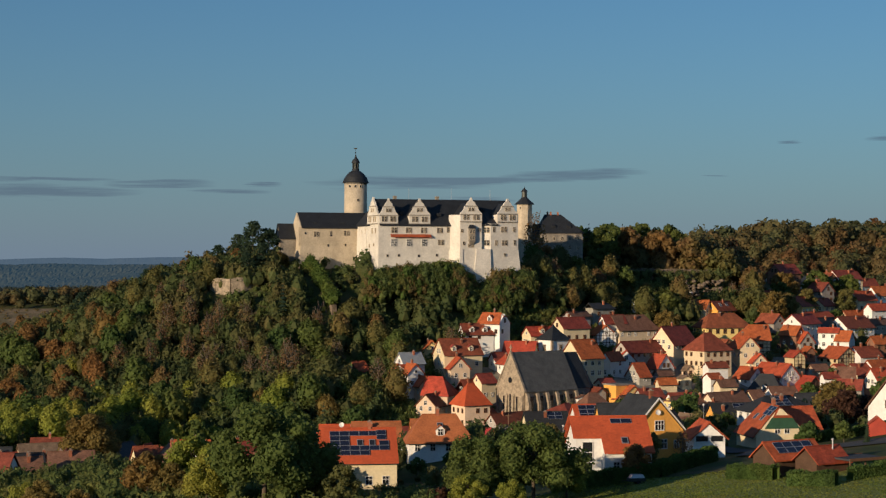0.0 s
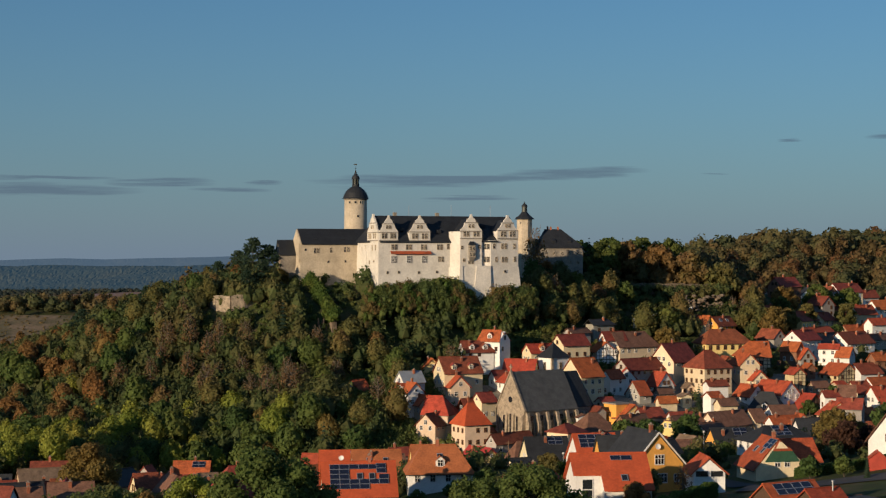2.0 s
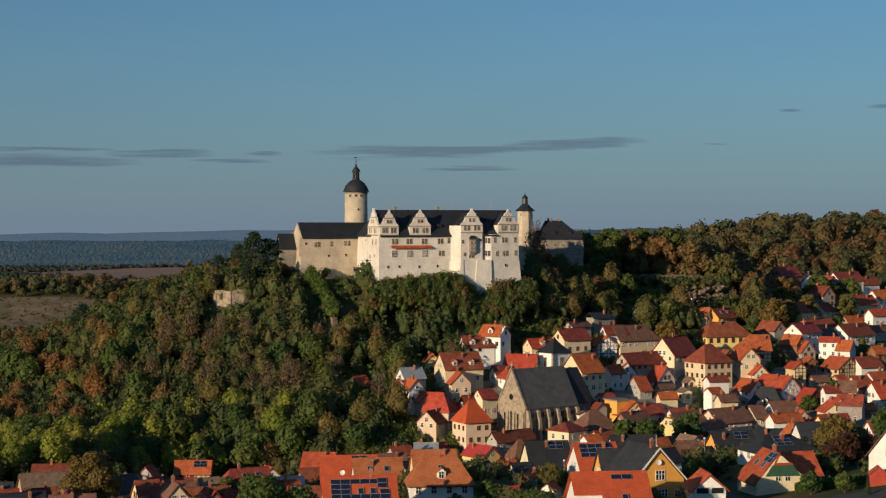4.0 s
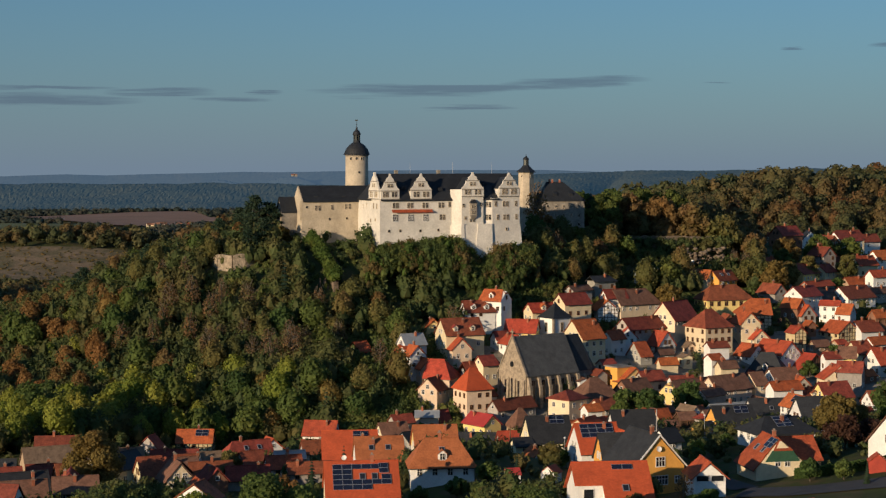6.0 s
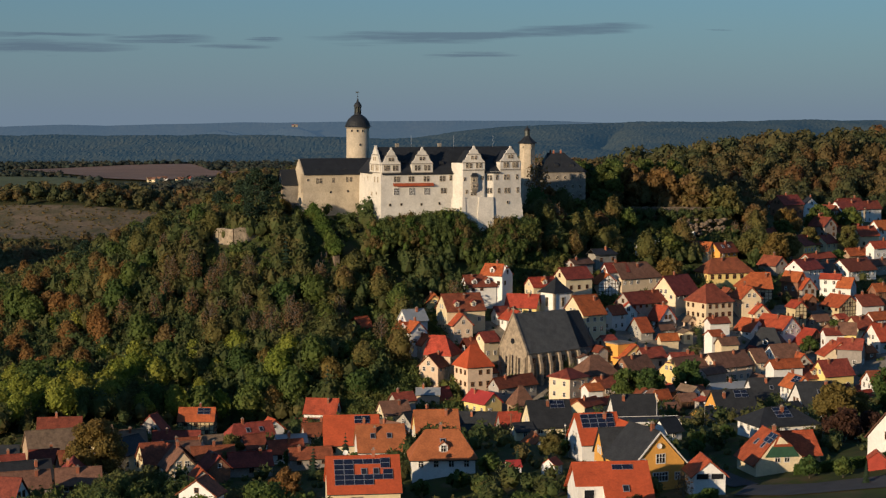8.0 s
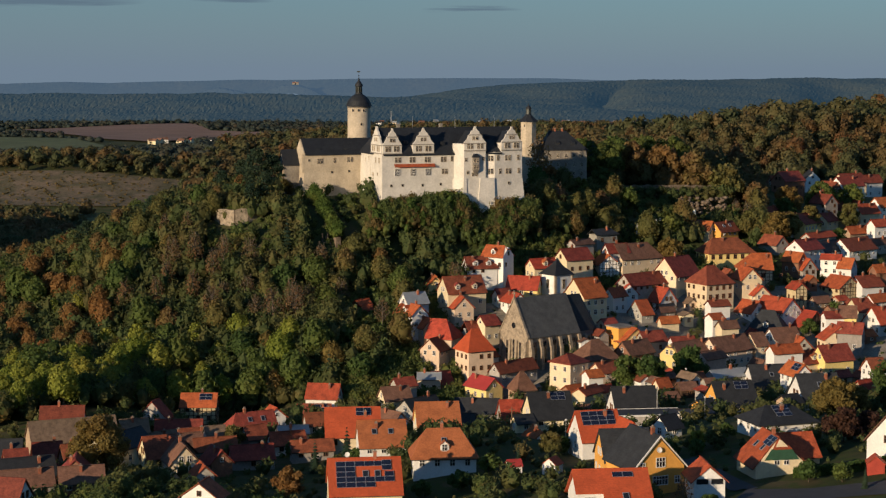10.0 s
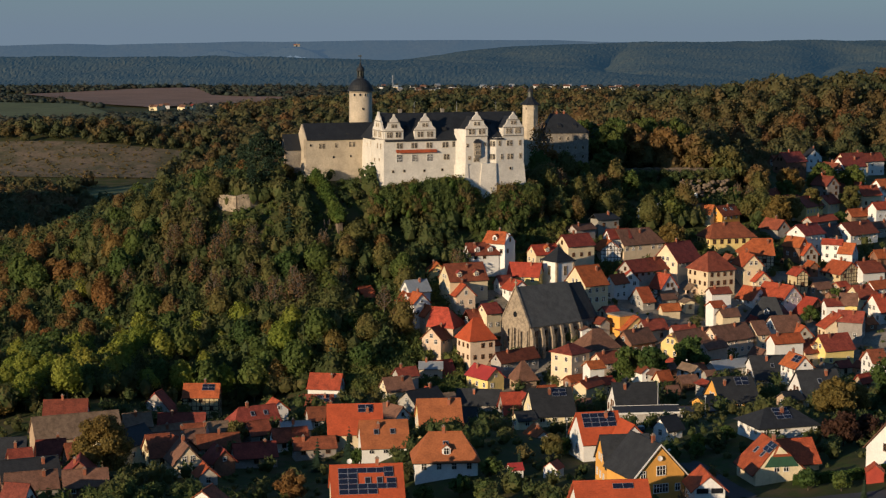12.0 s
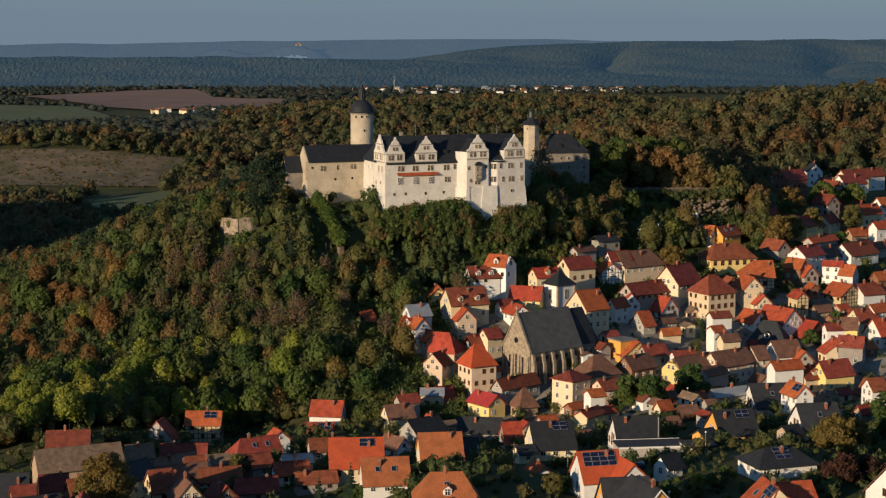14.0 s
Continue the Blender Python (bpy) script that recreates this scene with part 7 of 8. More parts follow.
def crown_form(rng, seed, height, spread, low, quads, size, rough, core, thin=0.0, inner=0.74):
    """Leaf sprays over one uneven crown, egg-shaped, and the dark mass inside it: corners, quads, triangles."""
    def shell(d):
        k = np.clip(1 + rough * waves(d, seed, 2.6) + rough * 0.6 * waves(d, seed + 1, 6.0), 0.72, 1.14)
        egg = 1 - 0.22 * d[:, 2]
        p = d * k[:, None]
        return np.stack([p[:, 0] * egg * spread / 2, p[:, 1] * egg * spread / 2, p[:, 2] * height * (1 - low) / 2 + height * (1 + low) / 2], 1)
    d = rng.normal(size=(quads * 3, 3))
    d /= np.linalg.norm(d, axis=1)[:, None]
    hold = waves(d, seed + 2, 5.0) > -0.45 + thin
    d = d[hold][:quads]
    n = len(d)
    mid = np.array([0, 0, height * (1 + low) / 2])
    p = mid + (shell(d) - mid) * rng.uniform(0.74 - thin * 0.4, 0.96, n)[:, None]
    nrm = d + rng.normal(scale=0.42, size=(n, 3))
    nrm /= np.linalg.norm(nrm, axis=1)[:, None]
    u = np.cross(nrm, rng.normal(size=(n, 3)))
    u /= np.linalg.norm(u, axis=1)[:, None]
    v = np.cross(nrm, u)
    s = size * rng.uniform(0.5, 1.3, n)[:, None]
    V = np.stack([p - u * s - v * s * 0.7, p + u * s * 0.9 - v * s * 0.5, p + u * s * 0.8 + v * s, p - u * s * 0.7 + v * s * 0.8], 1).reshape(-1, 3)
    Q = np.arange(n)[:, None] * 4 + np.arange(4)
    T = np.zeros((0, 3), int)
    if core:
        ico = bmesh.new()
        bmesh.ops.create_icosphere(ico, subdivisions=core, radius=1.0)
        ico.verts.index_update()
        iv = np.array([w.co[:] for w in ico.verts])
        T = np.array([[w.index for w in f.verts] for f in ico.faces]) + len(V)
        ico.free()
        iv /= np.linalg.norm(iv, axis=1)[:, None]
        V = np.concatenate([V, mid + (shell(iv) - mid) * inner])
    return V, Q, T


def woodland_tree(seed, height, spread, mat, quads=1250, size=0.32, low=0.18, rough=0.28):
    """Trunk and crown of a tree grown in a wood, tall and close."""
    rng = np.random.default_rng(seed)
    tv, tf = [], []
    limb(tv, tf, (0, 0, -1.0), (0.1, 0.05, height * 0.75), height * 0.022, height * 0.008, 6)
    for k in range(6):
        a, z = k * 2.4, height * (0.3 + 0.06 * k)
        limb(tv, tf, (0.05, 0.03, z), (math.cos(a) * spread * 0.36, math.sin(a) * spread * 0.36, z + height * 0.2), height * 0.008, height * 0.003, 5)
    V, Q, T = crown_form(rng, seed, height, spread, low, quads, size, rough, 2)
    return data_mesh("trunk", tv, tf, BARK, True), data_mesh("crown", V.tolist(), Q.tolist() + T.tolist(), mat, True)


def thinning_tree(seed, height, spread, mat, quads=420, size=0.24):
    """A tree that has shed much of its leaf: its limbs and twigs show through."""
    rng = np.random.default_rng(seed)
    tv, tf = [], []
    limb(tv, tf, (0, 0, -1.0), (0.1, 0.1, height * 0.45), height * 0.018, height * 0.012, 6)
    limb(tv, tf, (0.1, 0.1, height * 0.45), (-0.1, 0.2, height * 0.95), height * 0.012, height * 0.003, 5)
    for k in range(34):
        a, f = k * 2.4, (k + 0.5) / 34
        z = height * (0.28 + 0.55 * f)
        r = spread * 0.5 * (1 - 0.75 * abs(f - 0.35)) * rng.uniform(0.6, 1.0)
        tip = (math.cos(a) * r, math.sin(a) * r, z + height * rng.uniform(0.10, 0.22))
        limb(tv, tf, (0.05, 0.1, z), tip, height * 0.005, height * 0.0015, 3)
        for j in range(2):
            b = a + rng.uniform(-0.8, 0.8)
            m = [0.05 + (tip[0] - 0.05) * 0.6, 0.1 + (tip[1] - 0.1) * 0.6, z + (tip[2] - z) * 0.6]
            limb(tv, tf, m, (m[0] + math.cos(b) * r * 0.4, m[1] + math.sin(b) * r * 0.4, m[2] + height * 0.12), height * 0.003, height * 0.001, 3)
    V, Q, T = crown_form(rng, seed, height, spread, 0.25, quads, size, 0.22, 0, 0.35)
    return data_mesh("trunk", tv, tf, TWIG, True), data_mesh("crown", V.tolist(), Q.tolist(), mat)


def pine(seed, height, spread, mat, pads=20):
    """A dark pine with flat pads of needles at the ends of its limbs."""
    rng = np.random.default_rng(seed)
    tv, tf = [], []
    limb(tv, tf, (0, 0, -1.0), (0.2, 0.1, height * 0.93), height * 0.022, height * 0.006, 7)
    verts, faces = [], []
    for k in range(pads):
        f = k / (pads - 1)
        a = k * 2.4 + rng.uniform(-0.3, 0.3)
        r = spread * 0.5 * math.sin(math.pi * min(1.0, 0.25 + 0.72 * f)) * rng.uniform(0.45, 0.95)
        c = np.array([math.cos(a) * r, math.sin(a) * r, height * (0.30 + 0.66 * f)])
        limb(tv, tf, (0.1, 0.05, c[2] - height * 0.05), c.tolist(), height * 0.008, height * 0.003, 5)
        wide = spread * rng.uniform(0.17, 0.27)
        n = 120
        d = rng.normal(size=(n, 3))
        d /= np.linalg.norm(d, axis=1)[:, None]
        p = c + d * (wide, wide, wide * 0.42) * rng.uniform(0.5, 1.05, (n, 1))
        u, v = rng.normal(size=(n, 3)) * 0.22, rng.normal(size=(n, 3)) * 0.22
        base = len(verts)
        verts.extend(np.stack([p + u, p + v, p - u * 0.8, p - v * 0.8], 1).reshape(-1, 3).tolist())
        faces.extend((np.arange(n)[:, None] * 4 + np.arange(4) + base).tolist())
    return data_mesh("trunk", tv, tf, BARK, True), data_mesh("crown", verts, faces, mat)


BROAD = [woodland_tree(11 + k, h, s, LEAF) for k, (h, s) in enumerate(((13, 8.8), (12, 8.0), (15, 8.4), (11, 8.4), (14, 7.4), (10, 7.2), (16, 9.4)))]
BARE = [thinning_tree(31 + k, h, s, BROWNLEAF) for k, (h, s) in enumerate(((12, 6.5), (14, 7.0), (13, 5.6)))]
GREEN = [woodland_tree(51 + k, h, s, GREENLEAF) for k, (h, s) in enumerate(((9, 8.0), (7, 6.0), (11, 8.2), (5, 4.5)))]
DEEP = [broadleaf(151 + k, h, s, DEEPLEAF, lobes=n, per_area=40, size=0.32, open_crown=0.14) for k, (h, s, n) in enumerate(((13, 13.0, 19), (14, 11.0, 18)))]
LIME = [woodland_tree(161 + k, h, s, LIMELEAF) for k, (h, s) in enumerate(((11, 8.2), (13, 8.0)))]
GOLD = [woodland_tree(171 + k, h, s, GOLDLEAF, 1300) for k, (h, s) in enumerate(((13, 10.0), (9, 7.5)))]
RUST = [woodland_tree(181 + k, h, s, RUSTLEAF) for k, (h, s) in enumerate(((12, 8.4), (10, 7.0), (13, 7.0)))]
OLD_BROAD = [broadleaf(11 + k, h, s, LEAF, lobes=n, per_area=34, size=0.36) for k, (h, s, n) in enumerate(((13, 9.5, 16), (12, 8.0, 14), (15, 9.0, 17), (11, 9.0, 14), (14, 7.5, 15), (10, 7.5, 13), (16, 10.5, 18)))]
OLD_GREEN = [broadleaf(51 + k, h, s, GREENLEAF, lobes=n, per_area=40, size=0.30) for k, (h, s, n) in enumerate(((9, 8.0, 15), (7, 6.0, 13), (11, 8.5, 16), (5, 4.5, 11)))]
OLD_GOLD = [broadleaf(171 + k, h, s, GOLDLEAF, lobes=n, per_area=40, size=0.32) for k, (h, s, n) in enumerate(((13, 10.0, 18), (9, 7.5, 15)))]
OLD_RUST = [broadleaf(181 + k, h, s, RUSTLEAF, lobes=n, per_area=36, size=0.34) for k, (h, s, n) in enumerate(((12, 9.0, 15), (10, 7.0, 14)))]
PINE = [pine(211 + k, h, s, NEEDLE) for k, (h, s) in enumerate(((15, 9.0), (13, 7.0)))]
TURRET_TREE = [thinning_tree(201, 23, 9.5, RUSTLEAF, 900, 0.30)]
RUSSET = [broadleaf(191 + k, h, s, PURPLELEAF, lobes=n, per_area=36, size=0.32) for k, (h, s, n) in enumerate(((9, 8.5, 14),))]
NEAR_DEEP = [broadleaf(251 + k, h, s, DEEPLEAF, lobes=n, per_area=90, size=0.19, open_crown=0.14) for k, (h, s, n) in enumerate(((13, 13.0, 19), (14, 11.0, 18)))]
NEAR_GOLD = [broadleaf(261 + k, h, s, GOLDLEAF, lobes=n, per_area=85, size=0.20, open_crown=0.08) for k, (h, s, n) in enumerate(((13, 10.0, 17), (9, 7.5, 13)))]
NEAR_LIME = [broadleaf(271, 11, 8.5, LIMELEAF, lobes=14, per_area=120, size=0.18)]
FIR = [conifer(71 + k, h, s, NEEDLE) for k, (h, s) in enumerate(((14, 6.5), (10, 4.5), (6, 2.2)))]
tree_dice = random.Random(21)


def tree(kinds, x, y, scale, label, group="", name="tree", z=None, flat=1.0):
    trunk, crown = kinds[tree_dice.randrange(len(kinds))]
    root = new(name)
    root.matrix_world = pose(x, y, gz(x, y) - 0.3 if z is None else z, 0, 0, tree_dice.uniform(0, 360)) @ Matrix.Diagonal((scale * flat, scale * flat, scale, 1))
    tagged(root, label, "tree", group)
    for nm, me in (("trunk", trunk), ("crown", crown)):
        ob = new(nm, me)
        ob.parent = root
    return root


def clear_of_houses(x, y, pad=1.0):
    for hx, hy, c, s, a, b in FOOTPRINTS:
        u, v = (x - hx) * c + (y - hy) * s, -(x - hx) * s + (y - hy) * c
        if abs(u) < a + pad and abs(v) < b + pad:
            return False
    return True


def wooded(x, y):
    """The castle hill's wood: from the foot of the slope up to the walls."""
    if x < -28:
        foot = 492 - 0.9 * max(0.0, -66 - x)
    else:
        foot = 492 + (x + 28) * 1.75
    if x < -72:
        top = 628
    elif x < -24:
        top = 594
    elif x < 30:
        top = 577.5 + 0.36 * (x + 22)
    else:
        foot, top = 590 + (x - 30) * 0.50, 628 + (x - 30) * 0.3
    if -82 < x < -56 and 558 < y < 577:
        return False
    t = min(1.0, max(0.0, ((x + 46) * 10 + (y - 591) * -22) / 584))
    if (x + 46 - 10 * t) ** 2 + (y - 591 + 22 * t) ** 2 < 56 or -46 < x < -34 and 559 < y < 571:
        return False
    if -41 < x < -28 and 572 < y < 596 or -58 < x < -40 and y > 582:
        return False
    if x > -33 and y < 552 and ((x + 25) ** 2 + (y - 536) ** 2 < 90 or math.sin(x * 0.8) * math.sin(y * 0.55) < 0.15):
        return False
    if x > 62 and y > 604 + (x - 62) * 0.9 and y < 634 + (x - 62) * 0.9:
        return False
    return foot < y < top and x > -0.262 * y - 10


woods = []
tries = 0
while len(woods) < 300 and tries < 60000:
    tries += 1
    x, y = tree_dice.uniform(-178, 118), tree_dice.uniform(400, 655)
    if not wooded(x, y) or not clear_of_houses(x, y, 2.0):
        continue
    gap = 6.3 if y < 560 else 5.6
    if any((x - a) ** 2 + ((y - b) * 1.05) ** 2 < gap**2 for a, b in woods):
        continue
    woods.append((x, y))
for x, y in woods:
    near_wall = -62 < x < 30 and y > 566
    k = tree_dice.random()
    scale = tree_dice.uniform(0.78, 1.08) * (0.46 if near_wall else 1.0)
    if x < -70 and y > 575:
        scale *= 0.85
    group = "trees of the castle hill"
    if x < -104 and 515 < y < 582 and k < 0.72 or x < -132 and k < 0.5:
        tree(RUST, x, y, scale, "rusty orange autumn tree on the castle hill", group)
    elif -128 < x < -46 and y < 526 and k < 0.70:
        tree(LIME, x, y, scale, "bright yellow-green tree at the foot of the castle hill", group)
    elif -104 < x < -36 and 526 < y < 574 and k < 0.46:
        tree(BARE, x, y, scale * 1.08, "thinning brown autumn tree on the castle hill", group)
    elif x < -58 and y > 566 and k < 0.38:
        tree(PINE, x, y, scale * 0.9, "dark pine on the crest of the castle hill", group)
    elif k < 0.58:
        tree(BROAD, x, y, scale, "broad-leaved tree in early autumn colours on the castle hill", group)
    elif k < 0.66:
        tree(BARE, x, y, scale, "thinning brown autumn tree on the castle hill", group)
    elif k < 0.86:
        tree(GREEN, x, y, scale * 1.3, "green broad-leaved tree on the castle hill", group)
    elif k < 0.93:
        tree(LIME if y < 560 else RUST, x, y, scale * 0.9, "yellowing tree on the castle hill", group)
    elif k < 0.97:
        tree(GOLD, x, y, scale * 0.85, "golden autumn tree on the castle hill", group)
    else:
        tree(FIR[:2], x, y, scale * 0.95, "dark conifer among the autumn trees", group)
for kinds, x, y, scale, label in ((PINE[:1], -66, 598, 1.22, "tall dark pine beside the castle's west wing"), (PINE[1:], -61, 600, 1.15, "dark pine beside the castle's west wing"), (PINE[:1], -72, 606, 0.95, "dark pine beside the castle's west wing"),
                                  (OLD_GOLD[1:], -57, 598, 0.75, "golden small tree before the castle's west wing"), (TURRET_TREE, 33.5, 630, 1.0, "tall rusty brown tree before the slim turret"), (OLD_RUST[:1], 38, 634, 1.0, "rusty brown tree before the castle range"),
                                  (DEEP[1:], 48, 628, 0.8, "dark tree in the shade of the castle"), (DEEP[1:], 58, 636, 0.95, "dark tree in the shade of the castle"), (OLD_GREEN[2:3], 66, 632, 0.9, "dark tree in the shade of the castle"), 
                                  (OLD_GREEN[:1], 108, 648, 0.9, "leafy tree beside the terrace wall"), (OLD_BROAD[:1], 112, 634, 0.95, "large ochre tree above the town"), (OLD_GOLD[:1], 121, 632, 1.0, "large ochre tree above the town"), 
                                  (OLD_BROAD[:1], 128, 640, 0.9, "broad autumn tree above the town"), (OLD_BROAD[1:2], 118, 660, 1.25, "broad autumn tree above the town"), (OLD_BROAD[3:4], 108, 664, 1.65, "broad autumn tree on the terrace"), (OLD_BROAD[:1], 96, 666, 1.55, "broad autumn tree on the terrace"), (OLD_RUST[:1], 84, 668, 1.6, "rusty autumn tree on the terrace"),
                                  # dark species behind the range make up for the castle's missing shadow
                                  (OLD_BROAD[4:5], 72, 668, 1.35, "tall leafy tree on the terrace"), (DEEP[1:], 62, 664, 1.3, "dark tree on the terrace"), (FIR[:1], 57, 672, 1.3, "dark conifer behind the castle range"), (DEEP[1:], 66, 680, 1.35, "dark tree on the terrace"), (DEEP[1:], 78, 682, 1.4, "dark tree on the terrace"), (FIR[:1], 72, 690, 1.3, "dark conifer behind the terrace"), (DEEP[1:], 90, 686, 1.4, "dark tree on the terrace"), (DEEP[1:], 54, 684, 1.3, "dark tree behind the castle range"), (DEEP[1:], 48, 676, 1.2, "dark tree behind the castle range"), (OLD_GOLD[:1], 133, 672, 1.0, "golden autumn tree behind houses"), (DEEP[1:], 150, 690, 1.0, "leafy green tree behind houses"), (OLD_GREEN[2:3], 164, 700, 1.1, "bright green tree behind houses"),
                                  (OLD_GREEN[2:3], 146, 640, 0.7, "green tree between houses"), (OLD_BROAD[2:3], 138, 654, 0.8, "broad autumn tree between houses"), (OLD_BROAD[2:3], 156, 666, 0.8, "broad autumn tree between houses"), (DEEP[1:], 130, 662, 0.8, "dark leafy tree between houses")):
    tree(kinds, x, y, scale, label, "trees beside the castle")


def clumps(name, label, points, size, mat, rng, quads=16, tall=1.0, spray=0.24):
    """Many small trees or bushes as one growth: rough crowns with loose leaf sprays."""
    ico = bmesh.new()
    bmesh.ops.create_icosphere(ico, subdivisions=1, radius=1.0)
    iv = np.array([v.co[:] for v in ico.verts])
    ico.verts.index_update()
    fi = np.array([[v.index for v in f.verts] for f in ico.faces])
    ico.free()
    allv, allf, count = [], [], 0
    for x, y, z, s in points:
        r = size * s
        v = iv * (r * rng.uniform(0.68, 0.88), r * rng.uniform(0.68, 0.88), r * tall * rng.uniform(0.7, 0.92)) * (1 + 0.10 * rng.normal(size=(len(iv), 1)))
        allv.append(v + (x, y, z))
        allf.append(fi + count)
        count += len(iv)
        if quads:
            n = quads
            d = rng.normal(size=(n, 3))
            d[:, 2] = np.abs(d[:, 2]) * 0.9
            d /= np.linalg.norm(d, axis=1)[:, None]
            p = d * (r, r, r * tall) * rng.uniform(0.85, 1.2, (n, 1)) + (x, y, z)
            u = rng.normal(size=(n, 3))
            w = rng.normal(size=(n, 3))
            q = r * spray
            tri = np.stack([p + u * q, p + w * q, p - (u + w) * q * 0.6], 1).reshape(-1, 3)
            allv.append(tri)
            allf.append(np.arange(3 * n).reshape(-1, 3) + count)
            count += 3 * n
    V, F = np.concatenate(allv), np.concatenate(allf)
    ob = mesh_object(name, V.tolist(), F.tolist(), mat)
    return tagged(ob, label, "woods", kind="stuff")


rng = np.random.default_rng(5)


def scatter(n, test, x0, x1, y0, y1, lift, jitter=0.35):
    pts = []
    X, Y = rng.uniform(x0, x1, n), rng.uniform(y0, y1, n)
    Z = ground(X, Y)
    for x, y, z in zip(X, Y, Z):
        if test(x, y):
            s = rng.uniform(1 - jitter, 1 + jitter)
            pts.append((x, y, z + lift * s, s))
    return pts


# undergrowth between the trees of the hill
clumps("undergrowth", "shrubs and young growth under the hill's trees", scatter(12000, lambda x, y: wooded(x, y) and clear_of_houses(x, y, 1.6), -165, 118, 400, 655, 3.6), 2.2, BUSH, rng, 44, 1.5, 0.15)


def in_frame(x, y, pad=16):
    return abs(x) < 0.262 * y + pad


FIELDS = {
    "pasture": ((-222, 1116), (-174, 1130), (-203, 1246), (-258, 1192)),
    "fallow": ((-420, 1268), (-214, 1262), (-205, 1350), (-430, 1362)),
    "plough": ((-690, 2760), (-398, 2290), (-300, 2440), (-440, 2960)),
    "plough_middle": ((-392, 2420), (-240, 2440), (-250, 2640), (-420, 2720)),
    "plough_far": ((-232, 2360), (-132, 2380), (-140, 2520), (-240, 2540)),
    "green": ((-580, 2060), (-405, 2110), (-520, 2420), (-720, 2480)),
}


def inside(x, y, quad):
    return all((b[0] - a[0]) * (y - a[1]) - (b[1] - a[1]) * (x - a[0]) > 0 for a, b in zip(quad, quad[1:] + quad[:1]))


def open_land(x, y):
    """The fields, and the low ground before them."""
    return any(inside(x, y + k, q) for q in FIELDS.values() for k in (0, 30, 62))


def back_woods(x, y):
    if not in_frame(x, y) or y < 630 or open_land(x, y):
        return False
    if -64 < x < 62 and y < 672:
        return False
    if 60 <= x < 124 and y < 661:
        return False
    if y < 690 and x > 124:
        return False
    if x > 128 and 690 <= y < 850 and x < 260 and y - 690 < 160 - abs(x - 185) * 1.2:
        return False
    if x < -225 and y > 1420:
        return x < -0.05 * y - 130 and y < 1560 and math.sin(x / 47 + y / 90) > -0.2
    return True


def planted(x0, x1, y0, y1, step, test, lo=0.75, hi=1.2):
    """Trees of a wood, evenly but not regularly spread: places and scales."""
    gx, gy = np.meshgrid(np.arange(x0, x1, step), np.arange(y0, y1, step))
    X = gx.ravel() + rng.uniform(-0.42, 0.42, gx.size) * step
    Y = gy.ravel() + rng.uniform(-0.42, 0.42, gx.size) * step
    take = np.array([bool(test(a, b)) for a, b in zip(X, Y)])
    X, Y = X[take], Y[take]
    return np.stack([X, Y, ground(X, Y), rng.uniform(lo, hi, len(X))], 1)


def forest(name, label, places, forms, mat):
    """A wood of many trees as one growth; every tree has a tone of its own."""
    kinds = rng.integers(0, len(forms), len(places))
    turn = rng.uniform(0, 6.283, len(places))
    tone = rng.random(len(places))
    allv, allf, tones, count = [], [], [], 0
    for k, (V, Q, T) in enumerate(forms):
        at = places[kinds == k]
        c, sn, sc = np.cos(turn[kinds == k])[:, None], np.sin(turn[kinds == k])[:, None], at[:, 3:4]
        W = np.stack([(V[:, 0] * c - V[:, 1] * sn) * sc + at[:, 0:1], (V[:, 0] * sn + V[:, 1] * c) * sc + at[:, 1:2], V[:, 2] * sc + at[:, 2:3] - 0.6], -1)
        base = count + np.arange(len(at))[:, None, None] * len(V)
        allv.append(W.reshape(-1, 3))
        for F in (Q, T):
            if len(F):
                allf.extend((F[None] + base).reshape(-1, F.shape[1]).tolist())
        tones.append(np.repeat(tone[kinds == k], len(V)))
        count += len(at) * len(V)
    ob = mesh_object(name, np.concatenate(allv).tolist(), allf, mat, True)
    ob.data.attributes.new("tone", "FLOAT", "POINT").data.foreach_set("value", np.concatenate(tones))
    return tagged(ob, label, "woods", kind="stuff")


def forms(seed, n, height, spread, quads, size, core, rough=0.26):
    r = np.random.default_rng(seed)
    return [crown_form(r, seed + 10 * k, height * r.uniform(0.85, 1.15), spread * r.uniform(0.85, 1.15), 0.02, quads, size, rough, core) for k in range(n)]


forest("autumn_woods", "autumn woods of brown and olive trees behind the castle", planted(-260, 300, 632, 940, 8.3, lambda x, y: back_woods(x, y), 0.62, 1.2), forms(400, 8, 12.0, 10.6, 270, 0.58, 1), FARLEAF)
forest("autumn_woods", "autumn woods of brown and olive trees on the hills", planted(-560, 560, 940, 1900, 12.2, lambda x, y: back_woods(x, y), 0.6, 1.25), forms(500, 7, 12.0, 12.8, 88, 1.05, 1), FARLEAF)


def far_woods(x, y):
    if not in_frame(x, y, 60) or open_land(x, y):
        return False
    if x > -0.05 * y - 130 and y < 2020:
        return False
    return math.sin(x / 90 + y / 140) * math.sin(y / 120 - x / 200) > -0.25 or y > 2850


forest("distant_woods", "distant mixed woods and hedgerows on the plain, haze in their colour", planted(-1000, 1000, 1560, 3130, 16.0, far_woods), forms(600, 5, 9.0, 15.0, 10, 1.3, 1), HAZED_LEAF)
fallow = scatter(1500, lambda x, y: inside(x, y, FIELDS["fallow"]), -464, -200, 1226, 1400, 0.8)
clumps("fallow_shrubs", "scattered dry shrubs on the fallow slope", fallow, 1.1, AUTUMNSCRUB, rng, 10, 0.8)

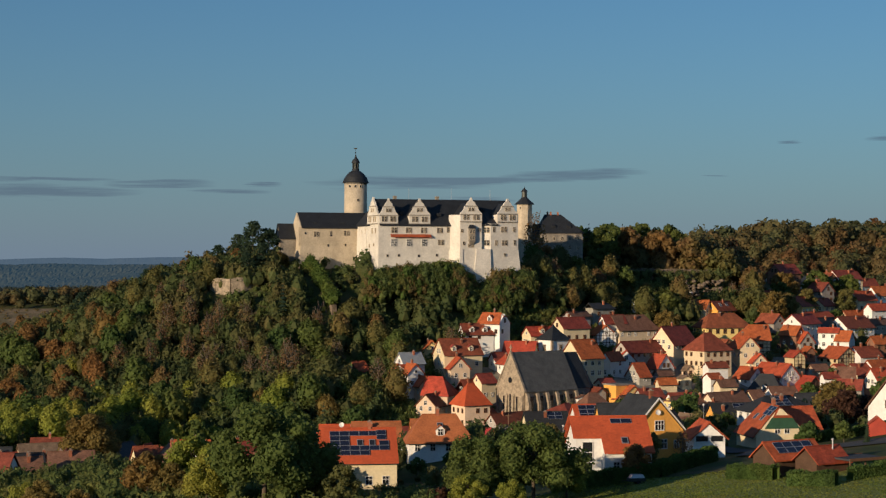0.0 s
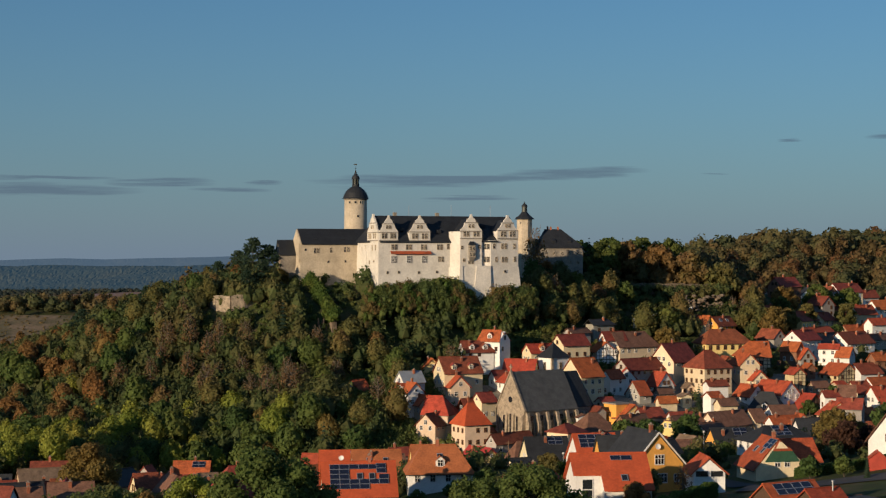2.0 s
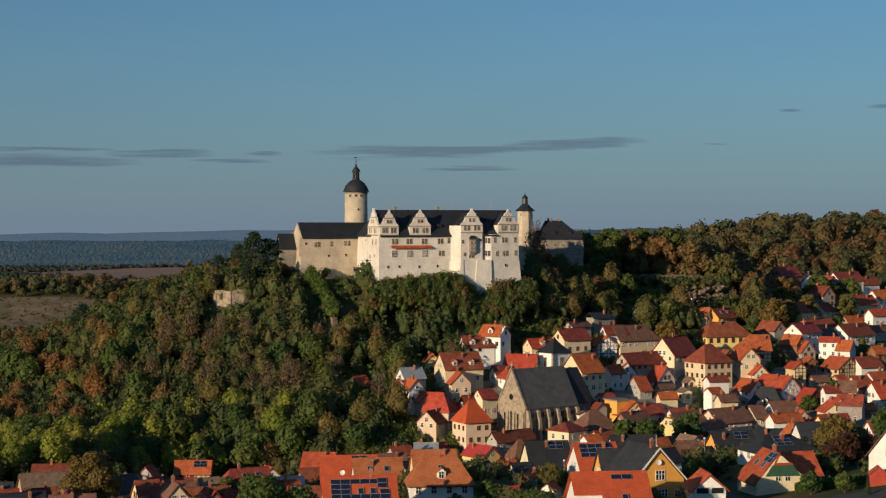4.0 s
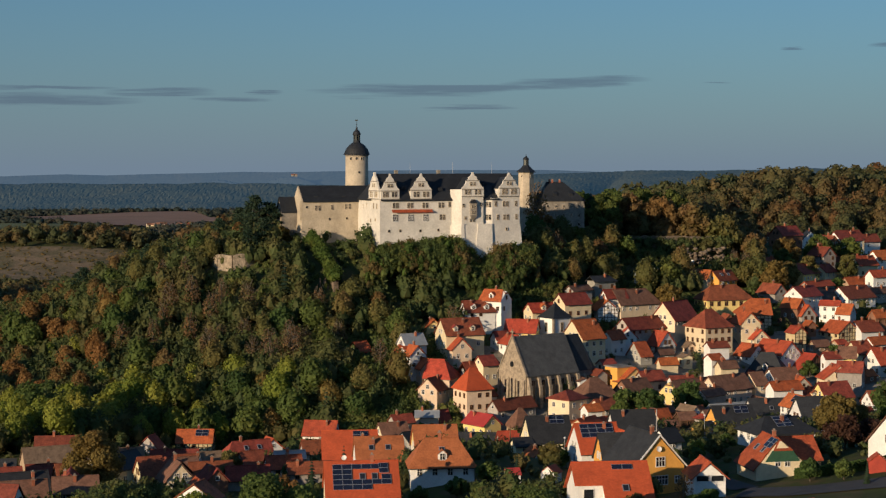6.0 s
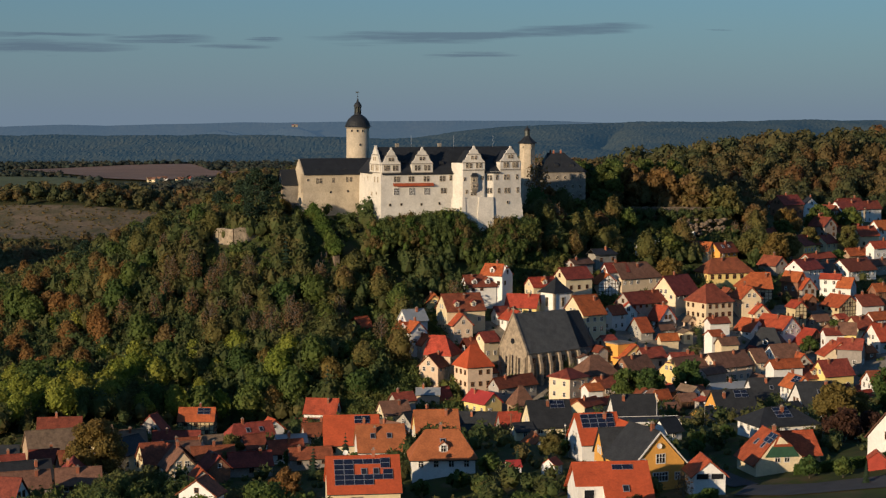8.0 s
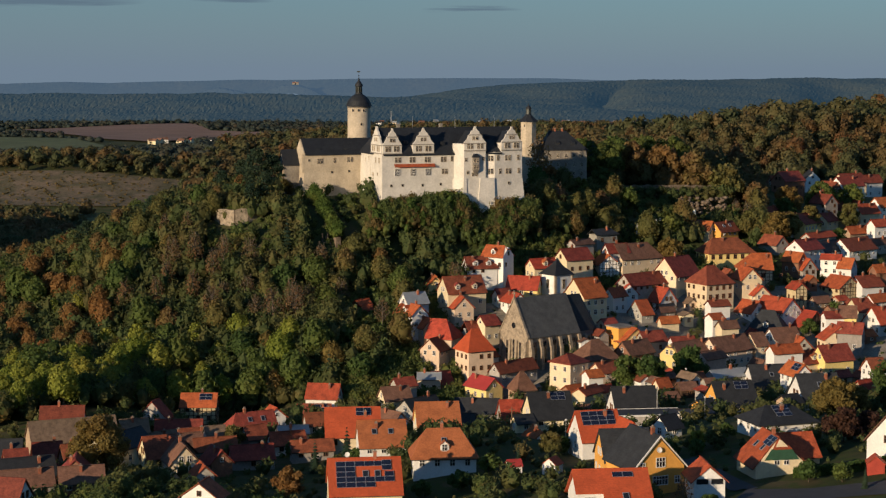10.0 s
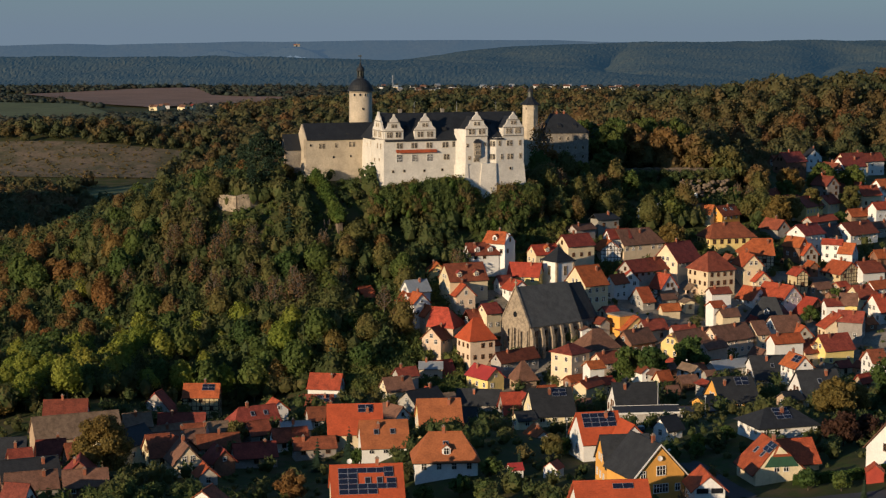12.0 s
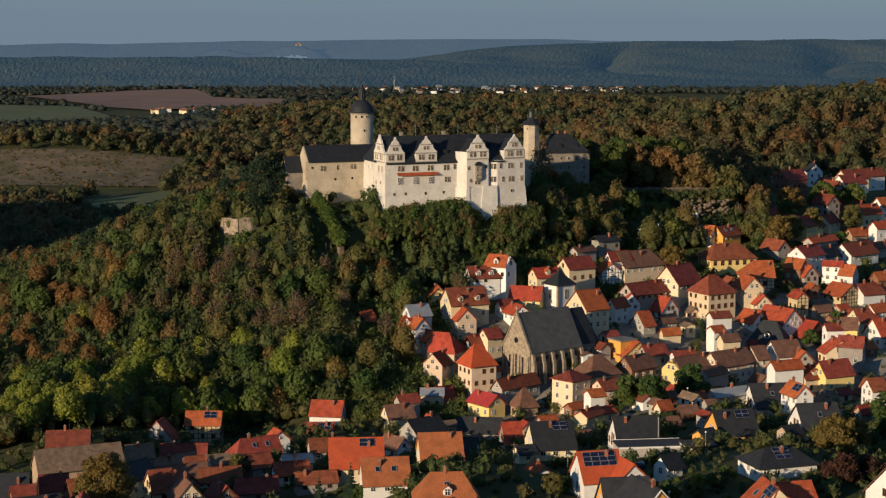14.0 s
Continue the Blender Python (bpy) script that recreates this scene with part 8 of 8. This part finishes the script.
for key, name, label, mat, lift in (("plough", "ploughed_field", "wide reddish brown ploughed field", PLOUGHED, 2.5), ("plough_middle", "ploughed_field", "reddish ploughed field beside a hedge", PLOUGHED, 2.5), ("plough_far", "ploughed_field", "brown ploughed field beyond the woods", PLOUGHED, 2.5),
                                    ("green", "pasture", "green pasture beside the ploughed field", PASTURE, 2.0), ("fallow", "fallow_field", "dry fallow field with scattered shrubs", STUBBLE, 1.0),
                                    ("pasture", "pasture", "small green pasture between woods", PASTURE, 1.0)):
    sheet(name, label, mat, FIELDS[key], lift)
sheet("pavement", "worn grey and sandy paving of the town's lanes and yards", YARD, ((-8, 470), (130, 440), (165, 600), (12, 552)), 0.3, 60, "pavement")
sheet("garden_path", "pale gravel path across the slope", YARD, ((-30, 516), (-6, 520), (-6, 522), (-30, 518)), 0.3, 16, "path")
sheet("meadow", "sunlit green meadow below the sheds", MEADOW, ((14, 150), (90, 150), (78, 244), (30, 272)), 0.12, 30, "meadow")
sheet("street", "grey asphalt street bending past the garage", ASPHALT, ((49, 290), (56, 285), (66, 292), (53, 299)), 0.25, 20, "street")
sheet("street", "grey asphalt street bending past the garage", ASPHALT, ((56, 285), (84, 280), (86, 290), (62, 294)), 0.2, 20, "street")
sheet("street", "narrow asphalt street between houses", ASPHALT, ((50, 299), (55, 299), (49, 330), (45, 330)), 0.2, 20, "street")

# garden and street trees
G = "garden trees of the town"
for kinds, x, y, scale, label in (
        (NEAR_DEEP[:1], 13.0, 247, 0.98, "large dense green tree in a garden"), (NEAR_DEEP[:1], 6.0, 249, 0.85, "large dense green tree in a garden"), (NEAR_LIME, 18.5, 258, 0.62, "slim yellow-green tree in a garden"), (NEAR_LIME, 9.5, 236, 0.45, "pale green bushy tree in a garden"),
        (NEAR_LIME, 3.5, 238, 0.55, "pale green bushy tree in a garden"), (RUSSET[:1], -0.5, 240, 0.45, "russet bushy shrub in a garden"), (NEAR_DEEP[1:], -25, 240, 1.12, "tall dark green garden tree"), (NEAR_DEEP[1:], -21, 246, 0.9, "tall dark green garden tree"), (NEAR_LIME, -33.5, 244, 0.75, "leafy green garden tree before the barns"), (NEAR_GOLD[1:], -45.0, 262, 0.95, "golden-leaved tree in a garden"), (NEAR_GOLD[1:], -41.0, 258, 0.75, "golden-leaved tree in a garden"), (NEAR_GOLD[1:], -58, 250, 0.8, "olive and golden garden tree"), (NEAR_LIME, -62, 256, 0.6, "olive green garden tree"), (NEAR_LIME, -38, 262, 0.95, "leafy green garden tree"), (OLD_GREEN[:1], -66, 252, 0.6, "leafy green garden tree"), (NEAR_GOLD[1:], -52, 246, 0.6, "golden-leaved tree in a garden"), (OLD_RUST[1:], 30.5, 273, 0.62, "slim russet tree before a white house"), (RUSSET[:1], -12.0, 318, 0.4, "russet shrub beside a terrace"), (OLD_BROAD[3:4], -18, 252, 0.7, "russet garden tree beside the road"), (NEAR_GOLD[:1], -74, 360, 1.12, "large yellowing tree beside the barns"),
        (OLD_GOLD[:1], 77, 594, 0.95, "large ochre autumn tree among the roofs"), (OLD_GREEN, 50, 468, 1.0, "round leafy green garden tree"), (OLD_GREEN, 56, 466, 0.9, "round leafy green garden tree"), (OLD_GREEN, 68.5, 484, 1.1, "round green tree before a yellow house"),
        (OLD_GREEN, 47, 475, 0.8, "round leafy green garden tree"), (FIR[1:2], 81, 545, 0.9, "dark slender garden conifer"), (FIR[:1], 101, 398, 0.9, "tall dark green conifer"), (OLD_GREEN[2:3], 104, 395, 1.1, "tall dark green tree by houses"),
        (OLD_GOLD[:1], 84, 368, 0.78, "brown autumn garden tree"), (OLD_GOLD[:1], 91, 380, 0.6, "brown autumn garden tree"), (RUSSET[:1], 77, 330, 0.78, "dark russet garden tree"), (RUSSET[:1], 83, 334, 0.62, "dark russet garden tree"), (NEAR_LIME, 50, 338, 0.38, "yellowing garden tree beside a hedge"), (OLD_GREEN[:1], 44, 334, 0.42, "green garden tree beside a hedge"), (OLD_GREEN[:1], 56, 342, 0.42, "green garden tree beside a hip-roofed house"),
        (OLD_RUST[1:], -31, 330, 0.8, "russet autumn garden tree"), (FIR[1:2], -22, 372, 0.9, "blue-green conifer in a garden"), (FIR[1:2], -54, 497, 1.0, "brown withered conifer at the wood's edge"), (OLD_GREEN[1:2], -19, 360, 0.7, "small green garden tree"),
        (OLD_BROAD[1:2], 33, 283, 0.62, "brown thinning tree beside a white house"), (BARE[:1], 40, 287, 0.5, "almost bare tree in a garden"), (OLD_GREEN[3:], 49, 333, 0.7, "leafy green shrub in a garden"), (OLD_BROAD[5:6], 53, 336, 0.42, "ochre shrub in a front garden"),
        (OLD_GREEN[3:], 64, 300, 0.9, "bright green small garden tree"), (OLD_GREEN[3:], 69, 296, 0.8, "bright green small garden tree"), (FIR[2:], 71, 288, 0.7, "small pointed conifer in a garden"), (OLD_GREEN[1:2], 24, 352, 0.6, "leafy green tree in a garden"),
        (OLD_BROAD[5:6], 21, 345, 0.6, "brownish tree in a small garden"), (FIR[2:], 14, 333, 0.9, "small grey-green conifer in a garden"), (OLD_GREEN[3:], 8, 331, 0.9, "leafy green shrub in a garden"), (OLD_GREEN[3:], 2, 322, 0.9, "leafy green shrub in a garden"), (OLD_GREEN[3:], -5, 320, 0.8, "leafy green shrub in a garden"),
        (OLD_BROAD[5:6], 86, 470, 0.5, "purple-brown tree in a garden"), (OLD_GREEN[1:2], 93, 468, 0.7, "leafy green tree in a garden"), (OLD_GREEN[1:2], 116, 545, 0.9, "green tree between houses"), (OLD_GREEN[1:2], 127, 560, 0.8, "green tree between houses"),
        (OLD_BROAD[3:4], -51, 405, 0.6, "brownish tree between roofs"), (FIR[1:2], -29, 372, 0.8, "dark pointed conifer in a garden"), (OLD_GREEN[3:], -35, 390, 1.0, "leafy green tree in a garden"), (OLD_BROAD[2:3], -14, 236, 0.5, "yellow-green leafy garden tree")):
    tree(kinds, x, y, scale, label, G)
blades = np.random.default_rng(44)
n = 60000
X, Y = blades.uniform(12, 92, n), blades.uniform(205, 275, n)
keep = (Y < 272 - np.abs(X - 30) * 0.35) & (np.abs(X) < 0.30 * Y)
X, Y = X[keep], Y[keep]
keep = np.array([clear_of_houses(a, b, 0.0) for a, b in zip(X, Y)])
X, Y = X[keep], Y[keep]
P = np.stack([X, Y, ground(X, Y) + 0.1], 1)
lean = blades.normal(size=(len(P), 3)) * (0.08, 0.08, 0.02) + (0, 0, 0.13)
wide = blades.normal(size=(len(P), 3)) * (0.12, 0.12, 0.02)
V = np.stack([P - wide, P + wide, P + lean], 1).reshape(-1, 3)
ob = mesh_object("grass", V.tolist(), np.arange(len(V)).reshape(-1, 3).tolist(), GRASS)
tagged(ob, "tufts of sunlit grass on the meadow", "grass", kind="stuff")


def garden(x, y):
    return clear_of_houses(x, y, 0.3) and not wooded(x, y) and not (44 < x < 92 and y < 312) and not (10 < x < 92 and y < 272)


clumps("garden_shrubs", "hedges and shrubs in the gardens of the town", scatter(4200, garden, -125, 160, 285, 640, 0.4), 0.8, BUSH, rng, 12, 0.9)
clumps("slope_scrub", "low scrub around the ruined wall and the ivy wall", scatter(900, lambda x, y: 500 < y < 594 and not wooded(x, y) and (-84 < x < -54 and y > 556 or -52 < x < -30 and y > 550 and rng.random() < 0.3), -84, -30, 550, 594, 0.6), 0.9, SCRUB, rng, 24, 1.1, 0.22)
clumps("slope_scrub", "scrub and saplings on the slope beside the houses", scatter(2300, lambda x, y: clear_of_houses(x, y, 0.4) and not wooded(x, y), -36, 4, 486, 560, 1.3), 1.5, SCRUB, rng, 40, 1.2, 0.18)
clumps("terrace_scrub", "scrub on the shaded slope below the terrace wall", scatter(500, lambda x, y: clear_of_houses(x, y, 0.4) and not wooded(x, y) and y < 652, 56, 116, 596, 652, 0.8), 1.2, SCRUB, rng, 34, 1.1, 0.18)
clumps("slope_scrub", "scrub on the bank above the upper houses", scatter(650, lambda x, y: clear_of_houses(x, y, 0.5) and not wooded(x, y), 8, 60, 562, 604, 1.0), 1.25, SCRUB, rng, 36, 1.15, 0.18)
# growth added over the terrace wall, standing in for its shade
clumps("wall_shade_scrub", "scrub added over the terrace wall to darken it like shade", [(60 + 50 * t, 649.5 + 9.5 * t - rng.uniform(0.3, 3.5), rng.uniform(29.5, 38.6), rng.uniform(0.6, 1.3)) for t in rng.uniform(0, 1, 260)], 1.4, BUSH, rng, 36, 1.1, 0.17)
clumps("garden_thicket", "leafy shrubs and small trees in the nearest gardens", scatter(700, lambda x, y: clear_of_houses(x, y, 0.6) and x < 0.06 * (y - 200) and not (-32 < x < 6 and y > 268), -90, 10, 222, 330, 1.1), 1.3, SCRUB, rng, 70, 1.15, 0.13)
clumps("garden_growth", "small fruit trees and tall shrubs between the houses", scatter(1500, lambda x, y: garden(x, y) and clear_of_houses(x, y, 1.2), -125, 160, 300, 640, 1.5), 1.5, BUSH, rng, 60, 1.15, 0.17)
clumps("ivy", "bright green ivy over the castle's old walls", [(x, y, z, s) for x, y, z, s in ((-46 + 10 * t + rng.normal() * 0.7, 591 - 22 * t + rng.normal() * 0.7, 42.5 - 13.5 * t - abs(rng.normal()) * 1.6, rng.uniform(0.6, 1.2)) for t in rng.uniform(0, 1, 90))], 1.2, IVY, rng, 16, 1.0)
clumps("ivy", "thick bright green ivy on the old stepping wall", [(-46 + 10 * t + rng.normal() * 0.5, 590.2 - 22 * t + rng.normal() * 0.5, 43.8 - 12.6 * t - abs(rng.normal()) * 1.4, rng.uniform(0.7, 1.2)) for t in rng.uniform(0, 1, 260)], 1.5, IVY, rng, 44, 1.1, 0.16)


def foot_of_palace(x):
    """Where the shrubs reach to on the palace's white walls."""
    return float(np.interp(x, (-25, -22, -12, 0, 6, 9, 12, 16, 18, 22, 29, 34), (39.5, 40.2, 41.8, 42.6, 42.2, 39.0, 36.8, 37.0, 40.8, 41.0, 40.2, 38.0)))


wall_shrubs = []
for x in rng.uniform(-26, 32, 1700):
    out = rng.uniform(0.5, 11) + (3.5 if 6 < x < 27 else 0.0)
    y = 577.2 + 0.364 * (x + 21.8) - out
    top = foot_of_palace(x) - 1.6 - 0.75 * max(0.0, out - 5) + rng.normal() * 0.6
    low = gz(x, y)
    wall_shrubs.append((x, y, max(low + 0.6, top - abs(rng.normal()) * 3.0), rng.uniform(0.6, 1.25)))
sorts = [[], [], []]
for x, y, z, k in wall_shrubs:
    v = math.sin(x * 0.42 + 1.3 * math.sin(z * 0.5)) + 0.7 * math.sin(x * 0.95 + z * 0.6 + 2.0) + rng.normal() * 0.25
    sorts[0 if v < 0.25 else (1 if v < 1.0 else 2)].append((x, y, z, k))
for bunch, mat, label in zip(sorts, (SCRUB, AUTUMNSCRUB, IVY), ("green and yellowing shrubs at the foot of the palace", "brown and golden shrubs at the foot of the palace", "bright green ivy and elder at the foot of the palace")):
    clumps("wall_shrubs", label, bunch, 1.3, mat, rng, 60, 1.25, 0.15)


# ---- villages far off in the valley ----
def village_house(x, y, yaw, size, wall, roof):
    root = new("house")
    root.matrix_world = pose(x, y, gz(x, y) + 3.0, 0, 0, yaw) @ Matrix.Diagonal((0.62, 0.7, 0.7, 1))
    tagged(root, "distant pale house with a tiled roof in the valley", "house", "houses of the far villages")
    bm = bmesh.new()
    solid(bm, [(-size, -4, -1), (-size, 4, -1), (-size, 4, 6), (-size, 0, 9.5), (-size, -4, 6)], [(size, -4, -1), (size, 4, -1), (size, 4, 6), (size, 0, 9.5), (size, -4, 6)])
    part("wall", bm, WALL[wall], root)
    bm = bmesh.new()
    for sgn in (-1, 1):
        slab(bm, (-size - 0.4, sgn * 4.5, 5.6), (size + 0.4, sgn * 4.5, 5.6), (size + 0.4, 0, 9.8), (-size - 0.4, 0, 9.8), 0.3)
    part("roof", bm, ROOF[roof], root)


far_dice = random.Random(77)
for k in range(46):
    x = far_dice.uniform(-160, 330)
    village_house(x, 2930 + far_dice.uniform(-90, 60) - 0.1 * x, far_dice.uniform(-30, 30), far_dice.uniform(5, 9), far_dice.choice(("white", "white", "cream", "grey")), far_dice.choice(("brown", "slate", "slate", "metal")))
for k in range(9):
    village_house(-345 + far_dice.uniform(-45, 60), 2200 + far_dice.uniform(-40, 50), far_dice.uniform(-40, 40), far_dice.uniform(4, 7), far_dice.choice(("white", "cream")), far_dice.choice(("brown", "dark_red", "slate")))


def mast(x, y, h):
    root = new("radio_mast")
    root.matrix_world = pose(x, y, gz(x, y))
    tagged(root, "slim pale lattice mast above far woods", "mast")
    bm = bmesh.new()
    for a, b in ((-1, -1), (1, -1), (0, 1)):
        solid(bm, [(a - 0.2, b - 0.2, 0), (a + 0.2, b - 0.2, 0), (a + 0.2, b + 0.2, 0), (a - 0.2, b + 0.2, 0)], [(a * 0.3 - 0.2, b * 0.3 - 0.2, h), (a * 0.3 + 0.2, b * 0.3 - 0.2, h), (a * 0.3 + 0.2, b * 0.3 + 0.2, h), (a * 0.3 - 0.2, b * 0.3 + 0.2, h)])
    part("lattice", bm, ALU, root)


mast(-95, 2960, 26)


def far_castle():
    root = new("far_castle")
    root.matrix_world = pose(-418, 4790, 45) @ Matrix.Diagonal((0.6, 0.6, 0.45, 1))
    tagged(root, "tiny pale castle on a hill near the horizon", "castle")
    for x0, x1, h, name in ((-15, 2, 6, "wall"), (2, 14, 8, "wall"), (-3, 2, 13, "tower")):
        bm = bmesh.new()
        box(bm, x0, x1, -4, 4, -6, h)
        part(name, bm, CASTLE_GREY, root)
    bm = bmesh.new()
    slab(bm, (-15, -4.5, 6), (14, -4.5, 6), (14, 0, 10), (-15, 0, 10), 0.3)
    part("roof", bm, ROOF["dark_red"], root)


far_castle()
